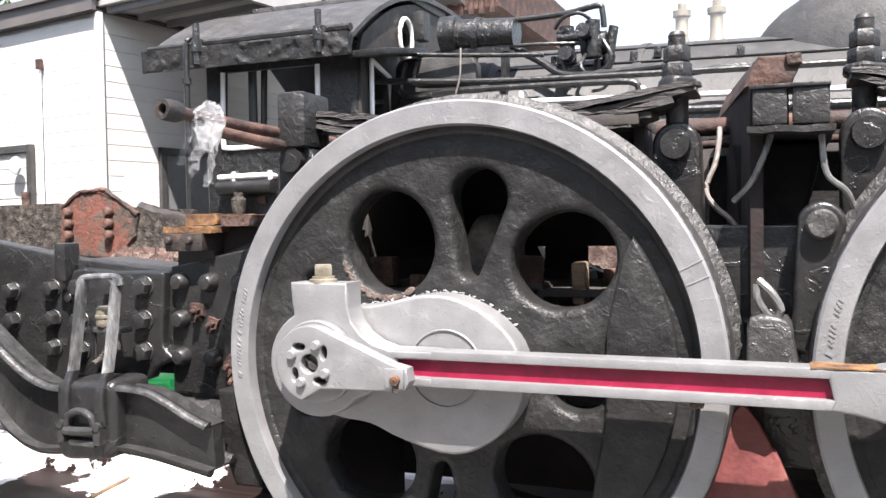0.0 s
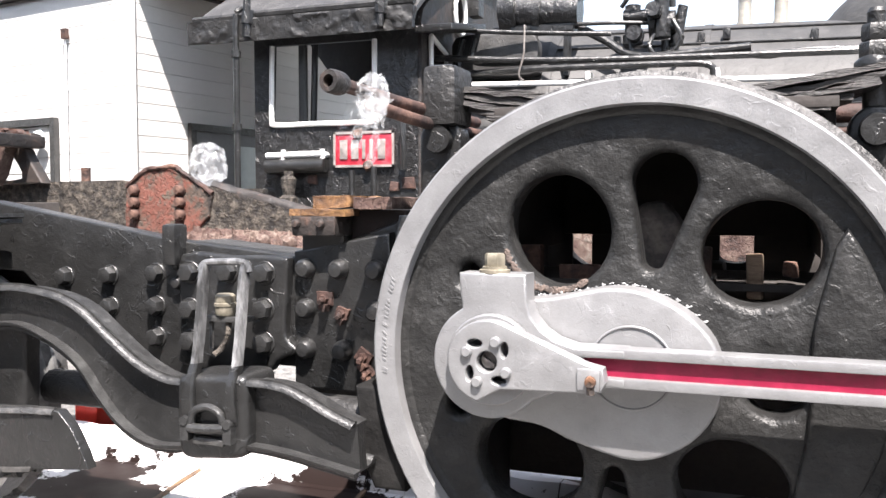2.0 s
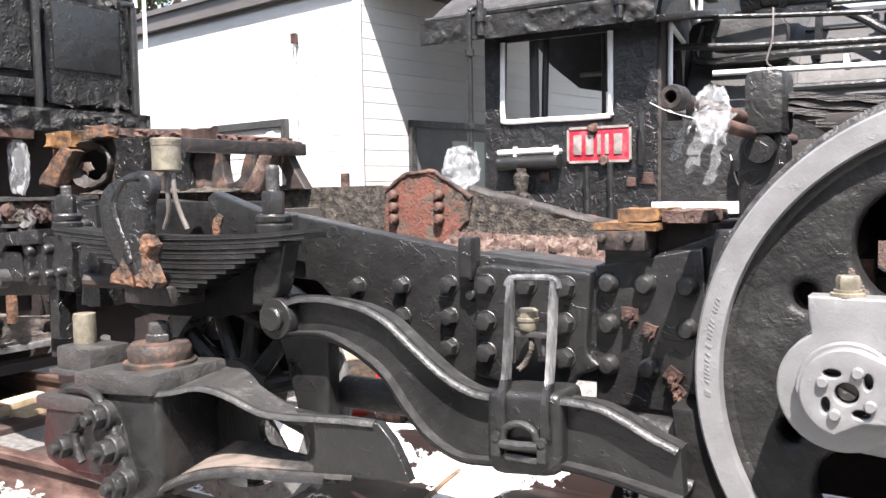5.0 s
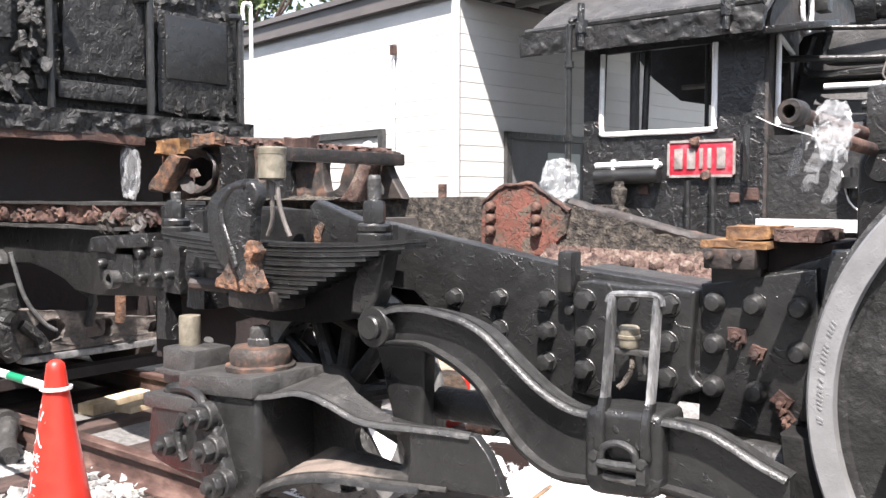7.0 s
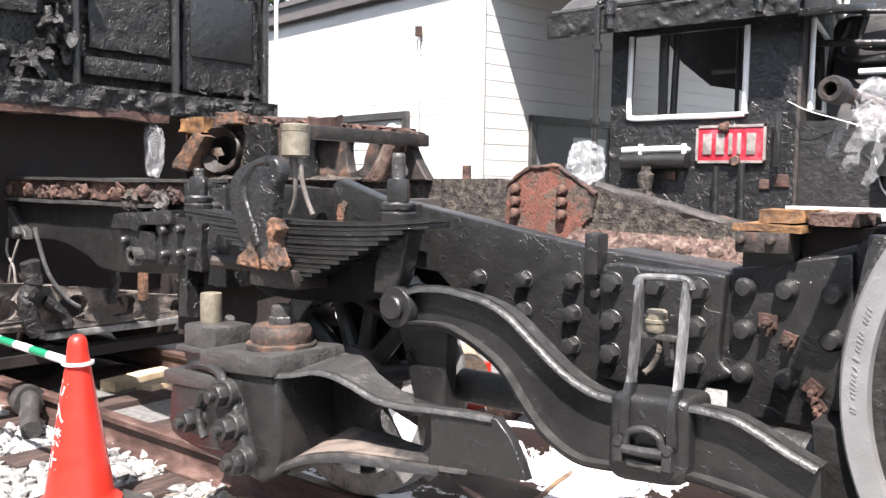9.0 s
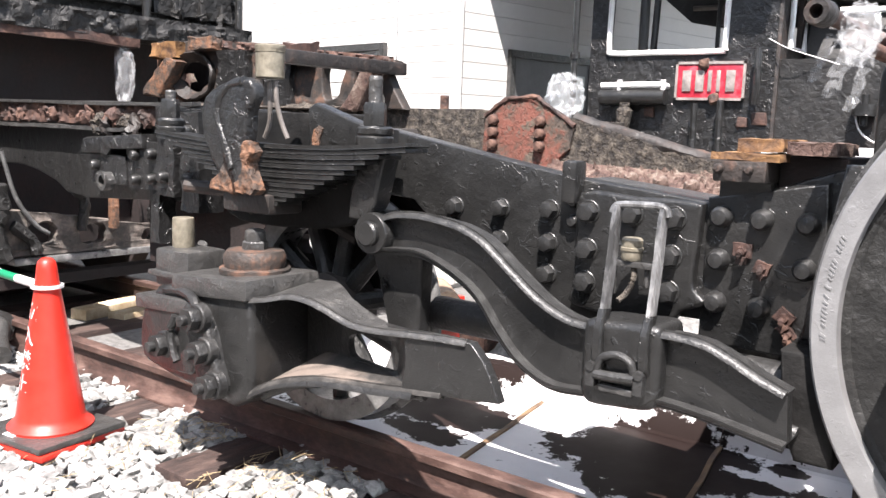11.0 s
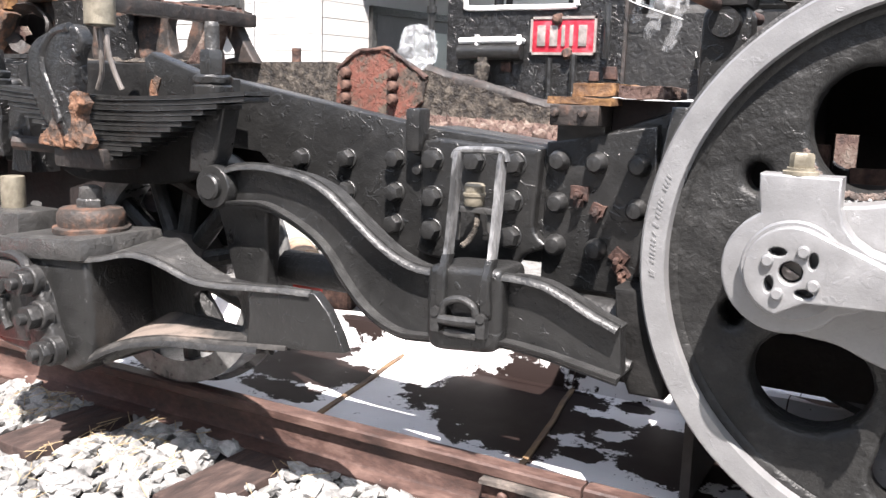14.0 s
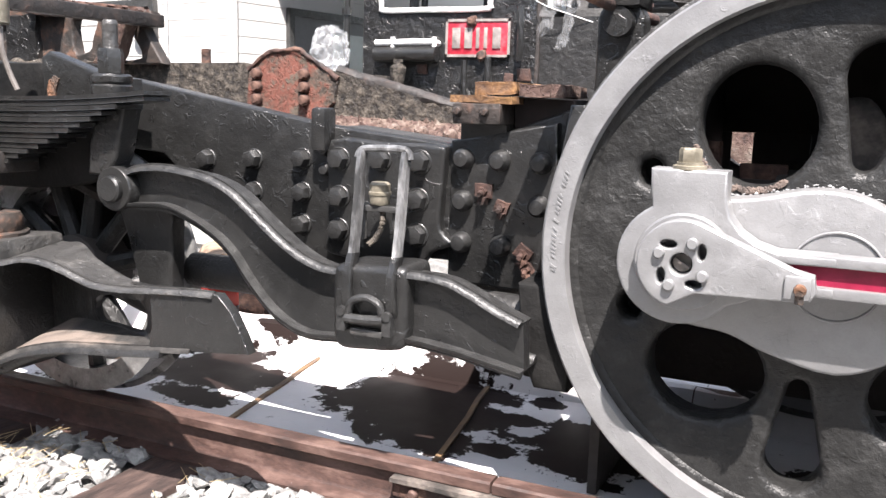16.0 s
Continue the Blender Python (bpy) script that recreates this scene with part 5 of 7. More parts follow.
prism(bm, soft([(-2.12, 0.74), (-1.92, 0.74), (-1.905, 0.6), (-1.91, 0.46), (-1.92, 0.3), (-2.0, 0.3), (-2.05, 0.46), (-2.09, 0.6)], 3, True), -0.03, 0.03, edge=0.014)
part("guide_post", bm, BLACK, tt)
bm = bmesh.new()
capped_lathe(bm, [(0.125, 0.585), (0.125, 0.6), (0.108, 0.605), (0.11, 0.62), (0.11, 0.645), (0.1, 0.662), (0.055, 0.668), (0.04, 0.665)], (-2.52, -0.2, 0), "z", 36)
rough_up(bm, 0.003, 20)
part("spring_seat", bm, RUST_SEAT, tt, "black spring seat rusted orange")
bm = bmesh.new()
hexnut(bm, (-2.52, -0.2, 0.66), 0.046, 0.035)
capped_lathe(bm, [(0.036, 0.69), (0.038, 0.7), (0.036, 0.73), (0.02, 0.738)], (-2.52, -0.2, 0), "z", 14)
part("seat_bolt", bm, BLACK_DIRTY, tt)
bm = bmesh.new()
box(bm, -2.98, -2.62, -0.385, -0.28, 0.42, 0.475, Matrix.Rotation(radians(-3), 4, "Y"))
part("lid", bm, BLACK_DIRTY, tt, bevel=0.016)
bm = bmesh.new()
box(bm, -3.0, -2.8, -0.28, -0.1, 0.48, 0.625)
part("oil_box", bm, BLACK_DIRTY, tt, bevel=0.016)
bm = bmesh.new()
box(bm, -3.02, -2.78, -0.3, -0.08, 0.52, 0.54)
part("oil_box_rim", bm, BLACK_DIRTY, tt, bevel=0.006)
bm = bmesh.new()
capped_lathe(bm, [(0.04, 0.62), (0.042, 0.63), (0.042, 0.725), (0.04, 0.737), (0.03, 0.739)], (-2.945, -0.19, 0), "z", 24)
part("oil_cap", bm, BRASS, tt, "tarnished brass oil cap")
bm = bmesh.new()
tube(bm, [(-3.0, -0.06, 0.62), (-3.06, -0.04, 0.5), (-3.06, -0.06, 0.35), (-3.0, -0.08, 0.22)], 0.02, 8)
part("guard_bar", bm, BLACK_DIRTY, tt)
bm = bmesh.new()
closed_lathe(bm, [(0.35, 0.0), (0.43, 0.0), (0.432, 0.1), (0.455, 0.115), (0.455, 0.13), (0.35, 0.13)], (-2.43, 0.06, 0.43), seg=80)
tw = part("wheel", bm, BLACK_WORN, tt, "worn grey steel rim")
bm = bmesh.new()
capped_lathe(bm, [(0.1, -0.03), (0.13, 0), (0.13, 0.15)], (-2.43, 0.06, 0.43), seg=32)
part("wheel_hub", bm, SOOT, tw)
for k in range(11):
    a = 2 * math.pi * k / 11 + 0.244
    bm = bmesh.new()
    rod(bm, (-2.43 + 0.1 * math.cos(a), 0.12, 0.43 + 0.1 * math.sin(a)), (-2.43 + 0.365 * math.cos(a), 0.12, 0.43 + 0.365 * math.sin(a)), 0.036, 0.03, 10)
    part("spoke", bm, GREASE, tw)
bm = bmesh.new()
rod(bm, (-2.43, -0.05, 0.43), (-2.43, 0.62, 0.43), 0.075, seg=24)
part("axle", bm, BLACK_DIRTY, tt)

# black plate added for the shade under the spring; covers the wheel's top
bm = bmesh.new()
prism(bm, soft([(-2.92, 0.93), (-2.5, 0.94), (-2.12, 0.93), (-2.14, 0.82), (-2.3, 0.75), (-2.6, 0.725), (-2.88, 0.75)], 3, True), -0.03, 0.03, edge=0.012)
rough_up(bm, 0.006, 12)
part("spring_gap_fill", bm, PITCH, tt, "black plate added for the dark gap under the spring")

# ---- trailing spring ----
def leaves(t, x, y0, y1, z, halves, thick, rise, ragged=0.0):
    """A laminated spring centred on x, built down from its top leaf; halves: half lengths of the leaves."""
    for k, h in enumerate(halves):
        line = [(x + h * u, z - thick * k + rise * (h * u) ** 2 / halves[0] ** 2) for u in np.linspace(-1, 1, 25)]
        bm = bmesh.new()
        strip(bm, line, y0 + 0.003 * (k % 2), y1 - 0.002 * (k % 3), thick * 0.95, 0.002)
        if ragged:
            rough_up(bm, ragged, 16, k * 5.0)
        part("leaf", bm, BLACK if not ragged else SCALE, t)


sp = thing("leaf_spring", (-2.57, -0.12, 1.0), "black laminated leaf spring hung over the trailing axle", "spring", "leaf springs")
leaves(sp, -2.5, -0.18, -0.06, 1.028, [0.64, 0.635, 0.53] + [0.47 - 0.045 * k for k in range(10)], 0.0165, 0.03)
bm = bmesh.new()
prism(bm, soft([(-2.6, 1.262), (-2.73, 1.242), (-2.815, 1.193), (-2.841, 1.13), (-2.82, 1.04), (-2.774, 0.955), (-2.72, 0.9), (-2.66, 0.86), (-2.6, 0.87), (-2.6, 1.0), (-2.61, 1.12), (-2.6, 1.2)], 4, True), -0.19, -0.14, edge=0.018)
rough_up(bm, 0.006, 16)
part("buckle_ear", bm, BLACK_ROUGH, sp)
bm = bmesh.new()
prism(bm, soft([(-2.495, 1.254), (-2.58, 1.236), (-2.642, 1.175), (-2.64, 1.1), (-2.6, 1.03), (-2.57, 0.94), (-2.53, 0.88), (-2.49, 0.9), (-2.5, 0.986), (-2.492, 1.066), (-2.48, 1.14), (-2.455, 1.19), (-2.46, 1.235)], 4, True), -0.275, -0.222, edge=0.014)
rough_up(bm, 0.006, 16, 3)
part("buckle_ear", bm, BLACK_ROUGH, sp)
bm = bmesh.new()
tube(bm, [(-2.5, -0.268, 1.248), (-2.575, -0.268, 1.23), (-2.635, -0.268, 1.172), (-2.632, -0.268, 1.1), (-2.592, -0.268, 1.03), (-2.56, -0.268, 0.945)], 0.016, 10)
rough_up(bm, 0.003, 30)
part("ear_lip", bm, BLACK_ROUGH, sp, "rounded lip")
for foot, y0 in (([(-2.765, 0.862), (-2.75, 0.895), (-2.695, 0.924), (-2.676, 0.985), (-2.682, 1.046), (-2.65, 1.051), (-2.637, 0.967), (-2.583, 0.901), (-2.515, 0.886), (-2.53, 0.862), (-2.64, 0.852)], -0.215), ([(-2.52, 0.87), (-2.52, 0.9), (-2.49, 0.94), (-2.492, 1.016), (-2.475, 1.045), (-2.452, 1.041), (-2.44, 1.01), (-2.462, 0.971), (-2.44, 0.925), (-2.42, 0.885), (-2.44, 0.862)], -0.292)):
    bm = bmesh.new()
    prism(bm, foot, y0, y0 + 0.05, edge=0.004)
    bmesh.ops.triangulate(bm, faces=bm.faces)
    for _ in range(3):
        bmesh.ops.subdivide_edges(bm, edges=[e for e in bm.edges if e.calc_length() > 0.012], cuts=1)
        bmesh.ops.triangulate(bm, faces=bm.faces)
    rough_up(bm, 0.006, 60)
    rough_up(bm, 0.006, 25, 4)
    part("buckle_foot", bm, RUST_ORANGE, sp, "orange-rusted buckle foot", smooth=50)
bm = bmesh.new()
box(bm, -2.7, -2.45, -0.2, -0.04, 0.79, 0.86)
part("buckle_base", bm, RUST_BLACK, sp, bevel=0.012)
for x, z0, z1, big in ((-2.04, 1.055, 1.27, 0.78), (-3.12, 1.055, 1.22, 0.72)):
    bm = bmesh.new()
    capped_lathe(bm, [(0.075 * big, z0 - 0.005), (0.078 * big, z0 + 0.004), (0.078 * big, z0 + 0.02), (0.07 * big, z0 + 0.026)], (x, -0.12, 0), "z", 28)
    part("washer", bm, BLACK, sp)
    bm = bmesh.new()
    capped_lathe(bm, [(0.07 * big, z0 + 0.027), (0.076 * big, z0 + 0.033), (0.076 * big, z0 + 0.048), (0.066 * big, z0 + 0.056)], (x, -0.12, 0), "z", 24)
    rough_up(bm, 0.004, 25, x)
    part("keeper", bm, BLACK, sp)
    bm = bmesh.new()
    hexnut(bm, (x, -0.12, z0 + 0.056), 0.05 * big, 0.075)
    part("nut", bm, BLACK, sp)
    bm = bmesh.new()
    capped_lathe(bm, [(0.03 * big, z0 + 0.12), *[(0.03 * big - (0.0015 if k % 2 else 0), z0 + 0.13 + 0.007 * k) for k in range(int((z1 - z0 - 0.13) / 0.007))], (0.024 * big, z1)], (x, -0.12, 0), "z", 16)
    part("thread", bm, BLACK_DIRTY, sp)
bm = bmesh.new()
prism(bm, [(-2.1, 1.02), (-2.0, 1.02), (-2.04, 0.86), (-2.08, 0.8), (-2.16, 0.8), (-2.15, 0.9)], -0.115, -0.04, edge=0.014)
part("hanger_link", bm, BLACK, sp)
can = thing("oil_can", (-2.53, -0.12, 1.25), "dull metal oil reservoir with two bent feed pipes", "oil can")
bm = bmesh.new()
capped_lathe(bm, [(0.046, 1.262), (0.051, 1.267), (0.051, 1.352), (0.053, 1.354), (0.053, 1.36), (0.054, 1.362), (0.054, 1.376), (0.051, 1.379), (0.046, 1.377)], (-2.54, -0.12, 0), "z", 32)
part("can", bm, BRASS, can)
for dx, s in ((-0.005, -0.9), (0.03, 0.5)):
    bm = bmesh.new()
    tube(bm, [(-2.54 + dx, -0.12, 1.255), (-2.54 + dx, -0.115, 1.18), (-2.54 + dx + 0.02 * s, -0.1, 1.11), (-2.54 + dx + 0.06 * s, -0.09, 1.055)], 0.009, 8)
    part("feed_pipe", bm, WIRE, can)
bm = bmesh.new()
prism(bm, [(-2.495, 1.165), (-2.46, 1.186), (-2.26, 1.125), (-2.1, 1.1), (-2.1, 1.0), (-2.485, 1.0)], 0.02, 0.07, edge=0.01)
brk = part("spring_bracket", bm, BLACK, fr)
bm = bmesh.new()
prism(bm, [(-2.465, 1.06), (-2.455, 1.09), (-2.43, 1.105), (-2.41, 1.095), (-2.425, 1.06), (-2.43, 1.03), (-2.46, 1.025)], 0.014, 0.022)
part("rust_patch", bm, RUST_ORANGE, brk, "flaked orange rust patch")
# dark box added to fill the shaded recess behind the spring
bm = bmesh.new()
box(bm, -2.9, -2.3, 0.1, 0.15, 0.9, 1.15)
part("spring_bracket", bm, PITCH, fr, bevel=0.014)
# dark screen added for the shade behind the wheel, pierced at bright gaps
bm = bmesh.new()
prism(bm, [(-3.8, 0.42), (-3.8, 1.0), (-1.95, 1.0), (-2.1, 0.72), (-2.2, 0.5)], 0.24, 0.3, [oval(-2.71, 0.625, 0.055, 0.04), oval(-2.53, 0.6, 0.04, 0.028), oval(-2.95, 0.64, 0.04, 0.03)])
part("dark_screen", bm, DARK_BROWN, fr)
for a, b in (((-2.75, -0.02, 0.78), (-2.3, 0.1, 0.7)), ((-3.05, -0.1, 0.85), (-2.7, 0.02, 0.75))):
    bm = bmesh.new()
    tube(bm, [a, tuple((u + v) / 2 + 0.03 for u, v in zip(a, b)), b], 0.028, 10)
    part("brake_rigging", bm, RUST_BLACK, fr, "rusty rod")

# ---- springs and hangers over the driving wheels ----
for x in (0.0, 1.575):
    s = thing("leaf_spring", (x, 0.22, 1.38), "ragged black laminated leaf spring above a driving wheel", "spring", "leaf springs")
    leaves(s, x, 0.2, 0.33, 1.374, [0.605 - 0.055 * max(0, k - 1) for k in range(8)], 0.018, 0.058, 0.014)
    for sx in (-1, 1):
        bx = x + (0.548 if sx > 0 else -0.57)
        y0 = 0.26 if sx > 0 else 0.17
        if x == 0 and sx < 0:
            bm = bmesh.new()
            box(bm, -0.61, -0.51, 0.13, 0.29, 1.31, 1.48)
            part("spring_cap", bm, GREASE, s, bevel=0.022)
        else:
            bm = bmesh.new()
            capped_lathe(bm, [(0.046, 1.43), (0.05, 1.435), (0.05, 1.45), (0.043, 1.458)], (bx, 0.3, 0), "z", 24)
            rough_up(bm, 0.004, 30)
            part("saddle", bm, BLACK, s)
            bm = bmesh.new()
            hexnut(bm, (bx, 0.3, 1.456), 0.04, 0.042)
            hexnut(bm, (bx, 0.3, 1.5), 0.036, 0.042)
            part("nut", bm, GREASE, s)
            bm = bmesh.new()
            capped_lathe(bm, [(0.024, 1.53), *[(0.024 - (0.0015 if k % 2 else 0), 1.535 + 0.006 * k) for k in range(7)], (0.018, 1.582)], (bx, 0.3, 0), "z", 14)
            part("thread", bm, GREASE, s)
            bm = bmesh.new()
            rod(bm, (bx, 0.3, 1.2), (bx, 0.3, 1.415), 0.03, seg=14)
            part("hanger_rod", bm, BLACK_DIRTY, s)
        bm = bmesh.new()
        prism(bm, [(bx - 0.06, 1.02), *[(bx + 0.062 * math.cos(a), 1.275 + 0.062 * math.sin(a)) for a in np.linspace(math.pi, 0, 14)], (bx + 0.07, 1.02)], y0, y0 + 0.08, edge=0.01)
        link = part("link", bm, BLACK, s)
        bm = bmesh.new()
        capped_lathe(bm, [(0.04, y0 + 0.01), (0.042, y0 - 0.015), (0.038, y0 - 0.03)], (bx, 0, 1.275), "y", 24)
        part("pin", bm, BLACK, link)

for x in (0.0, 1.575):
    bm = bmesh.new()
    prism(bm, soft([(x - 0.07, 0.9), (x - 0.065, 1.02), (x - 0.03, 1.085), (x + 0.01, 1.1), (x + 0.05, 1.085), (x + 0.085, 1.02), (x + 0.09, 0.9)], 4), 0.27, 0.4, edge=0.02)
    rough_up(bm, 0.004, 20)
    part("axle_box_crown", bm, DUSTY, fr, "dusty grey axle box crown")

# box casting between the wheels
bx = thing("brake_stand", (0.82, 0.15, 0.6), "black box casting with two lidded boxes between the wheels", "casting")
for x0, x1 in ((0.748, 0.828), (0.838, 0.916)):
    bm = bmesh.new()
    box(bm, x0, x1, 0.06, 0.22, 1.294, 1.382)
    rough_up(bm, 0.004, 25)
    part("box", bm, GREASE, bx, bevel=0.008)
    bm = bmesh.new()
    box(bm, x0 - 0.006, x1 + 0.006, 0.054, 0.22, 1.382, 1.392)
    rough_up(bm, 0.004, 30)
    part("lid", bm, GREASE, bx, bevel=0.003)
# drawn far back so that it shades what lies below
bm = bmesh.new()
box(bm, 0.735, 0.928, 0.048, 0.7, 1.276, 1.291)
bmesh.ops.subdivide_edges(bm, edges=bm.edges, cuts=5, use_grid_fill=True)
rough_up(bm, 0.006, 20)
part("shelf", bm, GREASE, bx)
bm = bmesh.new()
prism(bm, [(0.728, 1.388), (0.836, 1.388), (0.856, 1.435), (0.848, 1.46), (0.762, 1.466), (0.748, 1.44)], 0.16, 0.9, edge=0.006)
for v in bm.verts:
    v.co += Vector((-0.17 * (v.co.y - 0.16), 0, 0.012))
bmesh.ops.subdivide_edges(bm, edges=bm.edges, cuts=2, use_grid_fill=True)
rough_up(bm, 0.006, 30)
block = part("rusty_block", bm, RUST_DARK, bx, "rusty dark block on top")
bm = bmesh.new()
box(bm, 0.822, 0.858, 0.15, 0.19, 1.446, 1.476)
rough_up(bm, 0.008, 40)
part("rust_corner", bm, RUST_ORANGE, block, "orange rusted corner", bevel=0.006)
# black sheet filling the shade under the shelf
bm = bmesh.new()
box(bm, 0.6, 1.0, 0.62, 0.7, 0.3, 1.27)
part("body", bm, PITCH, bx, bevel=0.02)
# panel facing away from the sun, its shade put into the colour
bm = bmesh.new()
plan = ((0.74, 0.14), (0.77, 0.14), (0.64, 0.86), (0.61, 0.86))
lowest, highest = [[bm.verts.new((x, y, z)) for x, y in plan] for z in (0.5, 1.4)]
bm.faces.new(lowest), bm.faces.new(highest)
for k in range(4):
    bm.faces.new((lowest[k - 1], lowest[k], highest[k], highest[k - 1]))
part("side_panel", bm, DARK_BROWN, bx, "side panel with its shade put into the dark brown", bevel=0.006)
# the shelf's shadow is put into the column's colour
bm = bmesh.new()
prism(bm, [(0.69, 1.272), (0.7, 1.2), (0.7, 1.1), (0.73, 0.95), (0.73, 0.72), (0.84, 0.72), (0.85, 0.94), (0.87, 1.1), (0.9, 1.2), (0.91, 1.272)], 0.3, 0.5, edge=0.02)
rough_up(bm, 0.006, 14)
part("column", bm, PITCH, bx, "column below the shelf with its shade put into the black")
for z, r in ((1.345, 0.027), (1.295, 0.014)):
    bm = bmesh.new()
    tube(bm, [(0.42, 0.55, z), (0.9, 0.56, z + 0.004), (1.8, 0.55, z)], r, 12)
    part("cross_pipe", bm, RUST_DARK, bx, "brown rusty pipe")
bm = bmesh.new()
prism(bm, [(0.83, 0.76), *[(0.9 + 0.055 * math.cos(a), 1.06 + 0.055 * math.sin(a)) for a in np.linspace(2.8, -0.6, 14)], (0.9, 0.74)], 0.1, 0.16, edge=0.012)
part("brake_hanger", bm, BLACK, bx)
bm = bmesh.new()
capped_lathe(bm, [(0.036, 0.1), (0.036, 0.075), (0.03, 0.068)], (0.9, 0, 1.06), "y", 20)
part("hanger_pin", bm, BLACK_DIRTY, bx)
bm = bmesh.new()
prism(bm, soft([(0.745, 0.84), (0.82, 0.84), (0.84, 0.78), (0.84, 0.66), (0.75, 0.66), (0.735, 0.75)], 3, True), 0.02, 0.13, edge=0.01)
rough_up(bm, 0.006, 25)
part("brake_shoe", bm, BLACK_DIRTY, bx)
bm = bmesh.new()
tube(bm, [(0.76, 0.06, 0.93), (0.79, 0.05, 0.9), (0.81, 0.05, 0.86), (0.79, 0.06, 0.84), (0.76, 0.06, 0.88), (0.755, 0.06, 0.92)], 0.01, 8)
part("ring", bm, BLACK_WORN, bx)
for pts, m in (([(0.645, 0.47, 1.335), (0.645, 0.45, 1.3), (0.636, 0.42, 1.23), (0.613, 0.4, 1.16), (0.64, 0.37, 1.11), (0.69, 0.32, 1.065), (0.715, 0.3, 1.0), (0.72, 0.3, 0.9), (0.715, 0.3, 0.76)], WIRE), ([(0.79, 0.12, 1.28), (0.77, 0.1, 1.22), (0.74, 0.12, 1.16), (0.7, 0.15, 1.12)], BLACK_WORN), ([(0.9, 0.1, 1.27), (0.91, 0.09, 1.18), (0.95, 0.1, 1.14), (0.97, 0.12, 1.1)], BLACK_WORN)):
    bm = bmesh.new()
    tube(bm, pts, 0.0075, 8)
    part("pipe", bm, m, bx, "thin bent pipe")
red = thing("brake_triangle", (0.72, 0.13, 0.35), "dull red triangular plate behind the wheel", "plate")
bm = bmesh.new()
prism(bm, soft([(0.7, 0.6), (0.74, 0.605), (0.8, 0.5), (0.87, 0.34), (0.85, 0.28), (0.6, 0.28), (0.64, 0.42)], 3, True), 0.1, 0.13, [oval(0.8, 0.37, 0.025, 0.018)], edge=0.005)
part("plate", bm, PRIMER, red)

# projecting pipe ends with their plastic wrapping
pp = thing("steam_pipe", (-0.55, 0.0, 1.36), "rusty brown steam pipes with an open flanged end", "pipe")
for pts, r in (([(-0.66, -0.27, 1.378), (-0.632, -0.02, 1.365), (-0.6, 0.25, 1.355), (-0.57, 0.5, 1.35)], 0.017), ([(-0.63, -0.17, 1.34), (-0.602, 0.05, 1.322), (-0.575, 0.3, 1.312), (-0.55, 0.5, 1.31)], 0.017)):
    bm = bmesh.new()
    tube(bm, pts, r, 14)
    part("tube", bm, RUST_DARK, pp)
bm = bmesh.new()
d = Vector((-0.15, -0.98, 0.05)).normalized()
turn = d.to_track_quat("Y", "Z").to_matrix().to_4x4()
closed_lathe(bm, [(0.015, -0.03), (0.015, 0.03), (0.026, 0.03), (0.029, 0.02), (0.029, -0.015), (0.024, -0.03)], (0, 0, 0), "y", 20)
bmesh.ops.transform(bm, matrix=Matrix.Translation((-0.665, -0.28, 1.38)) @ turn, verts=bm.verts)
part("flange", bm, RUST_BLACK, pp)


def bag(at, size, label, seed, tail=0.0):
    """A crumpled clear plastic bag; tail: how far its loose end hangs down."""
    b = thing("plastic_bag", at, label, "plastic bag", "plastic bags")
    bm = bmesh.new()
    bmesh.ops.create_icosphere(bm, subdivisions=4, radius=1.0)
    for v in bm.verts:
        n = Vector(noise.noise_vector(v.co * 1.8 + Vector((seed, 3, 1)))) * 0.35 + Vector(noise.noise_vector(v.co * 5.0 + Vector((seed, 7, 2)))) * 0.26
        v.co += n
        p = Vector((v.co.x * size[0], v.co.y * size[1], v.co.z * size[2]))
        if tail and p.z < 0:
            k = -p.z / size[2]
            p.z *= 1 + 0.5 * k
            p.x += 0.22 * k * size[0] * math.sin(9 * v.co.x + seed)
            p.y *= max(0.3, 1 - 0.45 * k)
        v.co = p + Vector(at)
    part("film", bm, PLASTIC, b)
    for k in range(0, 5 if tail else 0, 2):
        bm = bmesh.new()
        w, fall, x0 = 0.024 + 0.009 * (k % 3), tail * size[2] * (1.0 + 0.28 * (k * 3 % 5)), at[0] + size[0] * (-1.0 + 0.5 * k)
        rows = []
        for i in range(15):
            u = i / 14
            z = at[2] - 0.3 * size[2] - fall * u
            rows.append([])
            for j in range(6):
                p = Vector((x0 - 0.045 * u + w * (j / 5 - 0.5) * (1 - 0.35 * u), at[1] - 0.02 + 0.012 * k % 0.02, z))
                rows[-1].append(bm.verts.new(p + 0.012 * Vector(noise.noise_vector(p * 45 + Vector((seed, k * 3, 0)))) + 0.006 * Vector(noise.noise_vector(p * 110))))
        for r0, r1 in zip(rows, rows[1:]):
            for j in range(5):
                bm.faces.new((r0[j], r0[j + 1], r1[j + 1], r1[j]))
        part("loose_end", bm, PLASTIC, b)
    return b


bag((-0.607, -0.2, 1.362), (0.041, 0.034, 0.048), "crumpled clear plastic bag tied over a pipe end", 1.0, 2.2)
bm = bmesh.new()
box(bm, -2.5, -1.95, 1.204, 1.5, 1.13, 1.165)
part("rear_shelf", bm, RUST_GREY, fr, bevel=0.006)
bag((-2.2, 1.37, 1.275), (0.085, 0.07, 0.11), "crumpled clear plastic bag on the rusty frame", 5.0)
bag((-5.02, 0.9, 1.36), (0.07, 0.05, 0.17), "crumpled clear plastic bag beside an orange rusty gusset", 9.0)

# ---- loose things under and behind the frame ----
lg = thing("timber_block", (-3.2, 1.6, -0.2), "old brown timber log lying behind the far rail", "timber", "timber blocks")
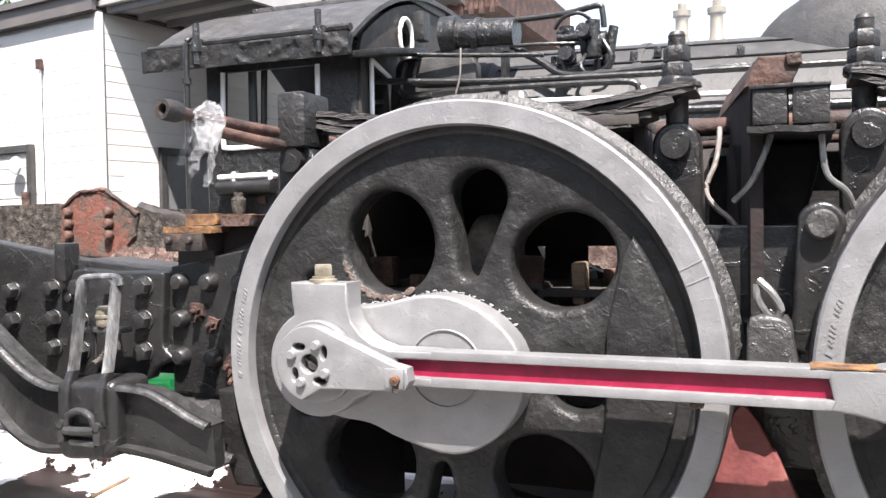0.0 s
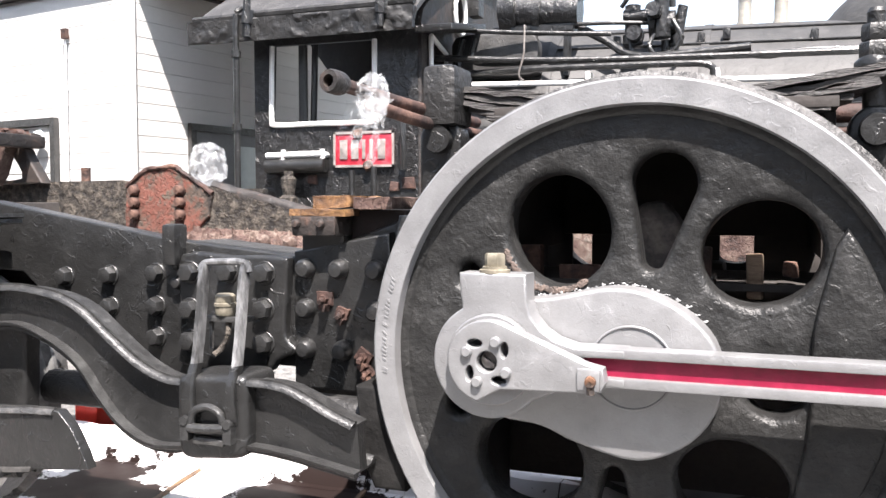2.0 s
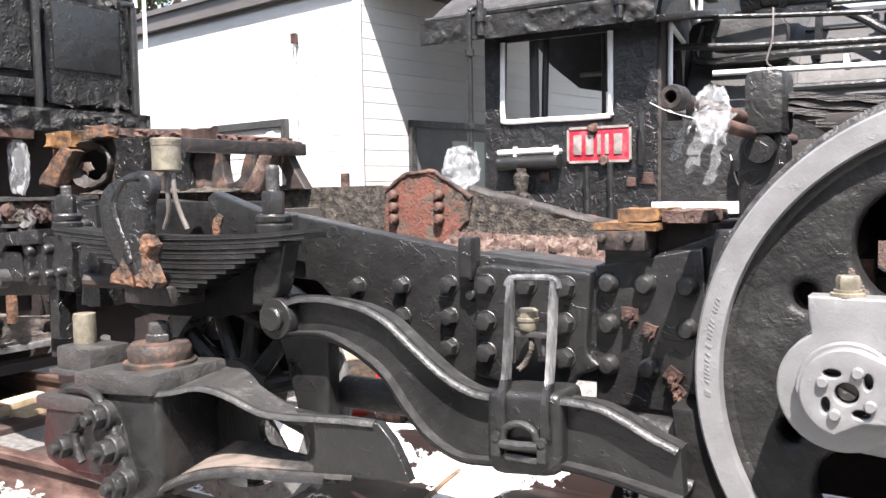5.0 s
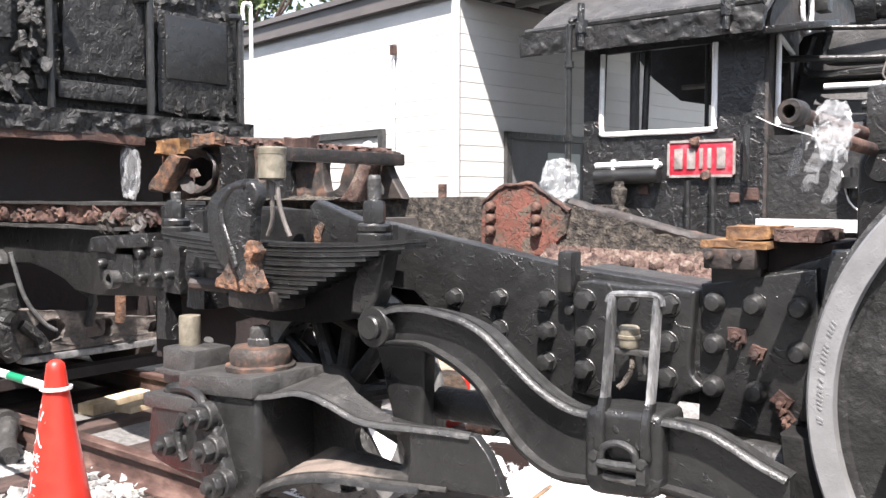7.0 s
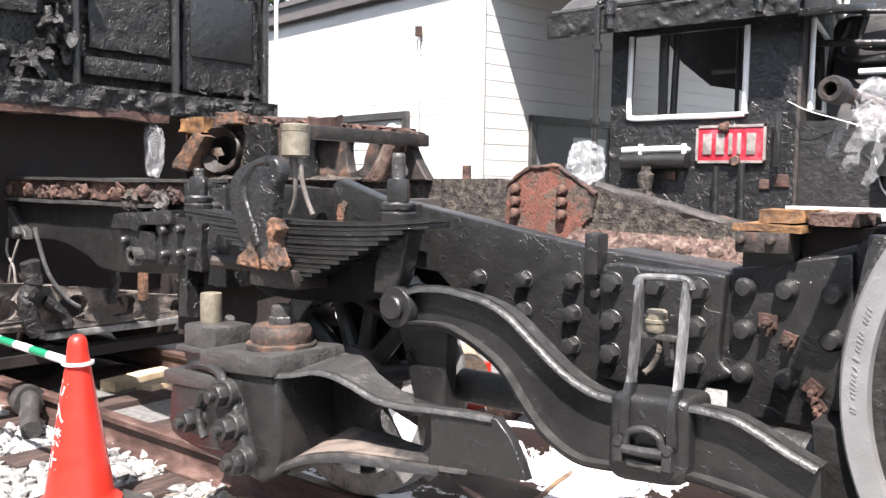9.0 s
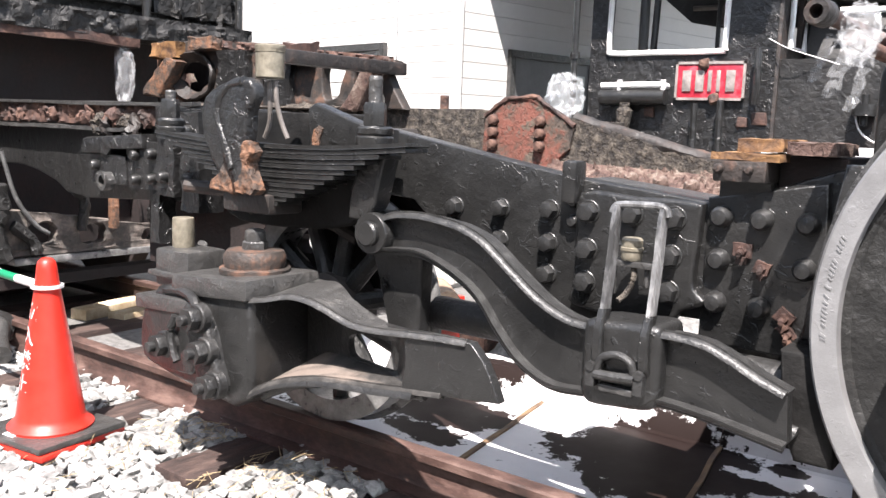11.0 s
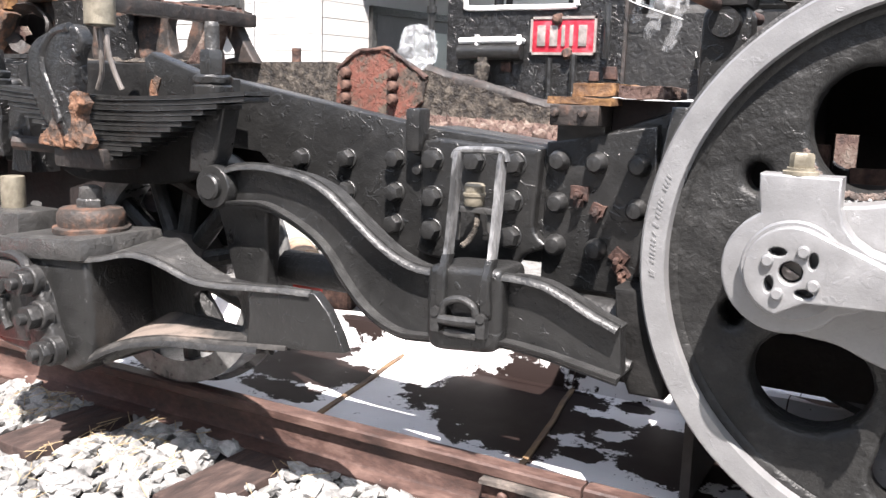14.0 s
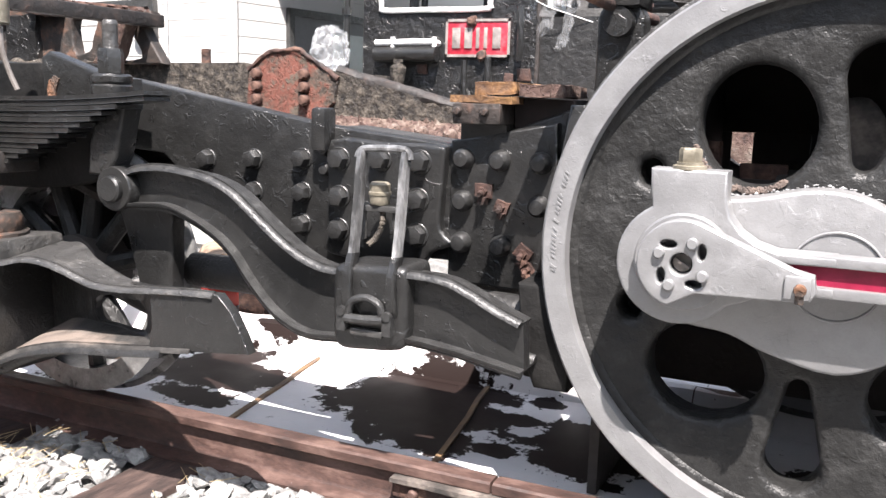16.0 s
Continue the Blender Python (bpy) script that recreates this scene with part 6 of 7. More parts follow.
bm = bmesh.new()
rod(bm, (-3.4, 2.0, 0.1), (-3.0, 1.58, 0.12), 0.09, seg=14)
rough_up(bm, 0.012, 8)
part("log", bm, WOOD_PALE, lg)
lg = thing("timber_block", (-3.04, 1.65, -0.2), "sawn brown timber block propped behind the far rail", "timber", "timber blocks")
bm = bmesh.new()
box(bm, -3.0, -2.84, 1.66, 2.3, -0.2, 0.1, Matrix.Rotation(radians(8), 4, "Z"))
rough_up(bm, 0.012, 5)
part("prop", bm, RUST, lg, bevel=0.01)
rb = thing("red_crate", (-3.35, 1.9, -0.2), "bright red plastic crate standing on the ground", "crate")
bm = bmesh.new()
box(bm, -3.4, -3.24, 1.75, 2.1, -0.2, 0.08)
part("shell", bm, ORANGE, rb, bevel=0.01)
bm = bmesh.new()
bmesh.ops.create_grid(bm, x_segments=60, y_segments=40, size=0.5)
for v in bm.verts:
    x, y = -2.0 + 1.7 * v.co.x, 2.6 + 1.9 * v.co.y
    side = min(1.0, (0.5 - abs(v.co.x)) * 6, (0.5 - abs(v.co.y)) * 9)
    v.co = (x, y, -0.2 + 0.36 * max(0.0, side) + 0.02 * noise.noise((x * 16, y * 16, 0)) + 0.012 * noise.noise((x * 45, y * 45, 3)))
tagged(part("gravel_bank", bm, STONE), "low bank of pale sunlit gravel behind the track", "gravel", kind="structure")
gr = thing("green_cap", (-2.5, 1.85, 0.15), "bright green plastic cap lying on the pale gravel", "cap")
bm = bmesh.new()
box(bm, -2.63, -2.37, 1.76, 2.0, 0.15, 0.21)
part("shell", bm, GREEN, gr, bevel=0.015)
bm = bmesh.new()
box(bm, -2.645, -2.355, 1.745, 2.015, 0.205, 0.235)
part("rim", bm, GREEN, gr, bevel=0.01)
bm = bmesh.new()
prism(bm, [(-1.5, 0.455), (-1.5, 0.51), (-1.2, 0.51), (-0.9, 0.522), (-0.68, 0.56), (-0.68, 0.465)], 0.28, 0.325)
part("frame_stay", bm, BLACK_DIRTY, fr, bevel=0.008)
bm = bmesh.new()
tube(bm, [(-1.95, 0.13, 0.48), (-1.4, 0.13, 0.48), (-0.66, 0.13, 0.47)], 0.058, 12)
part("pull_rod", bm, GREASE, fr)
for x0, y0, x1, y1 in ((-5.26, 0.7, -5.5, 1.9), (-5.0, 0.8, -5.16, 1.6)):
    tb = thing("plank", ((x0 + x1) / 2, (y0 + y1) / 2, -0.15), "pale sunlit timber plank lying beside the rail", "plank", "planks")
    bm = bmesh.new()
    L = math.hypot(x1 - x0, y1 - y0)
    box(bm, -L / 2, L / 2, -0.07, 0.07, -0.19, -0.12)
    bmesh.ops.rotate(bm, verts=bm.verts, cent=(0, 0, 0), matrix=Matrix.Rotation(math.atan2(y1 - y0, x1 - x0), 3, "Z"))
    bmesh.ops.translate(bm, verts=bm.verts, vec=((x0 + x1) / 2, (y0 + y1) / 2, 0))
    part("board", bm, WOOD_YELLOW, tb, bevel=0.006)
hs = thing("hose", (-4.65, 0.0, -0.1), "black rubber hose with a brass coupling on the ballast", "hose")
bm = bmesh.new()
tube(bm, [(-5.0, 0.0, -0.06), (-4.75, -0.04, -0.02), (-4.6, -0.12, -0.07), (-4.45, -0.18, -0.1)], 0.05, 14)
part("rubber", bm, BLACK_DIRTY, hs)
bm = bmesh.new()
closed_lathe(bm, [(0.05, -0.03), (0.085, -0.03), (0.085, 0.03), (0.05, 0.03)], (-4.8, -0.03, -0.03), "x", 20)
part("coupling", bm, BLACK_DIRTY, hs)
bm = bmesh.new()
rod(bm, (-4.68, 0.1, -0.06), (-4.58, 0.06, -0.06), 0.03, seg=12)
part("cock", bm, BRASS, hs, "small brass cock")

# ---- traffic cone and bar ----
cx, cy, cz = -3.375, -0.505, -0.15
cone = thing("traffic_cone", (cx, cy, cz), "orange-red plastic traffic cone with white characters on a black base", "traffic cone")
bm = bmesh.new()
capped_lathe(bm, [(0.158, 0.035), (0.16, 0.05), (0.15, 0.06), (0.134, 0.075), (0.128, 0.09), (0.046, 0.6), (0.038, 0.67), (0.033, 0.695), (0.02, 0.708), (0.005, 0.712)], (cx, cy, cz), "z", 56)
body = part("body", bm, ORANGE, cone)
bm = bmesh.new()
box(bm, cx - 0.2, cx + 0.2, cy - 0.2, cy + 0.2, cz + 0.012, cz + 0.04, Matrix.Rotation(radians(8), 4, "Z"))
part("base", bm, BLACK_DIRTY, cone, "black weighted base", bevel=0.012)
bm = bmesh.new()
box(bm, cx - 0.215, cx + 0.2, cy - 0.215, cy + 0.19, cz - 0.012, cz + 0.012, Matrix.Rotation(radians(12), 4, "Z"))
part("lower_base", bm, ORANGE, cone, bevel=0.008)
bm = bmesh.new()
box(bm, cx - 0.03, cx + 0.03, cy - 0.175, cy - 0.15, cz + 0.04, cz + 0.043, Matrix.Rotation(radians(8), 4, "Z"))
part("sticker", bm, WHITE, cone, "small white sticker")
away = math.atan2(-0.62, 0.28)
for i, ch in enumerate("\u7acb\u5165\u7981\u6b62"):
    cu = bpy.data.curves.new("characters", "FONT")
    cu.body, cu.size, cu.align_x, cu.align_y, cu.extrude = ch, 0.08, "CENTER", "CENTER", 0.0
    tmp = bpy.data.objects.new("characters", cu)
    scene.collection.objects.link(tmp)
    me = bpy.data.meshes.new_from_object(tmp.evaluated_get(bpy.context.evaluated_depsgraph_get()))
    bpy.data.objects.remove(tmp)
    bpy.data.curves.remove(cu)
    bm = bmesh.new()
    bm.from_mesh(me)
    bpy.data.meshes.remove(me)
    zc = 0.5 - 0.092 * i
    for v in bm.verts:
        h = zc + v.co.y
        r = 0.128 - (h - 0.09) / 0.51 * 0.082 + 0.0016
        a = away - 0.55 + v.co.x / r
        v.co = (cx + r * math.cos(a), cy + r * math.sin(a), cz + h)
    part("character", bm, WHITE, cone, "white printed character", smooth=0)
cb = thing("cone_bar", (cx, cy, cz), "green and white striped barrier bar hooked on the cone", "barrier bar")
a, b = Vector((cx - 0.03, cy - 0.02, 0.452)), Vector((cx - 2.0, cy - 0.02, 0.5))
for k in range(14):
    bm = bmesh.new()
    rod(bm, a + (b - a) * (k / 14 + 0.01), a + (b - a) * ((k + 1) / 14 + 0.01), 0.017, seg=14)
    part("stripe", bm, GREEN_BAR if k % 2 else WHITE, cb)
bm = bmesh.new()
closed_lathe(bm, [(0.05, -0.006), (0.06, -0.006), (0.06, 0.006), (0.05, 0.006)], (cx, cy, cz + 0.6), "z", 28)
part("ring", bm, WHITE, cb)
c2 = copy_thing(cone, pose(b.x - 0.03, b.y + 0.01, cz))

# ---- tender ----
td = thing("tender", (-6, 0.6, 0.0), "black flaking steel tender standing on the track behind", "tender")
bm = bmesh.new()
box(bm, -10, -5.12, -0.72, 1.85, 1.7, 3.3)
part("tank", bm, FLAKED, td, bevel=0.03)
bm = bmesh.new()
box(bm, -10, -5.0, -0.74, 1.87, 1.58, 1.7)
bmesh.ops.subdivide_edges(bm, edges=bm.edges, cuts=8, use_grid_fill=True)
rough_up(bm, 0.02, 5)
part("sill", bm, FLAKED, td)
bm = bmesh.new()
crust(bm, (-4.985, -0.74, 1.58), (0, 2.61, 0), (0, 0, 0.14), 120, 8, 0.05, 8, 4.0)
part("sill_crust", bm, FLAKED, td)
# dark box filling the shaded void under the tender
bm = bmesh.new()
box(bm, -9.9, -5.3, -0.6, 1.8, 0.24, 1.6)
part("dark_fill", bm, DARK_BROWN, td)
bm = bmesh.new()
crust(bm, (-5.12, -0.72, 1.7), (0, 2.57, 0), (0, 0, 1.6), 170, 100, 0.05, 6.5, 0.0, (), 0.16)
part("end_sheet", bm, FLAKED, td, "lumpy end sheet with thick flaking paint")
bm = bmesh.new()
box(bm, -5.05, -4.985, -0.7, 1.0, 1.535, 1.585)
bmesh.ops.subdivide_edges(bm, edges=bm.edges, cuts=8, use_grid_fill=True)
rough_up(bm, 0.025, 6)
part("torn_strip", bm, RUST_DARK, td, "torn rusty strip")
for y0, y1, z0, z1 in ((1.15, 1.76, 1.76, 2.42), (1.2, 1.7, 1.98, 2.4), (0.5, 1.05, 1.95, 2.5), (-0.1, 0.2, 2.1, 2.7)):
    bm = bmesh.new()
    box(bm, -5.12, -5.07 if z0 != 1.98 else -5.055, y0, y1, z0, z1)
    if z0 != 1.98:
        bmesh.ops.subdivide_edges(bm, edges=bm.edges, cuts=14, use_grid_fill=True)
        rough_up(bm, 0.014, 14, z1)
    part("panel", bm, FLAKED if z0 != 1.98 else BLACK, td, bevel=0.012)
for y in (1.07, 1.8):
    bm = bmesh.new()
    tube(bm, [(-5.05, y - 0.1, 2.45), (-5.04, y - 0.02, 2.46), (-5.04, y, 2.4), (-5.04, y, 1.72)], 0.026, 10)
    part("handrail", bm, BLACK, td)
bm = bmesh.new()
tube(bm, [(-5.02, 1.885, 1.66), (-5.02, 1.885, 2.5), (-5.02, 1.875, 2.56), (-5.02, 1.83, 2.57), (-5.02, 1.81, 2.53), (-5.02, 1.815, 2.45)], 0.014, 10)
part("white_pipe", bm, WHITE, td, "white-painted hooked pipe")
bm = bmesh.new()
box(bm, -5.11, -5.04, 0.45, 1.12, 1.78, 1.9)
rough_up(bm, 0.012, 7)
part("step", bm, FLAKED, td, bevel=0.02)
for k, (y, z, r) in enumerate(((0.3, 2.2, 0.05), (0.36, 1.95, 0.06), (0.26, 2.05, 0.045), (0.2, 1.85, 0.06), (0.42, 2.35, 0.04), (1.3, 1.76, 0.03), (1.5, 1.75, 0.035), (1.66, 1.76, 0.03), (0.1, 1.8, 0.05))):
    bm = bmesh.new()
    rod(bm, (-5.12, y, z), (-4.98, y, z + 0.02), r, r * 0.7, 12)
    rod(bm, (-5.05, y, z - 0.12), (-5.05, y, z + 0.1), r * 0.45, seg=8)
    bmesh.ops.subdivide_edges(bm, edges=bm.edges, cuts=2, use_grid_fill=True)
    rough_up(bm, 0.04, 14, k)
    rough_up(bm, 0.015, 40, k)
    part("valve", bm, FLAKED, td, smooth=20)
bm = bmesh.new()
tube(bm, [(-5.03, 0.4, 1.72), (-5.03, 0.4, 2.3), (-5.03, 0.4, 2.8)], 0.022, 8)
part("standpipe", bm, BLACK, td)
bm = bmesh.new()
beam = [(-0.4, 0.62), (-0.02, 0.595), (0.17, 0.57), (0.42, 0.54), (0.62, 0.5), (0.84, 0.462), (1.12, 0.435), (1.3, 0.42), (1.32, 0.3), (0.5, 0.315), (-0.4, 0.35)]
slots = [soft([(y - w, z), (y - 0.7 * w, z + h), (y + 0.7 * w, z + h), (y + w, z), (y + 0.7 * w, z - h), (y - 0.7 * w, z - h)], 3, True) for y, z, w, h in ((0.268, 0.441, 0.085, 0.058), (0.575, 0.416, 0.088, 0.05), (0.95, 0.385, 0.055, 0.035), (-0.14, 0.46, 0.09, 0.055))]
prism(bm, beam, 4.86, 4.94, slots)
for v in bm.verts:
    v.co = (-v.co.y, v.co.x, v.co.z)
bmesh.ops.subdivide_edges(bm, edges=bm.edges, cuts=2, use_grid_fill=True)
rough_up(bm, 0.014, 16)
rough_up(bm, 0.006, 50)
part("truck_beam", bm, DUSTY, td, "rough black pierced truck beam", bevel=0.006)
bm = bmesh.new()
box(bm, -4.93, -4.84, 0.1, 1.32, 0.272, 0.312)
rough_up(bm, 0.006, 14)
part("beam_lip", bm, BLACK_WORN, td, "worn lower edge of the beam", bevel=0.008)
bm = bmesh.new()
box(bm, -5.0, -4.88, -0.35, 1.3, 0.14, 0.2)
part("lower_bar", bm, DARK_BROWN, td)
for y in (0.0675, 1.2):
    for x in (-5.65, -7.2):
        s = 1 if y < 0.6 else -1
        bm = bmesh.new()
        capped_lathe(bm, [(0.1, -0.06 * s), (0.12, -0.02 * s), (0.36, 0.0), (0.43, -0.04 * s), (0.43, 0.06 * s), (0.45, 0.07 * s), (0.45, 0.09 * s), (0.1, 0.09 * s)], (x, y, 0.43), "y", 48)
        part("wheel", bm, DARK_BROWN, td)
for pts, r in (([(0.385, 0.75), (0.44, 0.69), (0.5, 0.63), (0.5, 0.55), (0.48, 0.45)], 0.03), ([(1.14, 0.72), (1.08, 0.64), (1.0, 0.58), (0.97, 0.5), (1.02, 0.44), (1.1, 0.46)], 0.05), ([(1.22, 0.62), (1.26, 0.55), (1.3, 0.48)], 0.045), ([(0.0, 0.72), (0.02, 0.6), (-0.02, 0.5), (0.0, 0.4), (0.04, 0.32)], 0.05), ([(0.08, 0.5), (0.18, 0.42), (0.22, 0.34)], 0.035)):
    bm = bmesh.new()
    tube(bm, [(-4.82, y, z) for y, z in pts], r, 9)
    rough_up(bm, 0.012, 22, r)
    part("hook", bm, FLAKED, td, "bent lumpy coupling hook")
bm = bmesh.new()
box(bm, -4.85, -4.8, 0.67, 0.708, 0.445, 0.645)
rough_up(bm, 0.008, 20)
part("rusty_bar", bm, RUST_ORANGE, td, "small rusty bar", bevel=0.006)
bm = bmesh.new()
tube(bm, [(-4.85, 0.05, 0.9), (-4.85, 0.12, 0.65), (-4.85, 0.22, 0.5), (-4.85, 0.3, 0.44)], 0.012, 8)
part("chain_bar", bm, BLACK_WORN, td)

# ---- second locomotive: cab ----
lo = thing("second_locomotive", (-1, 3.5, -0.2), "black flaking steam locomotive boiler and cab", "locomotive")
CAB_W = soft([(-2.66, 1.6), (-2.0, 1.6), (-1.965, 1.635), (-1.965, 2.1), (-2.675, 2.1), (-2.69, 1.63)], 1, True)
for y in (2.76, 5.4):
    bm = bmesh.new()
    prism(bm, [(-2.82, 0.4), (-1.68, 0.4), (-1.68, 2.22), (-2.82, 2.22)], y, y + 0.03, [CAB_W])
    cs = part("cab_side", bm, BLACK_ROUGH, lo)
    if y < 3:
        near_side = cs
        bm = bmesh.new()
        crust(bm, (-2.82, 2.755, 0.6), (1.14, 0, 0), (0, 0, 1.62), 110, 150, 0.008, 11, 1.0, [(0.1, 0.76, 0.6, 0.94)], 0.3)
        part("paint_skin", bm, BLACK_ROUGH, cs, "thick flaking paint")
bm = bmesh.new()
tube(bm, [(-2.685, 2.75, 2.1), (-2.69, 2.75, 1.8), (-2.69, 2.75, 1.63), (-2.66, 2.75, 1.598), (-2.4, 2.75, 1.598), (-2.0, 2.75, 1.598), (-1.968, 2.75, 1.63), (-1.965, 2.75, 1.8), (-1.965, 2.75, 2.1)], 0.017, 8)
part("window_frame", bm, WHITE, near_side, "white-painted window frame")
for x, r in ((-2.5, 0.03), (-2.18, 0.014)):
    bm = bmesh.new()
    rod(bm, (x, 2.82 if r > 0.02 else 3.2, 1.4), (x, 2.82 if r > 0.02 else 3.2, 2.3), r, seg=10)
    part("cab_post", bm, BLACK, lo)
for p, q in (((-2.45, 2.86, 1.55), (-2.43, 2.86, 2.2)), ((-2.05, 3.4, 1.7), (-1.95, 3.1, 2.15)), ((-2.1, 3.6, 1.5), (-2.1, 3.6, 2.2)), ((-2.0, 3.2, 1.5), (-2.0, 3.2, 2.25))):
    bm = bmesh.new()
    rod(bm, p, q, 0.022, seg=8)
    part("cab_pipe", bm, BLACK, lo)
bm = bmesh.new()
ring = []
for x in (-3.16, -1.62):
    up = [bm.verts.new((x, 4.1 + 1.52 * u, 2.235 + 0.5 * (1 - abs(u) ** 2.3))) for u in np.linspace(-1, 1, 25)]
    dn = [bm.verts.new((x, 4.1 + 1.52 * u, 2.2 + 0.5 * (1 - abs(u) ** 2.3))) for u in np.linspace(1, -1, 25)]
    ring.append(up + dn)
for k in range(50):
    bm.faces.new((ring[0][k - 1], ring[0][k], ring[1][k], ring[1][k - 1]))
bm.faces.new(ring[0]), bm.faces.new(ring[1])
part("cab_roof", bm, ROOF_BLACK, lo, "dull black curved cab roof")
bm = bmesh.new()
box(bm, -3.17, -1.63, 2.545, 2.6, 2.11, 2.24)
bmesh.ops.subdivide_edges(bm, edges=bm.edges, cuts=7, use_grid_fill=True)
rough_up(bm, 0.012, 9)
part("gutter", bm, BLACK_ROUGH, lo, "lumpy black roof gutter")
bm = bmesh.new()
crust(bm, (-3.17, 2.54, 2.1), (1.54, 0, 0), (0, -0.01, 0.14), 130, 12, 0.016, 7, 3.0, (), 0.1)
part("gutter_crust", bm, GREASE, lo, "flaking paint on the gutter")
bm = bmesh.new()
tube(bm, [(-3.16, 2.6, 2.262), (-2.5, 2.6, 2.272), (-1.64, 2.6, 2.275)], 0.026, 8)
rough_up(bm, 0.006, 12)
part("roof_bead", bm, GREASE, lo)
for x in (-2.72, -1.82):
    bm = bmesh.new()
    rod(bm, (x, 2.52, 2.12), (x, 2.52, 2.38), 0.022, seg=8)
    rod(bm, (x, 2.53, 2.2), (x, 2.53, 2.28), 0.04, seg=8)
    rough_up(bm, 0.006, 18)
    part("roof_bolt", bm, BLACK_ROUGH, lo)
bm = bmesh.new()
tube(bm, [(-2.76, 2.58, 2.3), (-2.79, 2.53, 2.29), (-2.8, 2.52, 2.2), (-2.8, 2.52, 1.9), (-2.8, 2.52, 1.5), (-2.8, 2.52, 0.9)], 0.02, 10)
for z in (2.0, 1.55):
    rod(bm, (-2.8, 2.52, z), (-2.8, 2.52, z + 0.04), 0.03, seg=10)
part("downpipe", bm, BLACK, lo)
bm = bmesh.new()
fw = [(2.76, 0.4), (5.43, 0.4), (5.43, 2.2), *[(4.1 + 1.4 * u, 2.2 + 0.48 * (1 - abs(u) ** 2.3)) for u in np.linspace(0.93, -0.93, 19)], (2.76, 2.2)]
prism(bm, fw, 1.66, 1.69, [[(2.88, 1.62), (3.14, 1.62), (3.14, 2.05), (2.88, 2.12)], oval(3.42, 2.36, 0.1, 0.13)])
for v in bm.verts:
    v.co = (-v.co.y, v.co.x, v.co.z)
fwall = part("cab_front", bm, RUST_BLACK, lo)
for pts in ([(-1.64, 2.87, 2.12), (-1.64, 2.87, 1.62), (-1.64, 3.14, 1.62), (-1.64, 3.14, 2.05), (-1.64, 2.87, 2.12)], [(-1.64, 3.42 + 0.105 * math.cos(a), 2.36 + 0.135 * math.sin(a)) for a in np.linspace(0, 2 * math.pi, 17)]):
    bm = bmesh.new()
    tube(bm, pts, 0.016, 8, 1)
    part("window_frame", bm, WHITE, fwall, "white-painted window frame")
bm = bmesh.new()
box(bm, -1.66, -1.42, 2.62, 3.3, 2.155, 2.195, Matrix.Rotation(radians(10), 4, "X"))
part("visor", bm, BLACK_ROUGH, lo, bevel=0.01)
# roof hatch, and the dark inner sheet of the cab seen through its window
bm = bmesh.new()
box(bm, -2.95, -1.7, 3.5, 4.6, 2.64, 2.72)
part("roof_hatch", bm, ROOF_BLACK, lo, bevel=0.02)
bm = bmesh.new()
box(bm, -2.02, -1.64, 3.5, 4.2, 2.64, 2.74)
part("hatch_lid", bm, GREASE, lo, bevel=0.03)
bm = bmesh.new()
box(bm, -1.62, -1.54, 3.5, 3.62, 2.36, 2.56)
part("lamp_box", bm, GREASE, lo, bevel=0.01)
bm = bmesh.new()
prism(bm, [(-3.0, 2.32), (-2.82, 2.08), (-2.6, 1.9), (-2.3, 1.84), (-1.7, 1.84), (-1.7, 2.5), (-2.9, 2.5)], 3.8, 3.84)
part("inner_sheet", bm, GREASE, lo)
for a, b in (((-2.35, 3.7, 1.86), (-2.35, 3.7, 2.45)), ((-2.12, 3.6, 1.9), (-1.85, 3.3, 2.2)), ((-2.55, 3.7, 1.98), (-1.8, 3.7, 1.98))):
    bm = bmesh.new()
    rod(bm, a, b, 0.018, seg=8)
    part("inner_bar", bm, WIRE, lo)
# plate with pale bars
bm = bmesh.new()
box(bm, -2.235, -1.835, 2.735, 2.757, 1.325, 1.535)
plate = part("red_plate", bm, PLATE_RED, near_side, "red enamel plate with pale raised bars", bevel=0.006)
for x0, x1, z0, z1 in ((-2.24, -1.83, 1.525, 1.54), (-2.24, -1.83, 1.32, 1.335), (-2.24, -2.226, 1.32, 1.54), (-1.844, -1.83, 1.32, 1.54)):
    bm = bmesh.new()
    box(bm, x0, x1, 2.729, 2.74, z0, z1)
    part("border", bm, PALE_METAL, plate)
for x, w in ((-2.17, 0.052), (-2.092, 0.05), (-2.032, 0.022), (-1.982, 0.022), (-1.912, 0.052)):
    bm = bmesh.new()
    box(bm, x - w / 2, x + w / 2, 2.727, 2.737, 1.37, 1.49)
    part("bar", bm, PALE_METAL, plate, bevel=0.003)
for x, z in ((-2.07, 1.525), (-2.0, 1.33)):
    bm = bmesh.new()
    bmesh.ops.create_icosphere(bm, subdivisions=2, radius=0.035, matrix=Matrix.Translation((x, 2.735, z)))
    rough_up(bm, 0.012, 30)
    part("plate_bolt", bm, RUST, plate, "rusty lump of a bolt")
bm = bmesh.new()
tube(bm, [(-2.7, 2.7, 1.4), (-2.4, 2.7, 1.405), (-2.3, 2.7, 1.405)], 0.019, 10)
for x in (-2.58, -2.3):
    rod(bm, (x, 2.7, 1.37), (x, 2.7, 1.435), 0.015, seg=10)
    rod(bm, (x, 2.7, 1.4), (x, 2.76, 1.4), 0.02, seg=8)
part("side_rail", bm, WHITE, lo, "white-painted grab rail")
bm = bmesh.new()
rod(bm, (-2.7, 2.7, 1.33), (-2.28, 2.7, 1.335), 0.045, seg=14)
part("lower_pipe", bm, BLACK, lo)
bm = bmesh.new()
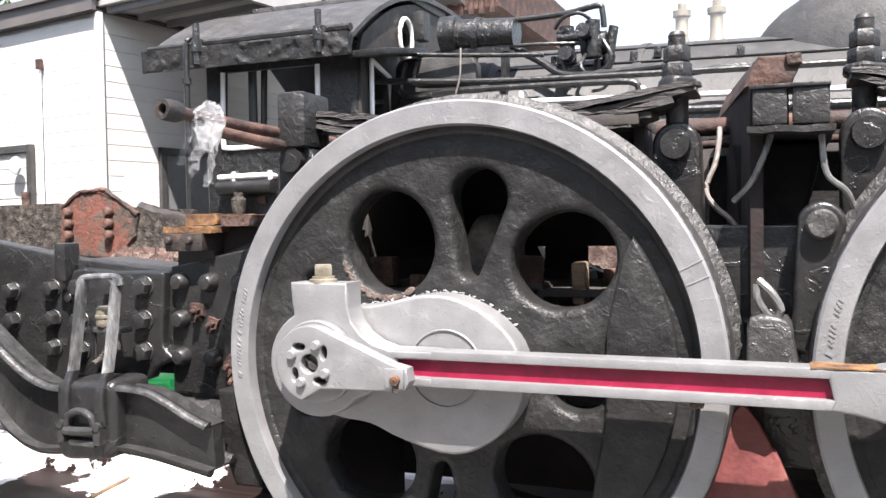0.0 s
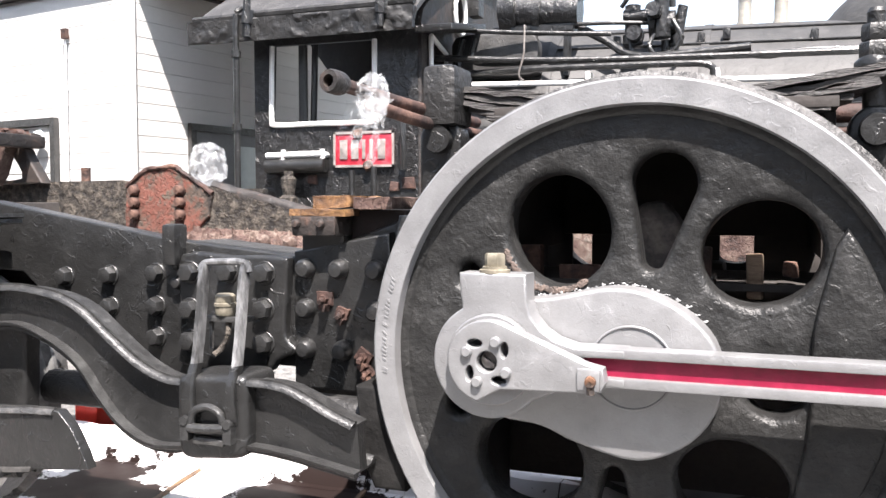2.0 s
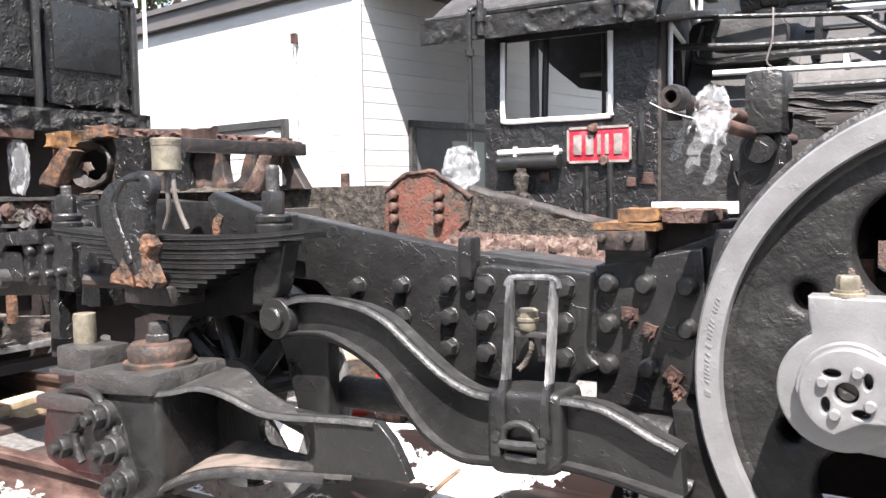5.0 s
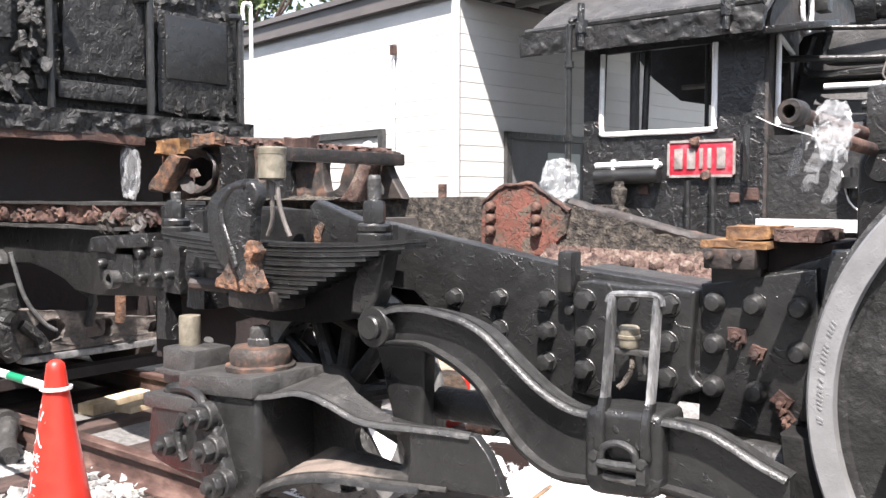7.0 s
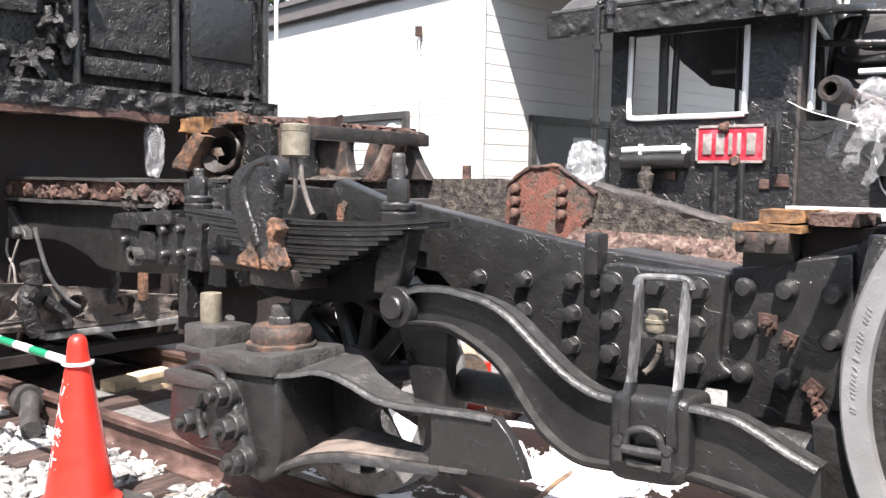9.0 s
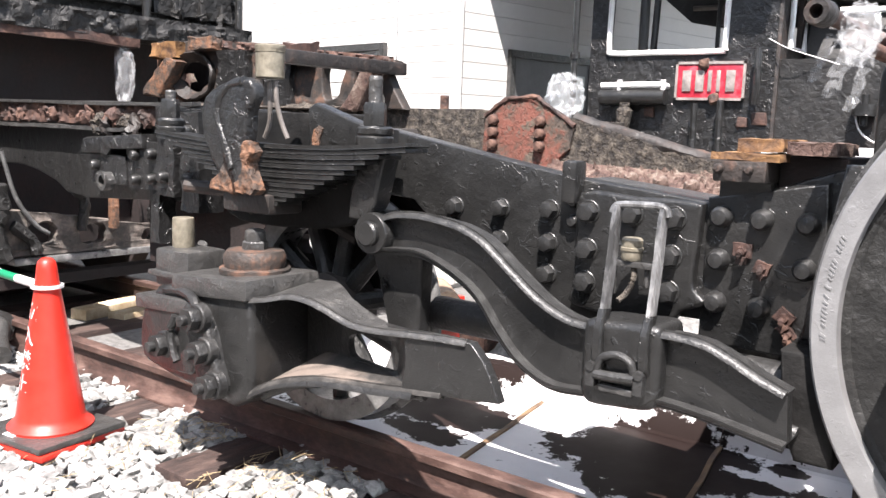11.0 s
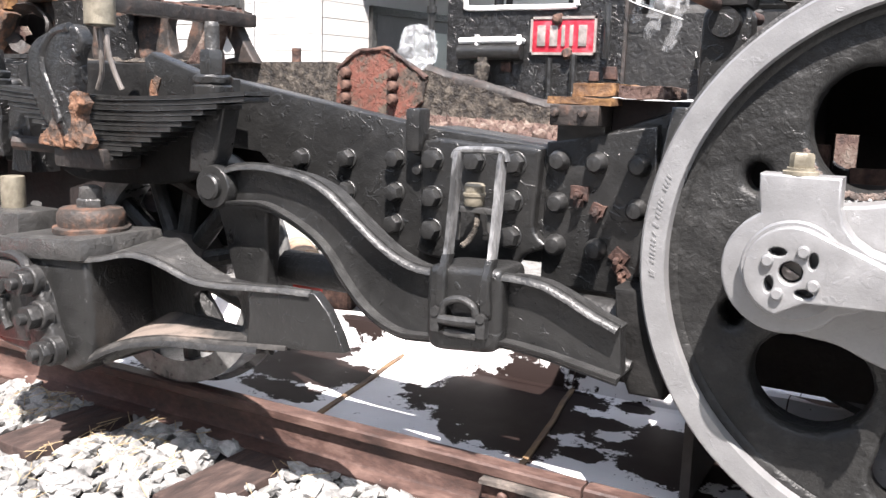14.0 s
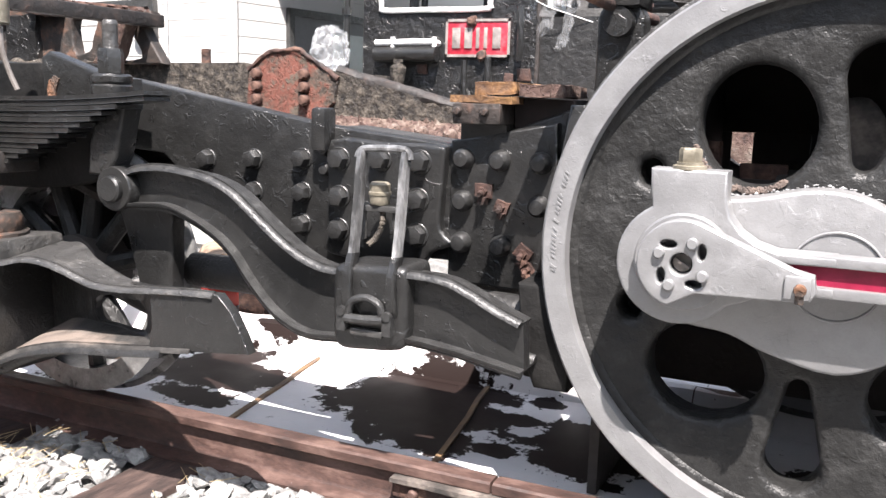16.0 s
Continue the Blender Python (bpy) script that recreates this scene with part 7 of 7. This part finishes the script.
capped_lathe(bm, [(0.06, 1.1), (0.06, 1.13), (0.035, 1.15), (0.045, 1.2), (0.05, 1.25), (0.03, 1.27), (0.03, 1.3)], (-2.52, 2.66, 0), "z", 16)
part("lubricator", bm, RUST_GREY, lo, "rust-pink lubricator body")
for x, z0, z1 in ((-2.1, 0.5, 1.3), (-1.95, 0.5, 1.32), (-1.76, 1.3, 1.6), (-2.45, 0.6, 1.05)):
    bm = bmesh.new()
    tube(bm, [(x, 2.7, z0), (x + 0.01, 2.69, (z0 + z1) / 2), (x, 2.7, z1)], 0.02, 8)
    part("side_pipe", bm, BLACK, lo)
for x, z, s in ((-1.83, 1.2, 0.03), (-1.74, 1.22, 0.04), (-2.4, 1.25, 0.03)):
    bm = bmesh.new()
    box(bm, x - s, x + s, 2.735, 2.757, z - s, z + s)
    rough_up(bm, 0.015, 14)
    part("rusty_tab", bm, RUST_DARK, lo, bevel=0.006)

# ---- second locomotive: boiler ----
bm = bmesh.new()
capped_lathe(bm, [(0.92, -1.66), (0.945, -1.64), (0.945, -1.05), (0.93, -1.03), (0.912, -1.0), (0.862, 1.0), (0.84, 7)], (0, 4.1, 1.4), "x", 96)
part("boiler", bm, BOILER, lo, "sunlit dusty black boiler barrel")
for x in (-1.05, -0.1):
    bm = bmesh.new()
    closed_lathe(bm, [(0.86, x), (0.916 - 0.022 * (x + 1), x), (0.916 - 0.022 * (x + 1), x + 0.05), (0.86, x + 0.05)], (0, 4.1, 1.4), "x", 96)
    part("band", bm, BOILER, lo)
bm = bmesh.new()
bmesh.ops.create_uvsphere(bm, u_segments=48, v_segments=24, radius=1.0)
bmesh.ops.scale(bm, verts=bm.verts, vec=(1.1, 0.62, 0.69))
rough_up(bm, 0.012, 7)
bmesh.ops.translate(bm, verts=bm.verts, vec=(1.65, 4.1, 2.0))
part("dome", bm, BOILER, lo, "large rounded black dome")
for x in (0.14, 0.37):
    bm = bmesh.new()
    capped_lathe(bm, [(0.055, 2.15), (0.055, 2.3), (0.045, 2.32), (0.045, 2.46), (0.062, 2.47), (0.062, 2.51), (0.03, 2.52), (0.03, 2.56)], (x, 4.1, 0), "z", 20)
    valve = part("safety_valve", bm, BRASS, lo, "tarnished metal safety valve")
    bm = bmesh.new()
    capped_lathe(bm, [(0.075, 2.2), (0.082, 2.3), (0.07, 2.38), (0.086, 2.46), (0.09, 2.55), (0.06, 2.6)], (x, 4.1, 0), "z", 28)
    rough_up(bm, 0.02, 16, x)
    rough_up(bm, 0.012, 40, x)
    part("wrapping", bm, PLASTIC, valve, "crumpled clear film")
bm = bmesh.new()
rod(bm, (-1.3, 3.35, 2.33), (-0.82, 3.35, 2.3), 0.105, seg=28)
rod(bm, (-1.33, 3.35, 2.33), (-1.22, 3.35, 2.33), 0.13, seg=28)
rod(bm, (-1.1, 3.35, 2.315), (-1.06, 3.35, 2.31), 0.12, seg=28)
rough_up(bm, 0.006, 10)
part("turbo_generator", bm, BLACK_ROUGH, lo, "black lumpy turbo generator")
bm = bmesh.new()
for x in (-1.24, -1.12, -0.9):
    box(bm, x - 0.015, x + 0.015, 3.3, 3.4, 1.9, 2.25)
box(bm, -1.25, -0.85, 3.28, 3.42, 2.18, 2.22)
part("generator_stand", bm, BLACK, lo)
for k, (p, q, r) in enumerate((((-0.5, 3.4, 2.08), (-0.5, 3.4, 2.32), 0.055), ((-0.4, 3.4, 2.2), (-0.24, 3.4, 2.2), 0.085), ((-0.32, 3.35, 2.1), (-0.32, 3.35, 2.34), 0.05), ((-0.55, 3.38, 2.25), (-0.4, 3.38, 2.25), 0.045), ((-0.24, 3.4, 2.06), (-0.2, 3.4, 2.3), 0.035), ((-0.47, 3.3, 2.12), (-0.47, 3.2, 2.12), 0.05), ((-0.36, 3.3, 2.26), (-0.36, 3.22, 2.26), 0.045), ((-0.3, 3.4, 1.98), (-0.3, 3.4, 2.1), 0.03))):
    bm = bmesh.new()
    rod(bm, p, q, r * 0.92, seg=12)
    rod(bm, Vector(p) * 0.98 + Vector(q) * 0.02, Vector(p) * 0.75 + Vector(q) * 0.25, r * 1.12, seg=12)
    rough_up(bm, 0.008, 14, k)
    part("feed_valve", bm, BLACK_ROUGH, lo, "black lumpy feed valve")
for k, pts in enumerate(([(-0.25, 3.32, 2.2), (-0.2, 3.3, 2.1), (-0.24, 3.3, 2.02), (-0.3, 3.3, 2.0)], [(-0.5, 3.3, 2.1), (-0.48, 3.28, 2.0), (-0.42, 3.28, 1.96)], [(-0.36, 3.3, 2.12), (-0.38, 3.26, 2.04), (-0.34, 3.26, 1.98)], [(-0.56, 3.32, 2.3), (-0.5, 3.3, 2.36), (-0.4, 3.3, 2.38), (-0.33, 3.32, 2.34)])):
    bm = bmesh.new()
    tube(bm, pts, 0.013, 8)
    part("valve_pipe", bm, BLACK, lo)
for pts, r, m in (
    ([(-1.45, 3.1, 1.842), (0.3, 3.1, 1.795), (2.5, 3.1, 1.74)], 0.017, WHITE),
    ([(-1.75, 3.05, 2.02), (-1.0, 3.1, 1.97), (0.0, 3.15, 1.945), (2.5, 3.15, 1.9)], 0.02, BLACK),
    ([(-1.53, 3.15, 2.14), (-1.56, 3.15, 2.0), (-1.5, 3.12, 1.92), (-1.1, 3.1, 1.92), (-0.2, 3.1, 1.905), (-0.02, 3.1, 1.885), (0.0, 3.1, 1.82)], 0.02, BLACK),
    ([(-1.45, 3.15, 2.14), (-1.47, 3.15, 2.03), (-1.38, 3.12, 1.97), (-0.9, 3.1, 1.96)], 0.016, BLACK),
    ([(-0.82, 3.35, 2.2), (-0.65, 3.3, 2.1), (-0.5, 3.25, 2.0), (-0.3, 3.2, 1.97), (0.2, 3.18, 1.99)], 0.026, BLACK),
    ([(-0.82, 3.4, 2.4), (-0.5, 3.4, 2.41), (-0.3, 3.4, 2.44), (-0.27, 3.4, 2.4), (-0.26, 3.4, 2.3)], 0.02, BLACK),
    ([(-1.5, 3.3, 2.2), (-1.3, 3.3, 2.22), (-0.7, 3.3, 2.21), (-0.4, 3.35, 2.2)], 0.013, BLACK),
    ([(-1.66, 3.1, 2.2), (-1.2, 3.15, 2.16), (-0.6, 3.2, 2.12)], 0.015, BLACK),
    ([(0.1, 3.2, 1.965), (0.3, 3.2, 1.935), (0.5, 3.2, 1.96), (1.2, 3.2, 1.93)], 0.016, BLACK),
    ([(-1.1, 3.05, 2.18), (-1.1, 3.03, 2.0), (-1.13, 3.03, 1.88), (-1.1, 3.05, 1.84)], 0.006, WIRE),
    ([(-1.2, 2.9, 1.7), (0.0, 2.9, 1.69), (1.5, 2.9, 1.66)], 0.026, BLACK),
    ([(-1.2, 2.95, 1.62), (0.0, 2.95, 1.6), (1.5, 2.95, 1.6)], 0.035, BLACK),
    ([(-1.72, 2.74, 1.66), (-1.6, 2.7, 1.6), (-1.45, 2.75, 1.55), (-1.3, 2.8, 1.5)], 0.0022, WHITE),
    ([(-1.3, 2.8, 1.5), (-1.26, 2.78, 1.3), (-1.2, 2.76, 1.15), (-1.0, 2.75, 1.06)], 0.005, WHITE),
):
    bm = bmesh.new()
    tube(bm, pts, r, 10)
    part("boiler_pipe", bm, m, lo)
for x in (-0.72, 0.02, 0.75):
    bm = bmesh.new()
    box(bm, x - 0.014, x + 0.014, 3.09, 3.2, 1.79 - 0.026 * x, 1.87 - 0.026 * x)
    part("rail_bracket", bm, WHITE, lo, bevel=0.004)
for x, z in ((-0.62, 2.13), (0.05, 2.14), (-0.1, 2.12), (0.55, 2.1)):
    bm = bmesh.new()
    box(bm, x - 0.022, x + 0.022, 3.52, 3.6, z - 0.035, z + 0.04)
    part("wash_plug", bm, BLACK_ROUGH, lo, bevel=0.012)
bm = bmesh.new()
box(bm, -1.66, 3.5, 2.78, 3.4, 0.4, 1.55)
part("firebox_side", bm, GREASE, lo)
bm = bmesh.new()
prism(bm, soft([(-1.6, 2.16), (-1.35, 2.17), (-1.08, 2.15), (-1.06, 1.98), (-1.1, 1.9), (-1.58, 1.92), (-1.62, 2.0)], 3, True), 3.2, 3.3, edge=0.01)
part("clothing_panel", bm, BOILER, lo, "lighter worn cladding panel")
bm = bmesh.new()
box(bm, -1.66, 3.5, 2.6, 2.8, 1.04, 1.075)
part("running_board", bm, RUST_DARK, lo, "rusty running board")
bm = bmesh.new()
box(bm, -1.66, 3.5, 2.585, 2.6, 1.02, 1.085)
part("white_edge", bm, WHITE, lo, "white-painted edge strip")
bm = bmesh.new()
box(bm, -2.9, 3.5, 2.9, 5.2, -0.2, 0.8)
part("support", bm, DARK_BROWN, lo)
bm = bmesh.new()
capped_lathe(bm, [(0.06, -0.03), (0.06, 0.03)], (-1.2, 2.74, 1.28), "z", 14)
rod(bm, (-1.2, 2.74, 1.2), (-1.2, 2.74, 1.36), 0.02, seg=8)
part("cock", bm, BLACK, lo)

for a in (50, 64):
    bm = bmesh.new()
    tube(bm, [(x, 4.1 - (0.917 - 0.0235 * (x + 1)) * math.cos(radians(a)), 1.4 + (0.917 - 0.0235 * (x + 1)) * math.sin(radians(a))) for x in (-1.0, 0.0, 1.0, 2.0)], 0.009, 6, 2)
    part("cladding_seam", bm, BLACK, lo)

# box added for the pinkish patches that show through the wheel holes
bm = bmesh.new()
box(bm, -0.9, 2.0, 2.55, 2.78, 0.55, 1.0)
bmesh.ops.subdivide_edges(bm, edges=bm.edges, cuts=10, use_grid_fill=True)
rough_up(bm, 0.02, 7)
part("hole_backdrop", bm, RUST_PINK, lo, "scaled pink-brown box added behind the wheel holes")

# ---- house ----
ho = thing("house", (-4.3, 3.35, -0.2), "white weatherboarded single-storey building with dark roof edge", "house")
HX = Matrix.Translation((-4.3, 3.35, 0)) @ Matrix.Rotation(radians(-10), 4, "Z")


def housed(name, bm, material, parent, label="", bevel=0.0):
    bmesh.ops.transform(bm, matrix=HX, verts=bm.verts)
    return part(name, bm, material, parent, label, bevel, 0)


bm = bmesh.new()
box(bm, -14, -0.02, 0.02, 9, -0.2, 2.81)
wall = housed("wall", bm, SIDING, ho)
PITCH, base = 0.127, origin(wall)
for length, m, x0 in ((13.9, HX, -13.9), (8.9, HX @ Matrix.Rotation(radians(90), 4, "Z"), 0.0)):
    bm = bmesh.new()
    pts = [(0.0, 0.0), (-0.005, 0.001), (-0.003, PITCH - 0.002), (0.0, PITCH - 0.003)]
    ends = [[bm.verts.new((x, u, v)) for u, v in pts] for x in (x0, x0 + length)]
    for k in range(4):
        bm.faces.new((ends[0][k - 1], ends[0][k], ends[1][k], ends[1][k - 1]))
    bm.faces.new(ends[0]), bm.faces.new(ends[1])
    bmesh.ops.recalc_face_normals(bm, faces=bm.faces)
    me = bpy.data.meshes.new("board")
    bm.to_mesh(me)
    bm.free()
    me.materials.append(SIDING)
    for k in range(23):
        ob = new("board", me)
        ob.parent = wall
        ob.matrix_basis = Matrix.Translation(-base) @ m @ Matrix.Translation((0, 0, -0.15 + PITCH * k))
bm = bmesh.new()
box(bm, -14.4, 0.0, -0.035, 9, 2.81, 2.83)
housed("soffit", bm, ROOF_GREY, ho)
bm = bmesh.new()
box(bm, -14.4, 0.02, -0.07, -0.03, 2.81, 2.97)
housed("fascia", bm, ROOF_GREY, ho, "grey-brown metal fascia")
bm = bmesh.new()
prism(bm, [(-0.1, 2.95), (4.5, 4.37), (9.4, 2.95), (9.4, 2.99), (4.5, 4.43), (-0.1, 3.0)], -14.5, 0.06)
for v in bm.verts:
    v.co = (v.co.y, v.co.x, v.co.z)
housed("roof", bm, ROOF_GREY, ho)
bm = bmesh.new()
box(bm, -0.02, 1.25, 0.0, 9, 2.85, 2.89)
housed("canopy", bm, BOARD_GREY, ho, "pale grey boarded canopy")
bm = bmesh.new()
box(bm, 1.2, 1.26, -0.05, 9, 2.8, 2.97)
housed("canopy_fascia", bm, BOARD_GREY, ho)
for k in range(12):
    bm = bmesh.new()
    box(bm, 0.05, 1.2, 0.05 + 0.3 * k, 0.1 + 0.3 * k, 2.795, 2.85)
    housed("rafter", bm, DARK_GREY, ho)
bm = bmesh.new()
box(bm, -0.012, 0.035, -0.026, 0.02, -0.15, 2.8)
housed("corner_strip", bm, SIDING, ho)
bm = bmesh.new()
box(bm, 0.012, 0.03, 0.62, 1.62, 0.0, 1.7)
dr = housed("door", bm, DARK_GREY, ho, "dull grey door")
for y0, y1, z0, z1 in ((0.56, 0.62, 0.0, 1.76), (1.62, 1.68, 0.0, 1.76), (0.56, 1.68, 1.7, 1.76)):
    bm = bmesh.new()
    box(bm, 0.01, 0.05, y0, y1, z0, z1)
    housed("frame", bm, BLACK_DIRTY, dr)
bm = bmesh.new()
box(bm, 0.03, 0.036, 1.1, 1.55, 0.6, 1.6)
housed("pane", bm, PANE, dr, "pale glazed pane")
bm = bmesh.new()
box(bm, -1.95, -0.92, -0.022, -0.016, 0.4, 1.74)
gw = housed("shutter", bm, SIDING, ho, "pale slatted shutter")
for x0, x1, z0, z1 in ((-1.95, -0.86, 1.74, 1.8), (-0.92, -0.86, 0.4, 1.74)):
    bm = bmesh.new()
    box(bm, x0, x1, -0.06, -0.015, z0, z1)
    housed("frame", bm, BLACK_DIRTY, gw)
for k in range(10):
    bm = bmesh.new()
    box(bm, -1.95, -0.92, -0.034, -0.024, 0.44 + 0.13 * k, 0.56 + 0.13 * k)
    housed("slat", bm, SIDING, gw)
bm = bmesh.new()
capped_lathe(bm, [(0.08, -0.1), (0.075, -0.12), (0.05, -0.125)], (-1.0, 0, 1.62), "y", 20)
housed("disc", bm, PANE, ho, "pale round reflector")
bm = bmesh.new()
box(bm, -0.75, -0.7, -0.06, -0.02, 2.42, 2.5)
housed("lamp_hook", bm, RUST_DARK, ho, "small rusty bracket")
bm = bmesh.new()
rod(bm, (-0.725, -0.035, 2.42), (-0.725, -0.035, 0.4), 0.008, seg=8)
housed("conduit", bm, WHITE, ho)

# ---- far things ----
br = thing("brown_roof", (-5, 10, -0.2), "brown ribbed roof edge of another building", "roof")
bm = bmesh.new()
box(bm, -9, -2.75, 9, 13, 3.95, 4.7)
part("eave", bm, RUST_DARK, br)
bm = bmesh.new()
box(bm, -8.5, -3.4, 9.6, 12.5, -0.2, 3.95)
part("wall", bm, SIDING, br)
bm = bmesh.new()
box(bm, -0.03, 0.03, -0.05, 0.0, -0.1, 0.75)
pieces("rib", bm, RUST_DARK, br, [(-2.85 - 0.15 * k, 9.0, 3.97) for k in range(24)])


def tree(at, height, spread, seed, label):
    t = thing("tree", at, label, "tree", "trees")
    rng = np.random.default_rng(seed)
    x, y, z = at
    bm = bmesh.new()
    rod(bm, (x, y, z), (x + 0.2, y, z + height * 0.6), 0.25, 0.12, 12)
    for k in range(9):
        a, h = rng.uniform(0, 6.28), rng.uniform(0.3, 0.6) * height
        rod(bm, (x + 0.1, y, z + h), (x + spread * 0.6 * math.cos(a), y + spread * 0.6 * math.sin(a), z + h + rng.uniform(0.15, 0.35) * height), 0.08, 0.025, 8)
    part("trunk", bm, WOOD_OLD, t)
    n = 9000
    cl = rng.normal(0, 1, (60, 3)) * [spread * 0.5, spread * 0.5, height * 0.16] + [x, y, z + height * 0.72]
    c = cl[rng.integers(0, 60, n)] + rng.normal(0, 0.28, (n, 3))
    u, v = rng.normal(0, 1, (n, 3)), rng.normal(0, 1, (n, 3))
    u, v = u / np.linalg.norm(u, axis=1)[:, None] * 0.09, v / np.linalg.norm(v, axis=1)[:, None] * 0.05
    pts = np.stack([c - u, c + v, c + u, c - v], 1).reshape(-1, 3) - np.array(at)
    me = bpy.data.meshes.new("crown")
    me.from_pydata(pts.tolist(), [], (np.arange(4 * n).reshape(-1, 4)).tolist())
    me.materials.append(LEAF)
    ob = new("crown", me)
    ob.parent = t


tree((-15, 9.5, -0.2), 8.5, 2.6, 3, "broad green tree standing behind the white building")
tree((-19, 12, -0.2), 9.5, 3.0, 4, "tall dark green tree behind the roof")

# ---- ballast ----
rng = np.random.default_rng(7)
ico = bmesh.new()
bmesh.ops.create_icosphere(ico, subdivisions=1, radius=1.0)
iv = np.array([v.co[:] for v in ico.verts])
it = np.array([[v.index for v in f.verts] for f in ico.faces])
ico.free()
n = 17000
px, py = rng.uniform(-7.0, 2.6, n), rng.uniform(-2.0, 0.0, n)
inner = rng.random(n) < 0.22
py = np.where(inner, rng.uniform(0.0, 0.2, n), py)
phase = ((px + 10.2 + 0.375) % 0.75) - 0.375
clear = (np.abs(phase) > 0.125) | (py < -0.44)
px, py = px[clear], py[clear]
n = len(px)
size = rng.uniform(0.02, 0.042, (n, 1)) * rng.uniform(0.7, 1.25, (n, 3)) * [1.2, 1.0, 0.62]
a = rng.uniform(0, 6.28, n)
shape = iv[None] * (1 + rng.uniform(-0.28, 0.28, (n, 12, 1))) * size[:, None]
rx = shape[..., 0] * np.cos(a)[:, None] - shape[..., 1] * np.sin(a)[:, None]
ry = shape[..., 0] * np.sin(a)[:, None] + shape[..., 1] * np.cos(a)[:, None]
tilt = rng.uniform(-0.5, 0.5, (n, 1))
rz = shape[..., 2] + tilt * rx
pz = -0.185 + rng.uniform(0, 0.03, n)
pts = np.stack([rx + px[:, None], ry + py[:, None], rz + pz[:, None]], -1).reshape(-1, 3)
tri = (it[None] + 12 * np.arange(n)[:, None, None]).reshape(-1, 3)
me = bpy.data.meshes.new("ballast")
me.from_pydata(pts.tolist(), [], tri.tolist())
me.materials.append(STONE)
tagged(new("ballast", me), "pale grey crushed stone ballast along the track", "ballast", kind="stuff")
n = 420
px, py = rng.normal(-2.7, 0.5, n), rng.normal(-0.15, 0.3, n)
keep = (np.abs(((px + 10.2 + 0.375) % 0.75) - 0.375) > 0.12) & (py < 0.0)
bm = bmesh.new()
for x, y in zip(px[keep], py[keep]):
    a, L = rng.uniform(0, 3.14), rng.uniform(0.02, 0.05)
    rod(bm, (x - L * math.cos(a), y - L * math.sin(a), -0.15 + rng.uniform(0, 0.02)), (x + L * math.cos(a), y + L * math.sin(a), -0.14 + rng.uniform(0, 0.02)), 0.0013, seg=4)
for _ in range(60):
    x, y = rng.normal(-1.56, 0.1), rng.normal(1.2, 0.03)
    a, L = rng.normal(2.6, 0.3), rng.uniform(0.03, 0.07)
    rod(bm, (x - L * math.cos(a), y - L * math.sin(a), 0.014), (x + L * math.cos(a), y + L * math.sin(a), 0.016 + rng.uniform(0, 0.02)), 0.0014, seg=4)
tagged(part("straw", bm, STRAW), "scattered dry yellow straw on the ballast", "straw", kind="stuff")
